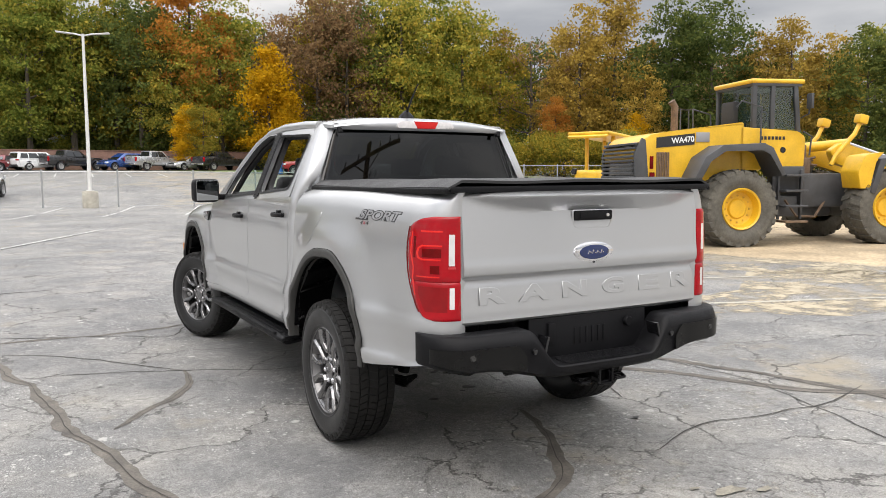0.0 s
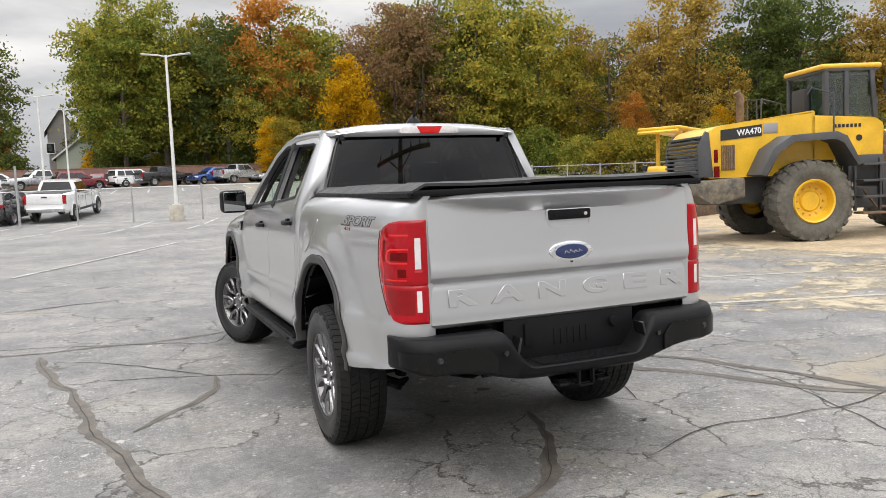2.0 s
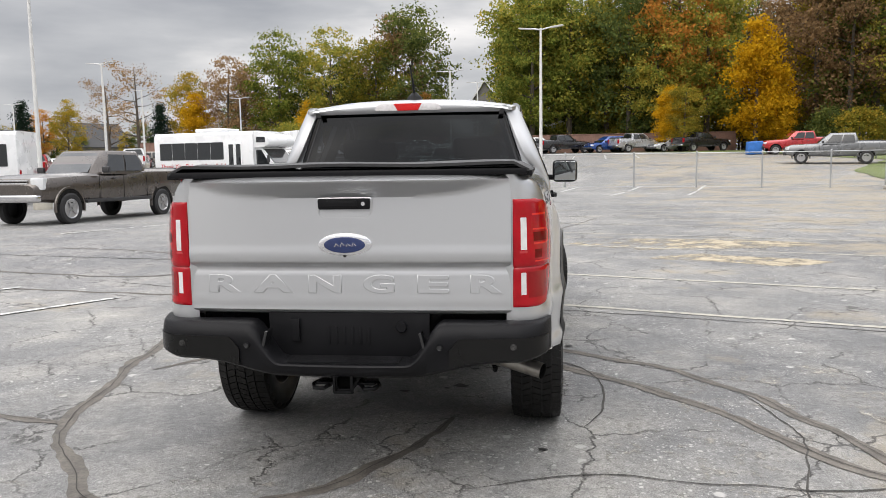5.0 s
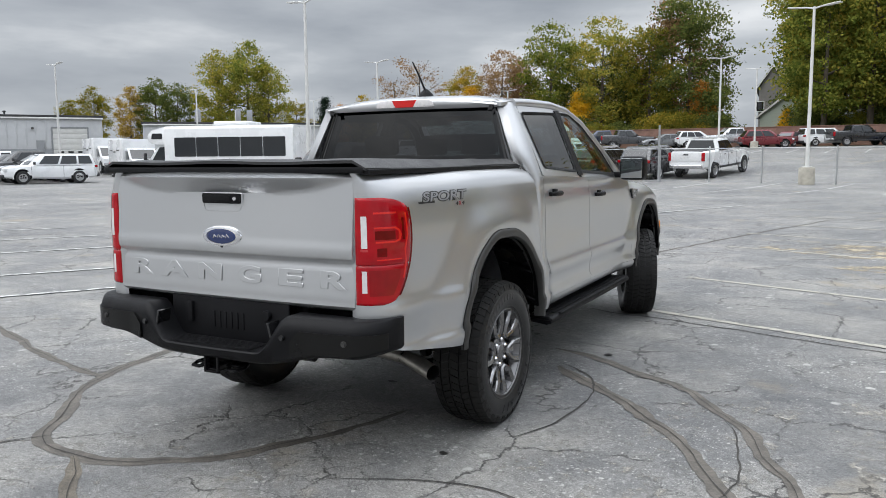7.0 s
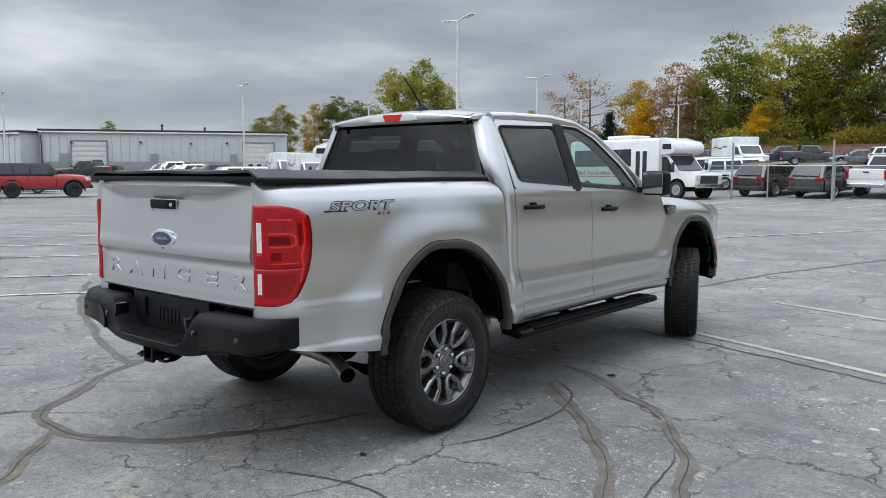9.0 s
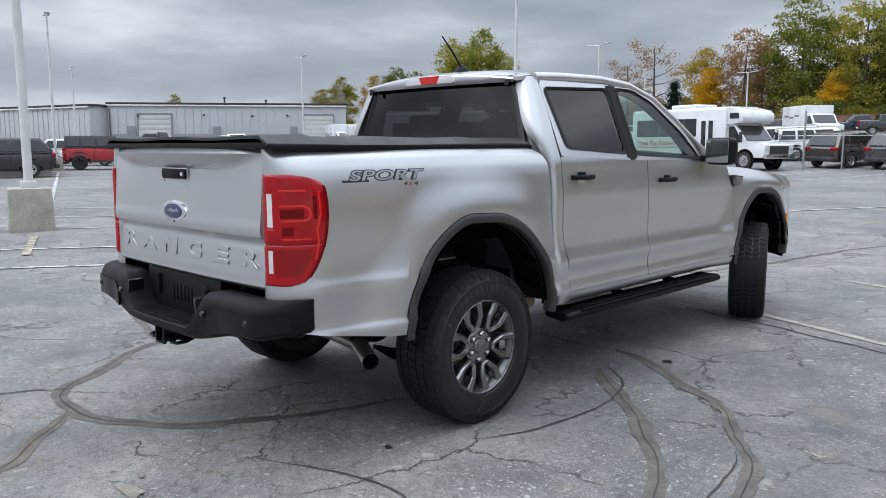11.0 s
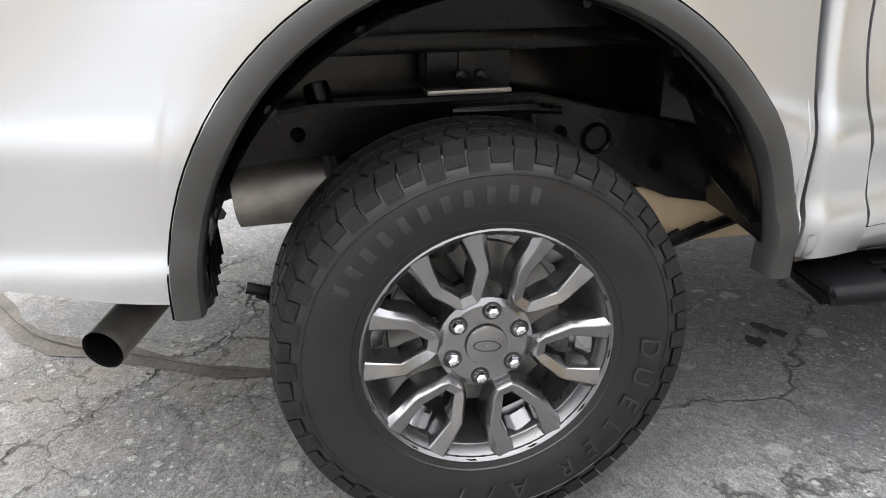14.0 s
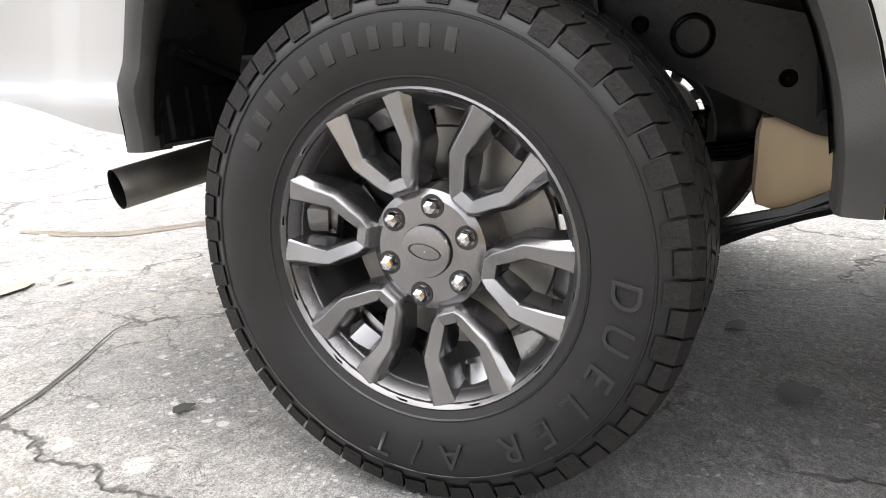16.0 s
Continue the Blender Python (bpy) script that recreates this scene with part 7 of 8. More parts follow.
for k, cl in enumerate(("black", "white", "darkgrey", "white", "silver")):
    park("suv", cl, -33.4 - 2.6 * k, 7.5 + .85 * k, 164, cl + " suv in the row behind the concrete pole base", RIM_C)
park("suv", "silver", -51.5, 18.2, -26, "silver suv at the lane's end")


# ---- shuttle buses and the ambulance ----
def bus(m, label, words_on):
    b = thing("shuttle_bus", m, label, "bus", "parked vehicles")
    wht = paint("white", *COLS["white"])
    L, W, H = 6.3, 1.18, 2.95
    bm = bmesh.new()
    prism(bm, round_poly([(-W, .55), (W, .55), (W, H - .05), (W - .25, H), (-W + .25, H), (-W, H - .05)], .12, 4), 'y', 0, L, .10)
    shell = part("body", bm, wht, b)
    bm = bmesh.new()
    prism(bm, round_poly([(L - .1, 2.1), (L + .75, 2.15), (L + .95, 2.35), (L + .80, 2.72), (L - .1, 2.95)], .12, 4), 'x', -W * .93, W * .93, .10)
    part("overhead_cap", bm, wht, b)
    bm = bmesh.new()
    prism(bm, round_poly([(L - .05, .55), (L + 2.05, .55), (L + 2.10, 1.15), (L + 1.0, 1.32), (L + .35, 2.12), (L - .05, 2.15)], .06, 4), 'x', -.98, .98, .06)
    part("truck_cab", bm, wht, b)
    bm = bmesh.new()
    prism(bm, [(L + 1.04, 1.35), (L + .97, 1.38), (L + .34, 2.05), (L + .41, 2.05)], 'x', -.86, .86)
    part("windscreen", bm, GLASS_K, b)
    for s in (1, -1):
        bm = bmesh.new()
        prism(bm, round_poly([(L + .05, 1.25), (L + .85, 1.25), (L + .35, 2.0), (L + .05, 2.0)], .05), 'x', s * .97, s * 1.0)
        part("cab_window", bm, GLASS_K, b)
        bm = bmesh.new()
        prism(bm, round_poly([(L + .15, 2.36), (L + .70, 2.36), (L + .66, 2.62), (L + .15, 2.62)], .04), 'x', s * (W * .93 - .01), s * (W * .93 + .012))
        part("cap_window", bm, GLASS_K, b)
        n, y0, y1 = 5, .35, (4.5 if s > 0 else 5.8)
        for k in range(n):
            a, c = y0 + (y1 - y0) * k / n, y0 + (y1 - y0) * (k + 1) / n
            bm = bmesh.new()
            prism(bm, round_poly([(a + .012, 1.55), (c - .012, 1.55), (c - .012, 2.42), (a + .012, 2.42)], .04), 'x', s * (W - .01), s * (W + .012))
            part("side_window", bm, GLASS_K, b)
        for y, r in ((1.35, .40), (L + 1.0, .40)):
            xx = W - .16 if y < 3 else .86
            bm = bmesh.new()
            lathe(bm, [(s * (xx + .10), r + .13), (s * (xx + .155), r + .12), (s * (xx + .155), .001)], 24, 'x', (0, y, r + .03))
            part("arch_well", bm, UNDER, b)
            w = wheel_part(b, s * (xx + .08), y, r, RIM_C)
    # folding door on the kerb side
    for k in range(2):
        a = 4.75 + .45 * k
        d = bmesh.new()
        box(d, (W + .012, a + .22, 1.45), (.03, .43, 1.95), .01)
        dr = part("door_leaf", d, wht, b, "white folding door leaf")
        d = bmesh.new()
        box(d, (W + .03, a + .22, 1.5), (.012, .28, 1.60), .02)
        part("door_glass", d, GLASS_K, dr)
    d = bmesh.new()
    prism(d, round_poly([(L + 1.35, .62), (L + 2.12, .62), (L + 2.14, 1.08), (L + 2.02, 1.08)], .03), 'x', -.62, .62)
    part("grille", d, PLAST_C, b)
    d = bmesh.new()
    box(d, (0, L + 2.12, .60), (1.95, .20, .22), .05)
    part("front_bumper", d, CHROME_C, b)
    d = bmesh.new()
    box(d, (0, .0, .58), (2.25, .14, .20), .04)
    part("rear_bumper", d, PLAST_C, b)
    for s in (1, -1):
        d = bmesh.new()
        box(d, (s * .80, L + 2.03, .98), (.30, .16, .26), .05)
        part("headlamp", d, LAMP_C, b)
        d = bmesh.new()
        box(d, (s * 1.25, L + .95, 1.55), (.16, .10, .36), .04)
        tube(d, [(s * .97, L + .75, 1.35), (s * 1.22, L + .92, 1.45)], .02, 6)
        part("door_mirror", d, PLAST_C, b)
        d = bmesh.new()
        box(d, (s * .95, -.01, 1.2), (.14, .04, .40), .02)
        part("tail_lamp", d, REDL, b)
    d = bmesh.new()
    box(d, (0, 3.2, H + .10), (1.5, 1.7, .20), .08, None, 3)
    part("roof_unit", d, wht, b)
    d = bmesh.new()
    box(d, (0, 4.0, .42), (1.5, 7.4, .22), .04)
    part("chassis", d, UNDER, b)
    if words_on:
        face = Matrix(((0, 0, 1, W + .012), (1, 0, 0, 2.45), (0, 1, 0, 1.22), (0, 0, 0, 1)))
        words("Thank You Drivers! Stay Safe!", .34, .004, DECAL_R, face, b, "slogan", "red slogan lettering", .25, 4.2)
        d = bmesh.new()
        box(d, (W + .006, 3.0, 1.02), (.006, 5.6, .03), .001)
        part("side_stripe", d, DECAL_R, b)
    return b


def along(x0, y0, x1, y1, back):
    """Pose of a thing whose +y axis runs from the first point to the second, its origin back metres behind the first."""
    d = Vector((x1 - x0, y1 - y0)).normalized()
    x, y = x0 - d.x * back, y0 - d.y * back
    return pose(x, y, ground_z(x0, y0), 0, 0, math.degrees(math.atan2(-d.x, d.y)))


bus(along(-17.7, 35.7, -11.9, 34.0, 1.35), "white shuttle bus with red slogan and dark windows", True)
bus(along(-21.1, 24.95, -27.0, 23.3, 1.35), "white shuttle bus beside the heavy pickup", False)


def ambulance(m, label):
    a = thing("box_van", m, label, "van", "parked vehicles")
    wht = paint("white", *COLS["white"])
    bm = bmesh.new()
    prism(bm, round_poly([(-1.15, .6), (1.15, .6), (1.15, 2.75), (-1.15, 2.75)], .08, 3), 'y', 0, 4.0, .05)
    part("box_body", bm, wht, a)
    bm = bmesh.new()
    prism(bm, round_poly([(3.95, .55), (6.1, .55), (6.1, 1.15), (5.1, 1.32), (4.5, 2.05), (3.95, 2.1)], .08, 3), 'x', -.97, .97, .06)
    part("truck_cab", bm, wht, a)
    bm = bmesh.new()
    prism(bm, [(5.14, 1.36), (5.06, 1.38), (4.50, 1.98), (4.58, 1.98)], 'x', -.84, .84)
    part("windscreen", bm, GLASS_K, a)
    for s in (1, -1):
        bm = bmesh.new()
        prism(bm, round_poly([(4.10, 1.28), (4.95, 1.28), (4.5, 1.9), (4.10, 1.9)], .05), 'x', s * .965, s * .995)
        part("cab_window", bm, GLASS_K, a)
        bm = bmesh.new()
        box(bm, (s * 1.155, 2.0, .95), (.02, 3.7, .22), .004)
        part("side_stripe", bm, DECAL_R, a)
        for k in range(3):
            bm = bmesh.new()
            box(bm, (s * 1.155, .8 + .9 * k, 1.95 - .12 * (k % 2)), (.012, .7, .10), .003)
            part("lettering_bar", bm, DECAL_K, a)
        for y in (1.1, 5.2):
            bm = bmesh.new()
            lathe(bm, [(s * 1.0, .53), (s * (1.16 if y < 3 else .985), .52), (s * (1.16 if y < 3 else .985), .001)], 20, 'x', (0, y, .42))
            part("arch_well", bm, UNDER, a)
            wheel_part(a, s * (1.08 if y < 3 else .92), y, .40, RIM_C)
    bm = bmesh.new()
    box(bm, (0, 6.1, .65), (1.9, .16, .3), .05)
    part("front_bumper", bm, CHROME_C, a)
    bm = bmesh.new()
    box(bm, (0, 3.9, 2.62), (1.9, .12, .12), .02)
    part("light_bar", bm, REDL, a)
    return a


ambulance(along(-21.5, 65.0, -17.4, 61.0, 1.0), "white box ambulance parked in the upper lot")
for k in range(2):
    ambulance(along(-46 - 7.0 * k, 38.0 + 3.2 * k, -41 - 7.0 * k, 35.6 + 3.2 * k, 1.0), "white box ambulance with red stripe near the building")

# ---- wheel loader ----
YEL = mat("machine_yellow", (.68, .40, .020), .42, var=.16, scale=2.2, bump=.06, bscale=30, coat=.25, rvar=.12, fine=.06)
YELD = mat("machine_yellow_worn", (.50, .29, .03), .6, var=.3, scale=5, bump=.1, bscale=40, fine=.12)
MGREY = mat("machine_grey", (.055, .057, .062), .55, var=.25, scale=4, bump=.1, bscale=50)
RUST = mat("rusty_steel", (.13, .085, .055), .85, var=.45, scale=5, bump=.4, bscale=35, fine=.3)
CWT = mat("scuffed_counterweight", (.075, .075, .072), .7, var=.3, scale=3.5, bump=.5, bscale=14, fine=.3, col2=(.20, .165, .12))
MUD = mat("dried_mud", (.20, .155, .11), .95, var=.3, scale=4, bump=.6, bscale=30)


def big_wheel(parent, x, y, R, W, rim):
    w = new("wheel")
    w.parent = parent
    w.location = (x, y, R - .02)
    s = 1 if x > 0 else -1
    bm = bmesh.new()
    h = W / 2
    lathe(bm, [(-h * .8, R * .52), (-h, R * .66), (-h * 1.02, R * .80), (-h * .9, R * .93), (-h * .7, R * .955), (h * .7, R * .955), (h * .9, R * .93), (h * 1.02, R * .80), (h, R * .66), (h * .8, R * .52)], 48)
    part("tyre", bm, DUSTY, w, "dusty earthmover tyre")
    bm = bmesh.new()
    n = 24
    for k in range(n):
        for side in (1, -1):
            a0 = math.tau * (k + (.5 if side < 0 else 0)) / n
            vs = []
            for top in (0, 1):
                for xx, da in ((.02, .03), (h * 1.0, .10), (h * 1.0, .24), (.02, .15)):
                    r = (R if xx < h * .9 else R * .955) if top else R * (.93 if xx < h * .9 else .86)
                    vs.append(bm.verts.new((side * xx, r * math.cos(a0 + da), r * math.sin(a0 + da))))
            for q in ((4, 5, 6, 7), (0, 1, 5, 4), (1, 2, 6, 5), (2, 3, 7, 6), (3, 0, 4, 7)):
                bm.faces.new([vs[i] for i in q])
    part("tread", bm, DUSTY, w)
    bm = bmesh.new()
    lathe(bm, [(s * h * .82, R * .53), (s * h * .92, R * .51), (s * h * .86, R * .47), (s * h * .30, R * .42), (s * h * .22, R * .26), (s * h * .34, R * .22), (s * h * .36, .001)], 40)
    rimo = part("rim", bm, rim, w, "yellow dished rim")
    for k in range(12):
        a = math.tau * k / 12
        bm = bmesh.new()
        lathe(bm, [(s * h * .24, .022), (s * h * .32, .020), (s * h * .33, .001)], 6, 'x', (0, R * .33 * math.cos(a), R * .33 * math.sin(a)))
        part("wheel_bolt", bm, YELD, rimo)
    return w


loader = thing("wheel_loader", pose(10.46, 7.69, 0, 0, 0, -108.7) @ Matrix.Diagonal((.95, .95, .945, 1)), "yellow articulated wheel loader with dusty tyres on dirt", "wheel loader")
for y in (0, 3.45):
    for x in (1.12, -1.12):
        big_wheel(loader, x, y, .82, .60, YEL)
bm = bmesh.new()
prism(bm, round_poly([(-1.92, 1.32), (-2.10, 1.95), (-1.94, 2.28), (-1.50, 2.38), (.30, 2.60), (.30, 1.32)], [.05, .1, .18, .1, .03, .03], 4), 'x', -.86, .86, .05)
hood = part("engine_hood", bm, YEL, loader, "yellow engine hood")
for s in (1, -1):
    bm = bmesh.new()
    prism(bm, [(-1.64, 2.06), (-.80, 2.13), (-.80, 2.36), (-1.64, 2.27)], 'x', s * .855, s * .872)
    strip = part("model_stripe", bm, DECAL_K, hood, "black stripe with white model number")
    face = Matrix(((0, 0, s, s * .874), (s, 0, 0, -1.06), (0, 1, 0, 2.218), (0, 0, 0, 1))) @ rot3(0, 0, 5 * s)
    words("WA470", .165, .004, paint("white", *COLS["white"]), face, strip, "model_number", "white model number", 0, .50, 0, .003)
    for k in range(8):
        bm = bmesh.new()
        box(bm, (s * .865, -1.62 + .036 * k, 1.72), (.03, .025, .50), .005)
        part("vent_slat", bm, RUST, hood)
    bm = bmesh.new()
    box(bm, (s * .868, -1.74, 1.76), (.02, .08, .26), .01)
    box(bm, (s * .90, -1.74, 1.45), (.05, .10, .22), .01)
    part("rear_lamp", bm, REDD, hood)
    bm = bmesh.new()
    prism(bm, [(-2.09, 1.35), (-2.11, 1.95), (-1.95, 2.26), (-1.88, 2.22), (-1.80, 1.35)], 'x', s * .80, s * .885, .01)
    part("grille_surround", bm, MGREY, hood, "dark grille surround")
    bm = bmesh.new()
    box(bm, (s * .868, -.62, 2.28), (.014, .30, .20), .004)
    part("warning_plate", bm, DECAL_G, hood)
for k in range(10):
    bm = bmesh.new()
    box(bm, (0, -2.12 + .012 * max(0, k - 6) ** 1.5, 1.38 + .085 * k), (1.62, .07, .045), .012)
    part("grille_slat", bm, MGREY, hood)
bm = bmesh.new()
box(bm, (0, -2.00, 1.75), (1.60, .10, .85), .02)
part("grille_core", bm, BLACKG, hood)
bm = bmesh.new()
prism(bm, round_poly([(-2.26, 1.02), (-2.22, 1.28), (-1.25, 1.32), (-1.25, .92), (-1.9, .80)], .06, 3), 'x', -1.12, 1.12, .06)
part("counterweight", bm, CWT, loader, "scuffed dark counterweight")
bm = bmesh.new()
box(bm, (0, -.3, 1.05), (1.1, 3.2, .55), .05)
box(bm, (0, .2, .80), (1.7, .5, .5), .1)
box(bm, (0, 3.45, .80), (1.7, .5, .5), .1)
box(bm, (0, 2.0, .80), (.7, 1.6, .45), .06)
box(bm, (0, 2.9, 1.15), (1.05, 1.9, .75), .08)
part("chassis", bm, MGREY, loader, "muddy dark chassis")
for s in (1, -1):
    bm = bmesh.new()
    pts = [(-1.12, 1.36), (-.86, 1.86), (-.48, 2.10), (.42, 2.14), (.62, 2.05), (.92, 1.50)]
    inn = [(.82, 1.46), (.56, 1.93), (.38, 2.01), (-.44, 1.99), (-.76, 1.78), (-.98, 1.32)]
    prism(bm, pts + inn, 'x', s * .84, s * 1.46, .02)
    part("fender", bm, MGREY, loader, "grey rear fender")
    bm = bmesh.new()
    prism(bm, round_poly([(2.66, 1.20), (2.60, 1.56), (2.76, 1.90), (3.20, 1.96), (3.02, 1.80), (2.90, 1.20)], .04, 3), 'x', s * .86, s * 1.42, .02)
    part("front_fender", bm, YEL, loader)
    bm = bmesh.new()
    prism(bm, [(2.88, 1.12), (3.10, 1.82), (3.95, 1.97), (3.95, 1.87), (3.20, 1.72), (3.00, 1.08)], 'x', s * .84, s * 1.45, .01)
    part("fender_flap", bm, MGREY, loader)
    # ladder
    for k in range(4):
        bm = bmesh.new()
        box(bm, (s * 1.16, 1.28, .52 + .32 * k), (.34, .52, .045), .012)
        part("step", bm, MGREY if k else RUST, loader)
    bm = bmesh.new()
    for y in (1.02, 1.54):
        box(bm, (s * 1.05, y, 1.08), (.06, .05, 1.05), .01)
    box(bm, (s * .88, 1.3, 1.40), (.20, .75, .55), .03)
    part("ladder_frame", bm, MGREY, loader)
    bm = bmesh.new()
    prism(bm, round_poly([(.22, 1.62), (1.72, 1.60), (1.74, 2.30), (1.55, 2.42), (.22, 2.50)], .06, 3), 'x', s * .70, s * .86, .02)
    lw = part("cab_lower", bm, YEL, loader, "yellow cab side panel")
    for k in range(7):
        bm = bmesh.new()
        box(bm, (s * .868, .72 + .085 * k, 2.27), (.006, .055, .07), .001)
        part("maker_mark_bar", bm, DECAL_K, lw)
    bm = bmesh.new()
    lathe(bm, [(s * .86, .065), (s * .875, .06), (s * .875, .001)], 16, 'x', (0, 1.22, 2.02))
    part("lamp", bm, BLACKG, lw)
    # handrails
    for pts in ([(s * .98, .62, 2.1), (s * 1.02, .60, 2.9), (s * 1.02, .15, 3.02), (s * .92, .10, 2.9)], [(s * .95, 1.78, 1.9), (s * .98, 1.80, 2.3), (s * .98, 1.60, 2.4)],
                [(s * .90, .66, 2.0), (s * .93, .78, 1.75), (s * .90, .9, 1.65)]):
        bm = bmesh.new()
        tube(bm, pts, .02, 6)
        part("handrail", bm, MGREY, loader)
# cab frame and panes
bm = bmesh.new()
for x in (.70, -.70):
    for y, lean in ((.62, 0), (1.04, 0), (1.66, -.10)):
        box(bm, (x, y + lean / 2, 2.93), (.09, .10, 1.06), .02, rot3(-lean * 55, 0, 0))
box(bm, (0, 1.13, 3.40), (1.50, 1.16, .07), .02)
cabf = part("cab_frame", bm, MGREY, loader, "dark cab frame")
bm = bmesh.new()
box(bm, (0, 1.14, 3.47), (1.54, 1.26, .10), .05, None, 3)
part("cab_roof", bm, YEL, loader, "yellow cab roof")
GLASS_M = glass("machine_glass", (.70, .78, .76))
for s in (1, -1):
    for y0, y1 in ((.67, .99), (1.10, 1.58)):
        bm = bmesh.new()
        prism(bm, round_poly([(y0, 2.50), (y1, 2.44), (y1, 3.34), (y0, 3.34)], .05), 'x', s * .705, s * .715)
        part("cab_window", bm, GLASS_M, cabf)
for y in (.61, 1.66):
    bm = bmesh.new()
    box(bm, (0, y, 2.93), (1.32, .012, .90), .005)
    part("cab_window", bm, GLASS_M, cabf)
bm = bmesh.new()
box(bm, (0, .72, 2.45), (.52, .50, .16), .05)
box(bm, (0, .48, 2.78), (.50, .14, .62), .05)
tube(bm, [(.18 * math.cos(a), 1.25 + .05 * math.sin(a), 2.72 + .17 * math.sin(a)) for a in [math.tau * k / 16 for k in range(17)]], .018, 6)
part("operator_seat", bm, INTER, loader, "dark operator seat and wheel")
bm = bmesh.new()
tube(bm, [(.32, -.98, 2.35), (.32, -.98, 2.95), (.32, -1.06, 3.06)], .075, 12)
part("exhaust_pipe", bm, RUST, loader, "rusty exhaust stack")
bm = bmesh.new()
for x in (-.25, -.45):
    tube(bm, [(x, -.55, 2.5), (x, -.55, 2.95), (x, -.25, 2.95), (x, -.25, 2.5)], .018, 6)
part("hood_rail", bm, MGREY, loader)
for s in (1, -1):
    bm = bmesh.new()
    tube(bm, [(s * .80, 1.66, 2.7), (s * .95, 1.74, 2.78), (s * .98, 1.74, 3.1)], .016, 6)
    box(bm, (s * .98, 1.74, 3.04), (.18, .06, .32), .02)
    part("mirror", bm, MGREY, loader)
    bm = bmesh.new()
    prism(bm, round_poly([(2.62, 2.02), (2.90, 2.20), (3.6, 2.0), (4.9, .95), (5.1, .55), (4.8, .55), (3.6, 1.5), (2.75, 1.75)], .08, 3), 'x', s * .30, s * .48, .02)
    part("lift_arm", bm, YEL, loader, "yellow lift arm")
    bm = bmesh.new()
    tube(bm, [(s * .62, 2.55, 1.70), (s * .62, 2.66, 1.92), (s * .62, 3.10, 2.38), (s * .62, 3.22, 2.62)], .05, 10)
    box(bm, (s * .62, 3.25, 2.70), (.22, .22, .20), .04, rot3(-14, 0, 0))
    part("work_lamp", bm, YEL, loader, "yellow lamp bracket")
    bm = bmesh.new()
    lathe(bm, [(0, .08), (.02, .07), (.02, .001)], 14, 'y', (s * .62, 3.355, 2.70))
    part("lamp_lens", bm, LAMP_C, loader)
bm = bmesh.new()
tube(bm, [(0, 2.3, 2.1), (0, 3.4, 2.2)], .11, 12)
part("tilt_cylinder", bm, YEL, loader)
bm = bmesh.new()
tube(bm, [(0, 3.4, 2.2), (0, 4.4, 1.9)], .05, 12)
part("cylinder_rod", bm, CHROME_C, loader)
for k in range(9):
    x = -.4 + .1 * k
    bm = bmesh.new()
    tube(bm, [(x, 1.75, 1.2 + .1 * (k % 3)), (x * .8, 2.05, 1.75 + .05 * (k % 2)), (x * .7, 2.45, 1.7 + .06 * (k % 4))], .028, 6)
    part("hydraulic_hose", bm, RUST, loader)
bm = bmesh.new()
box(bm, (0, 2.05, 1.62), (.8, .36, .5), .06)
box(bm, (.25, 2.0, 2.0), (.28, .26, .34), .06)
box(bm, (-.25, 2.15, 2.0), (.28, .26, .34), .06)
tube(bm, [(.5, 1.55, .95), (.62, 1.75, .60), (.62, 2.2, .58), (.5, 2.5, .9)], .03, 6)
part("steering_joint", bm, RUST, loader, "dark oily steering joint")
bm = bmesh.new()
prism(bm, round_poly([(4.75, .25), (5.0, .95), (5.35, 1.35), (5.2, .75), (6.1, .12), (5.2, .08)], .08, 3), 'x', -1.5, 1.5, .02)
part("bucket", bm, RUST, loader, "worn steel bucket")

# ---- crawler machine with a yellow canopy ----
crawler = thing("crawler_dozer", pose(14.75, 15.8, ground_z(14.75, 15.8), 0, 0, 112) @ Matrix.Diagonal((.84, .84, .95, 1)), "yellow crawler machine with canopy and rusty tracks", "bulldozer")
for s in (1, -1):
    bm = bmesh.new()
    prism(bm, round_poly([(-1.5, .05), (1.5, .05), (1.62, .45), (1.4, .90), (-1.4, .90), (-1.62, .45)], .25, 5), 'x', s * .72, s * 1.12, .02)
    tr = part("track_core", bm, RUST, crawler, "rusty crawler track")
    for k in range(34):
        f = k / 34 * 2
        if f < 1:
            y, z, r = -1.45 + 2.9 * f, .93, 0
        else:
            y, z, r = 1.45 - 2.9 * (f - 1), .035, 0
        bm = bmesh.new()
        box(bm, (s * .92, y, z), (.52, .06, .07), .008)
        part("track_shoe", bm, RUST, tr)
    for y in (-1.2, 1.2):
        bm = bmesh.new()
        lathe(bm, [(s * 1.10, .36), (s * 1.14, .33), (s * 1.13, .16), (s * 1.17, .12), (s * 1.17, .001)], 20, 'x', (0, y, .48))
        part("sprocket", bm, YELD, tr)
    for x, y in ((s * .55, -.9), (s * .55, .55)):
        bm = bmesh.new()
        box(bm, (x, y, 2.02), (.12, .12, 1.5), .02)
        part("canopy_post", bm, YEL, crawler)
bm = bmesh.new()
box(bm, (0, .95, 1.25), (.95, 1.5, .85), .15, None, 3)
box(bm, (0, -.6, 1.10), (1.2, 1.5, .5), .10, None, 3)
part("body", bm, YEL, crawler, "yellow machine body")
bm = bmesh.new()
box(bm, (0, .05, 2.80), (1.70, 2.9, .11), .05, rot3(3, 0, 0), 3)
box(bm, (0, 1.45, 2.80), (1.62, .34, .08), .03, rot3(-22, 0, 0))
part("canopy_roof", bm, YEL, crawler, "yellow canopy roof")
bm = bmesh.new()
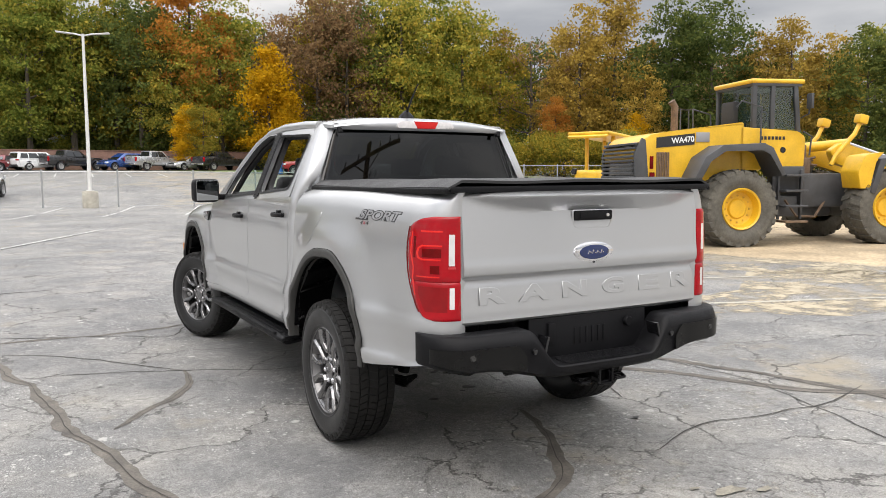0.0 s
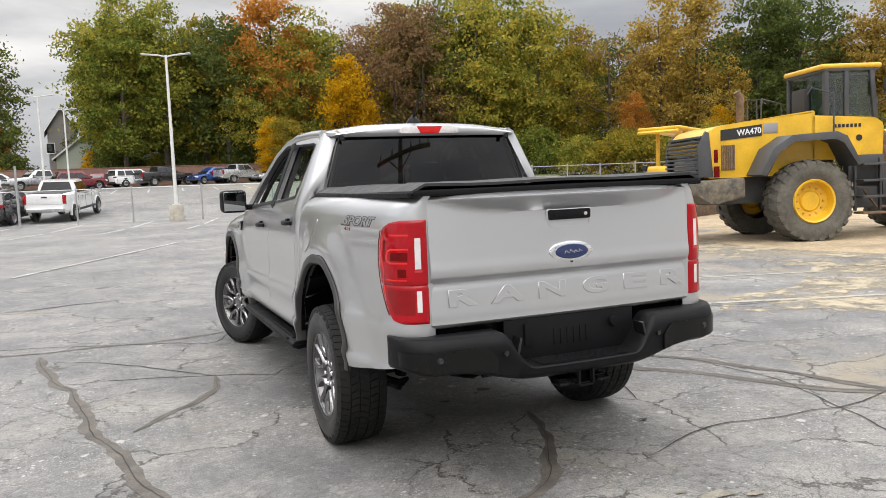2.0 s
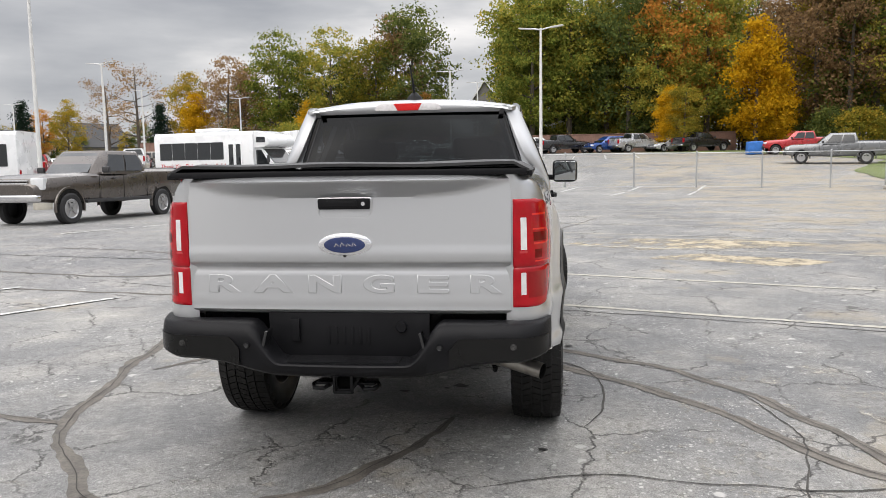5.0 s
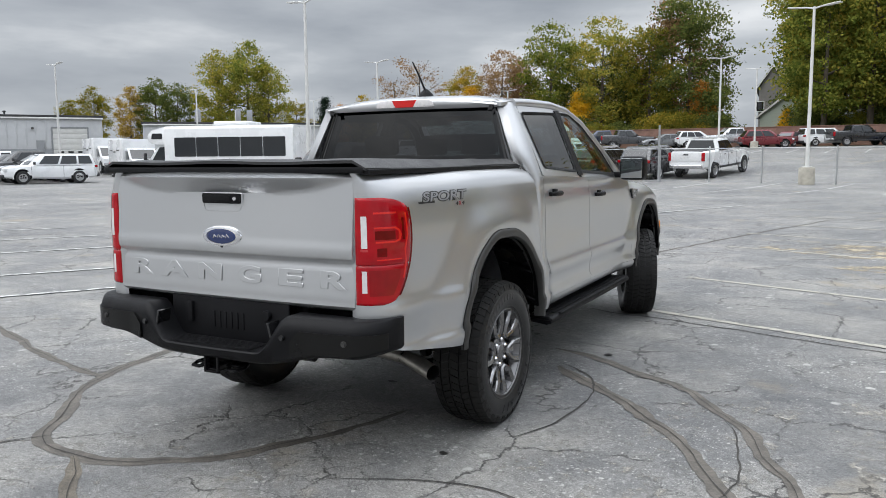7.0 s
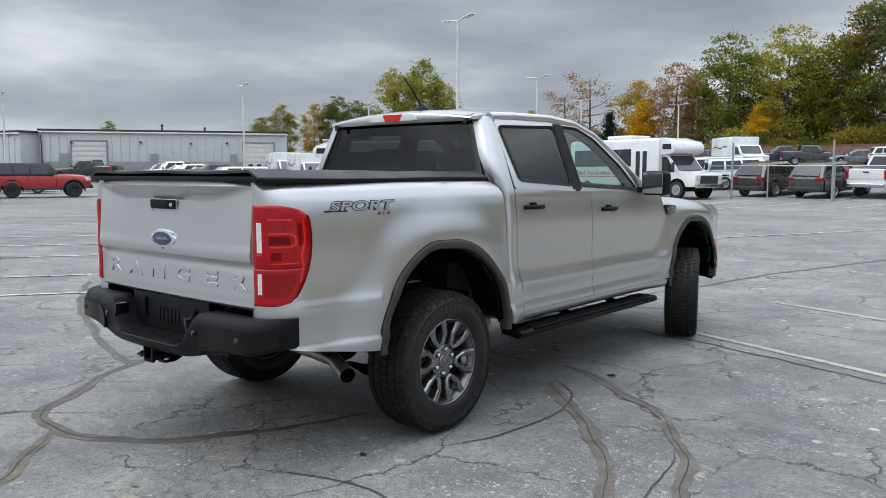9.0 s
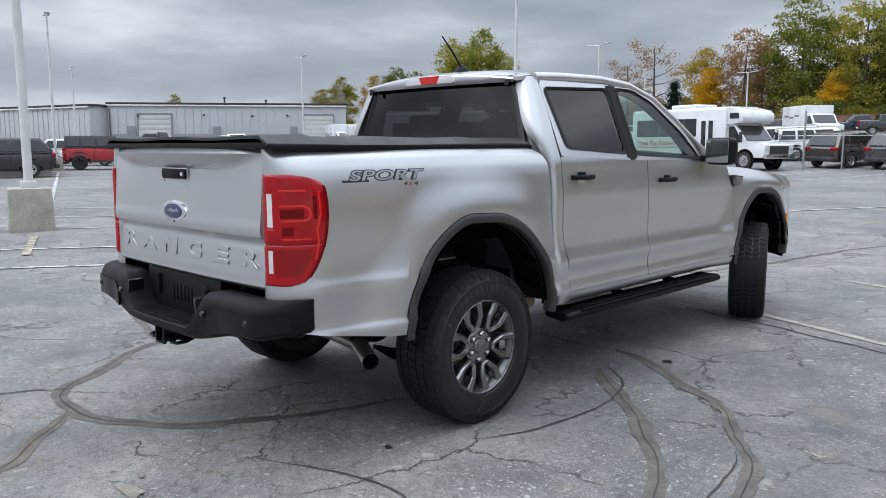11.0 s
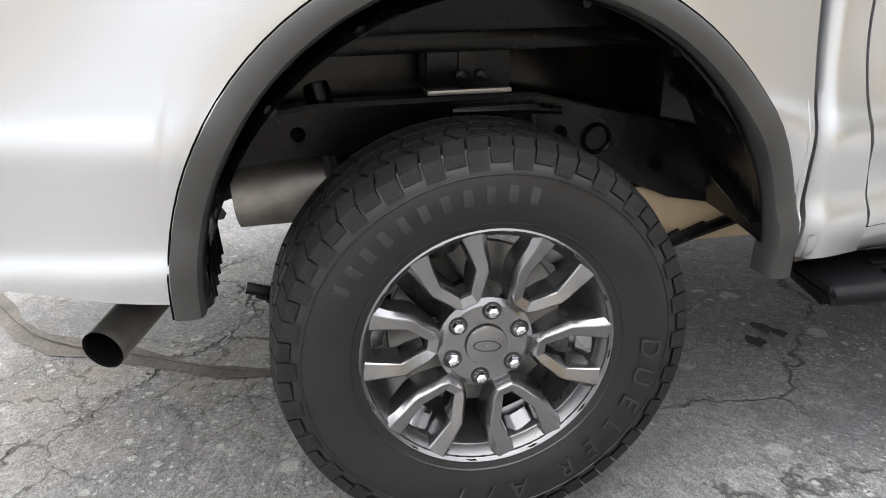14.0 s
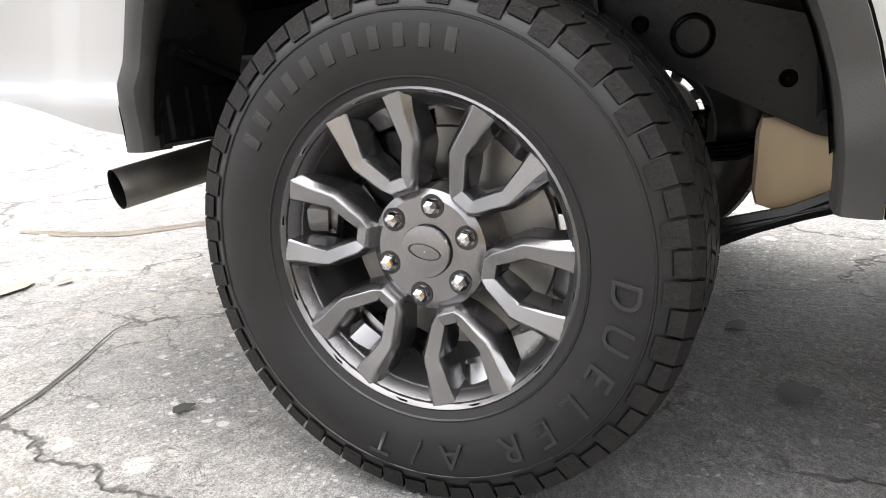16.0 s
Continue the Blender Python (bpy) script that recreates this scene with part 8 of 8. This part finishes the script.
box(bm, (0, -.7, 1.55), (.5, .45, .5), .08)
part("seat", bm, INTER, crawler)
bm = bmesh.new()
lathe(bm, [(0, .08), (.05, .09), (.06, .001)], 12, 'y', (.45, 1.72, 1.62))
box(bm, (.45, 1.66, 1.62), (.2, .1, .2), .03)
part("head_lamp", bm, BLACKG, crawler)
bm = bmesh.new()
box(bm, (0, 1.30, .75), (1.1, .50, .40), .06)
part("belly_frame", bm, RUST, crawler, "rusty belly frame")

# ---- light poles ----
POLEM = mat("pole_white", (.60, .60, .585), .5, var=.12, scale=2, rvar=.1)
CONC = mat("concrete", (.36, .34, .29), .9, var=.25, scale=3, bump=.4, bscale=35, fine=.2)


def light_pole(heads):
    p = thing("light_pole", None, "tall white steel light pole on a concrete base", "light pole", "light poles of the lot")
    bm = bmesh.new()
    lathe(bm, [(-.05, .001), (-.05, .33), (.72, .33), (.76, .30), (.77, .001)], 24, 'z')
    part("base", bm, CONC, p, "round concrete base")
    bm = bmesh.new()
    tube(bm, [(0, 0, .76), (0, 0, 4.2), (0, 0, 7.78)], [.085, .07, .055], 12)
    box(bm, (0, 0, .79), (.30, .30, .04), .01)
    part("pole", bm, POLEM, p)
    for s in heads:
        bm = bmesh.new()
        tube(bm, [(0, 0, 7.70), (s * .35, 0, 7.78), (s * .55, 0, 7.79)], .035, 8)
        part("arm", bm, POLEM, p)
        bm = bmesh.new()
        box(bm, (s * .78, 0, 7.815), (.58, .26, .05), .02, rot3(0, -6 * s, 0), 3)
        part("lamp_head", bm, POLEM, p)
    return p


def block_base_pole(x, y, turn):
    q = thing("light_pole", pose(x, y, ground_z(x, y), 0, 0, turn), "white light pole on a square cast concrete block", "light pole", "light poles of the lot")
    bm = bmesh.new()
    box(bm, (0, 0, .31), (.66, .66, .74), .03, None, 2, (.94, .94))
    part("base", bm, CONC, q, "stained square concrete block")
    bm = bmesh.new()
    box(bm, (0, 0, .72), (.24, .24, .14), .02)
    part("base_cover", bm, POLEM, q, "white base cover")
    bm = bmesh.new()
    tube(bm, [(0, 0, .70), (0, 0, 4.5), (0, 0, 8.05)], [.070, .065, .05], 12)
    part("pole", bm, POLEM, q)
    for k in (1, -1):
        bm = bmesh.new()
        box(bm, (k * .42, 0, 8.07), (.58, .28, .055), .02, rot3(0, -5 * k, 0), 3)
        part("lamp_head", bm, POLEM, q)
    return q


block_base_pole(-10.2, 1.50, -15)
block_base_pole(-40.6, 12.5, -15)
first_pole = light_pole((1, -1))
first_pole.matrix_basis = pose(.85, 33.5, ground_z(.85, 33.5), 0, 0, -15) @ Matrix.Diagonal((1, 1, .96, 1))
for x, y, top in ((-6.0, 56, 8.70), (-17.6, 22.8, 8.15), (-25.2, 40.4, 7.97), (-46.3, 32.5, 8.3), (-31.0, 56, 7.9), (-27.5, 68, 8.15), (-5.1, 71.2, 9.35),
                  (-49.8, 66.5, 8.0), (-49, 48.3, 7.9), (-66.7, 72.8, 7.9), (-65.6, 22.9, 8.1)):
    z = ground_z(x, y)
    copy_thing(first_pole, pose(x, y, z, 0, 0, -15) @ Matrix.Diagonal((1, 1, (top - z) / 7.8, 1)))

# ---- chain-link fences ----
GALV = mat("galvanised_steel", (.40, .41, .42), .45, .7, var=.12, scale=6)


def chain_fence(points, h, label):
    f = thing("chain_link_fence", None, label, "fence")
    pts = []
    for p, q in zip(points, points[1:]):
        n = max(1, round(math.dist(p, q) / 2.9))
        pts += [Vector(p).lerp(Vector(q), k / n) for k in range(n)]
    pts.append(Vector(points[-1]))
    P = [Vector((p.x, p.y, ground_z(p.x, p.y))) for p in pts]
    for p in P:
        bm = bmesh.new()
        tube(bm, [p + Vector((0, 0, -.1)), p + Vector((0, 0, h))], .035, 8)
        lathe(bm, [(0, .04), (.04, .03), (.05, .001)], 8, 'z', p + Vector((0, 0, h)))
        part("post", bm, GALV, f)
    bm = bmesh.new()
    tube(bm, [p + Vector((0, 0, h - .05)) for p in P], .022, 6)
    part("top_rail", bm, GALV, f)
    bm = bmesh.new()
    tube(bm, [p + Vector((0, 0, .06)) for p in P], .006, 4)
    part("tension_wire", bm, GALV, f)
    bm = bmesh.new()
    for a, b in zip(P, P[1:]):
        n = 14
        for k in range(n):
            for s in (1, -1):
                u0, u1 = k / n, k / n + s * .5
                for z0, z1, ua, ub in ((.06, h - .06, u0, u1),):
                    ub2 = min(1, max(0, ub))
                    zz = z0 + (z1 - z0) * (abs(ub2 - ua) / .5)
                    pa, pb = a.lerp(b, ua) + Vector((0, 0, z0)), a.lerp(b, ub2) + Vector((0, 0, zz))
                    if (pb - pa).length > .05:
                        tube(bm, [pa, pb], .0016, 3, cap=False)
    tagged(part("wire_mesh", bm, GALV, f), kind="stuff")
    return f


chain_fence([(-11.6, 35.4), (-5.6, 34.5), (-1.0, 34.0), (2, 33.6), (5.1, 32.7), (13.2, 31.2), (15.6, 31.6)], 1.62, "low galvanised chain-link fence across the asphalt")
chain_fence([(16.3, 31.8), (24, 33.6), (38, 36.0), (70, 36)], 1.95, "galvanised chain-link fence along the grass")
gate_th = thing("metal_gate", None, "open galvanised gate leaf standing ajar", "gate")
ga, gb = Vector((15.9, 31.9, ground_z(15.9, 31.9))), Vector((15.35, 29.0, ground_z(15.3, 29.0)))
for k in range(7):
    p = ga.lerp(gb, k / 6)
    bm = bmesh.new()
    tube(bm, [p + Vector((0, 0, .02)), p + Vector((0, 0, 2.25 if k in (0, 6) else 1.95))], .045 if k in (0, 6) else .03, 8)
    part("gate_bar", bm, GALV, gate_th)
for z in (.15, 1.95):
    bm = bmesh.new()
    tube(bm, [ga + Vector((0, 0, z)), gb + Vector((0, 0, z))], .03, 8)
    part("gate_rail", bm, GALV, gate_th)
bm = bmesh.new()
for k in range(5):
    p = ga.lerp(gb, (k + .5) / 5) + Vector((0, 0, 1.05))
    box(bm, p, (.012, .58, 1.75), .004, rot3(0, 0, 5))
part("gate_panel", bm, GALV, gate_th)
# tall bare posts by the row of cars
for x, y in ((-10.2, 34.7), (-5.6, 34.2)):
    bm = bmesh.new()
    z = ground_z(x, y)
    tube(bm, [(x, y, z), (x, y, z + 2.7)], .05, 8)
    ob = part("steel_post", bm, GALV)
    tagged(ob, "tall bare galvanised post by the parked row", "post", "bare posts")

# ---- rocks ----
ROCK = mat("pale_rock", (.40, .375, .34), .9, var=.35, scale=2.5, bump=.5, bscale=14, shade=.38, fine=.15)
rock_me = []
rrng = random.Random(3)
for k in range(7):
    bm = bmesh.new()
    bmesh.ops.create_icosphere(bm, subdivisions=2, radius=.5)
    sx, sy, sz = rrng.uniform(.8, 1.4), rrng.uniform(.7, 1.1), rrng.uniform(.45, .8)
    for v in bm.verts:
        d = 1 + .62 * noise.noise(v.co * 2.6 + Vector((k * 9, 0, 0)))
        v.co = Vector((v.co.x * sx, v.co.y * sy, v.co.z * sz)) * d
    rock_me.append(mesh_of("rock", bm, ROCK, 18))
for k in range(290):
    f = k / 290
    x = 15.6 + 15.5 * f + rrng.uniform(-.6, .6)
    y = 28.4 + 6.6 * f + rrng.uniform(-1.0, 1.2)
    s = rrng.uniform(.26, .62)
    ob = new("rock", rrng.choice(rock_me))
    ob.matrix_basis = pose(x, y, ground_z(x, y) + .12 * s + .01 + rrng.choice((0, 0, .25)) * s, rrng.uniform(-12, 12), rrng.uniform(-12, 12), rrng.uniform(0, 360)) @ Matrix.Diagonal((s, s, s, 1))
    tagged(ob, "pale broken rock in the bank of rubble", "rock", "rubble bank")
bm = bmesh.new()
box(bm, (15.3, 28.7, ground_z(15.3, 28.7) + .08), (.9, 1.9, .18), .05, rot3(0, 0, 14))
tagged(part("concrete_slab", bm, CONC), "pale broken concrete slab at the gate", "slab")

# ---- trailer ----
trailer = thing("flatbed_trailer", pose(26.5, 41.7, ground_z(26.5, 41.7), 0, 0, 60), "black two-axle flatbed trailer on the grass", "trailer")
bm = bmesh.new()
box(bm, (0, 0, .72), (2.1, 5.6, .16), .03)
part("deck", bm, UNDER, trailer)
bm = bmesh.new()
tube(bm, [(.5, 2.8, .65), (0, 4.3, .55)], .06, 8)
tube(bm, [(-.5, 2.8, .65), (0, 4.3, .55)], .06, 8)
box(bm, (0, 3.8, .85), (.4, .5, .5), .06)
tube(bm, [(0, 4.1, 0), (0, 4.1, .9)], .04, 8)
part("drawbar", bm, UNDER, trailer)
bm = bmesh.new()
for s in (1, -1):
    box(bm, (s * 1.02, -.9, .95), (.30, 2.1, .05), .02)
part("mudguard", bm, UNDER, trailer)
for s in (1, -1):
    for y in (-1.4, -.45):
        wheel_part(trailer, s * 1.05, y, .36, RIM_C)

# ---- brick wall, tarp, houses, metal building ----
BRICK = mat("brick_wall", (.20, .115, .09), .9, var=.3, scale=1.2, bump=.4, bscale=20, fine=.2)
bm = bmesh.new()
box(bm, (-12, 82.6, 3.20), (67, .25, 2.1), .01)
box(bm, (-12, 82.6, 4.28), (67.1, .34, .09), .02)
tagged(part("wall_brick", bm, BRICK), "long reddish-brown brick boundary wall", "wall", kind="structure")
bm = bmesh.new()
box(bm, (0, 0, 0), (1.25, .9, 1.1), .12, None, 3)
for v in bm.verts:
    v.co *= 1 + .12 * noise.noise(v.co * 2.4)
bm.transform(Matrix.Translation((18.9, 65.2, ground_z(18.9, 65.2) + .58)))
tagged(part("tarpaulin", bm, mat("blue_tarp", (.02, .13, .42), .5, var=.2, scale=4)), "blue tarpaulin bundled over a heap", "tarpaulin")

SIDING = mat("pale_siding", (.42, .47, .40), .8, var=.08, scale=3, bump=.2, bscale=10, stretch=(.1, .1, 8))
SHINGLE = mat("dark_shingle", (.05, .05, .052), .9, var=.3, scale=5, bump=.4, bscale=30)
TRIMW = mat("white_trim", (.7, .7, .68), .6, var=.08)


def gable_house(x, y, z, w, d, eave, ridge, turn, wall_m, label, wins):
    h = thing("house", pose(x, y, z, 0, 0, turn), label, "house")
    bm = bmesh.new()
    prism(bm, [(-w / 2, -1), (w / 2, -1), (w / 2, eave), (0, ridge), (-w / 2, eave)], 'y', 0, d)
    wl_ = part("wall", bm, wall_m, h)
    for s in (1, -1):
        bm = bmesh.new()
        prism(bm, [(s * (w / 2 + .4), eave - .38), (0, ridge + .02), (0, ridge + .22), (s * (w / 2 + .4), eave - .18)], 'y', -.35, d + .3)
        part("roof_slope", bm, SHINGLE, h, "dark shingle roof slope")
        bm = bmesh.new()
        prism(bm, [(s * (w / 2 + .42), eave - .42), (0, ridge - .03), (0, ridge + .24), (s * (w / 2 + .42), eave - .16)], 'y', -.42, -.35)
        part("fascia", bm, TRIMW, h)
    for wx, wz, ww, wh in wins:
        bm = bmesh.new()
        for sx in (1, -1):
            box(bm, (wx + sx * ww / 2, -.04, wz), (.1, .12, wh + .1), .01)
            box(bm, (wx, -.04, wz + sx * wh / 2), (ww + .1, .12, .1), .01)
        fr_ = part("window_frame", bm, TRIMW, h)
        bm = bmesh.new()
        box(bm, (wx, -.02, wz), (ww, .05, wh), .004)
        part("pane", bm, GLASS_K, fr_)
    return h


gable_house(-3.6, 102, 3.7, 8.2, 9, 2.7, 5.9, -4, SIDING, "pale green gabled house past the wall", ((1.5, 1.5, 2.2, 1.1), (1.0, 3.9, .7, .9)))
gable_house(-7.4, 114.5, 4.0, 3.4, 12, 6.8, 9.6, 4, mat("dark_siding", (.22, .21, .20), .8, var=.1), "tall house with a steep dark roof", ((-1.5, 4.2, 1, 1.4), (1.5, 4.2, 1, 1.4)))
gable_house(3.4, 96, 2.9, 8.0, 7, 2.2, 3.4, 4, SIDING, "low pale outbuilding among the trees", ((-2, 1.2, 1.6, 1.0), (2, 1.2, 1.2, 1.0)))
gable_house(-79, 118, 2.0, 12, 10, 3.2, 7.0, -35, mat("tan_siding", (.36, .33, .27), .8, var=.1), "tan gabled house beyond the far lot", ((-2, 1.8, 1.2, 1.4), (2.5, 1.8, 1.2, 1.4)))

METAL = mat("ribbed_metal_wall", (.50, .51, .52), .5, .2, var=.06, scale=1.5)
METALG = mat("grey_base_band", (.24, .25, .26), .6, .1, var=.1, scale=2)
DOORM = mat("roll_door", (.56, .56, .54), .5, var=.06)


def shed(x, y, turn, length, depth, h, base_z, label, doors, ribs, band):
    b = thing("metal_building", pose(x, y, base_z, 0, 0, turn), label, "building")
    bm = bmesh.new()
    box(bm, (length / 2, depth / 2, h / 2 - .5), (length, depth, h + 1), .02)
    part("wall", bm, METAL, b, "pale ribbed metal wall")
    n = int(length / ribs)
    bm = bmesh.new()
    for k in range(n + 1):
        xx = k * length / n
        if any(abs(xx - d[0]) < d[1] / 2 + .2 for d in doors):
            continue
        box(bm, (xx, -.03, h / 2 + .3), (.10, .07, h - .7), .02)
    tagged(part("wall_rib", bm, METAL, b), kind="stuff")
    if band:
        for a, c in zip([0] + [d[0] + d[1] / 2 + .15 for d in doors], [d[0] - d[1] / 2 - .15 for d in doors] + [length]):
            bm = bmesh.new()
            box(bm, ((a + c) / 2, -.06, .55), (c - a, .10, 1.3), .01)
            part("base_band", bm, METALG, b)
    bm = bmesh.new()
    box(bm, (length / 2, depth / 2, h + .10), (length + .5, depth + .5, .22), .04)
    part("roof", bm, SHINGLE, b, "dark flat roof edge")
    bm = bmesh.new()
    box(bm, (length / 2, -.22, h - .12), (length + .3, .12, .16), .03)
    part("gutter", bm, TRIMW, b)
    for dx, dw, dh in doors:
        bm = bmesh.new()
        box(bm, (dx, -.04, dh / 2), (dw, .05, dh), .01)
        dr = part("roll_up_door", bm, DOORM, b, "pale sectional roll-up door")
        for k in range(6):
            bm = bmesh.new()
            box(bm, (dx, -.075, dh * (k + .5) / 6), (dw - .02, .07, dh / 6 - .03), .015)
            part("door_section", bm, DOORM, dr)
        for k in range(3):
            bm = bmesh.new()
            box(bm, (dx - dw * .28 + dw * .28 * k, -.115, dh * .25), (.55, .02, .22), .03)
            part("door_window", bm, GLASS_K, dr)
        bm = bmesh.new()
        for s in (1, -1):
            box(bm, (dx + s * (dw / 2 + .08), -.08, dh / 2), (.16, .14, dh + .1), .01)
        box(bm, (dx, -.08, dh + .08), (dw + .3, .14, .16), .01)
        part("door_frame", bm, METALG, b)
    return b


ang = math.degrees(math.atan2(56.1 - 34.65, -70.8 + 86.96))
main = shed(-86.96, 34.65, ang, 26.8, 22, 4.6, 1.45, "long pale ribbed metal building with roll-up doors", ((5.0, 3.6, 3.45), (23.6, 3.4, 3.4)), .9, True)
for k, (x, y) in enumerate(((3.2, 3.3), (10.5, 3.4), (16.0, 3.3), (20.0, 3.4))):
    bm = bmesh.new()
    box(bm, (x, -.14, y), (.26, .22, .20), .04)
    part("wall_lamp", bm, MGREY, main)
for x, w in ((2.4, 1.0), (11.9, .9), (20.7, .8)):
    bm = bmesh.new()
    box(bm, (x, -.13, 1.05), (w, .08, 2.1), .01)
    part("side_door", bm, METALG, main)
for x, y in ((12.5, 3), (17, 8)):
    bm = bmesh.new()
    tube(bm, [(x, y, 4.6), (x, y, 5.5)], .10, 8)
    lathe(bm, [(5.5, .2), (5.6, .2), (5.7, .001)], 8, 'z', (x, y, 0))
    part("roof_vent", bm, MGREY, main)
bm = bmesh.new()
tube(bm, [(.1, -.2, 4.1), (.1, -.25, 3.8), (.1, -.15, 3.5), (.1, -.15, 0)], .07, 8)
part("downpipe", bm, MGREY, main)
shed(-110.3, 26.0, 16, 24, 20, 4.4, 1.4, "pale metal building wing", (), .9, False)
wing = shed(-74.9, 65.4, ang - 8, 22, 14, 4.35, 1.5, "low pale metal annex", (), .9, False)
for x in (6.5, 11.5, 13.0):
    bm = bmesh.new()
    box(bm, (x, 3, 5.3), (.7, .7, 2.0), .05)
    part("roof_duct", bm, GALV, wing)

# ---- utility pole behind the camera, mirrored in the rear window ----
WOODP = mat("pole_wood", (.14, .11, .08), .9, var=.3, scale=3, bump=.4, bscale=30, stretch=(1, 1, .1))
up = thing("utility_pole", pose(6.4, -20.4, 0, 0, 0, 18), "weathered wooden utility pole with crossarm and transformer", "utility pole")
bm = bmesh.new()
tube(bm, [(0, 0, -.2), (0, 0, 5), (0, 0, 8.9)], [.22, .20, .17], 12)
part("pole", bm, WOODP, up)
bm = bmesh.new()
box(bm, (.4, .18, 8.35), (4.4, .12, .16), .01)
tube(bm, [(-.9, .18, 8.28), (0, .18, 7.7)], .03, 6)
tube(bm, [(.9, .18, 8.28), (0, .18, 7.7)], .03, 6)
arm_ = part("crossarm", bm, WOODP, up)
for x in (-1.6, -.7, .9, 1.7, 2.45):
    bm = bmesh.new()
    lathe(bm, [(8.42, .03), (8.50, .07), (8.58, .06), (8.66, .065), (8.72, .02)], 10, 'z', (x, .18, 0))
    part("insulator", bm, DECAL_G, arm_)
bm = bmesh.new()
lathe(bm, [(6.7, .001), (6.7, .27), (7.6, .28), (7.7, .22), (7.7, .001)], 16, 'z', (.52, 0, 0))
part("transformer", bm, GALV, up)
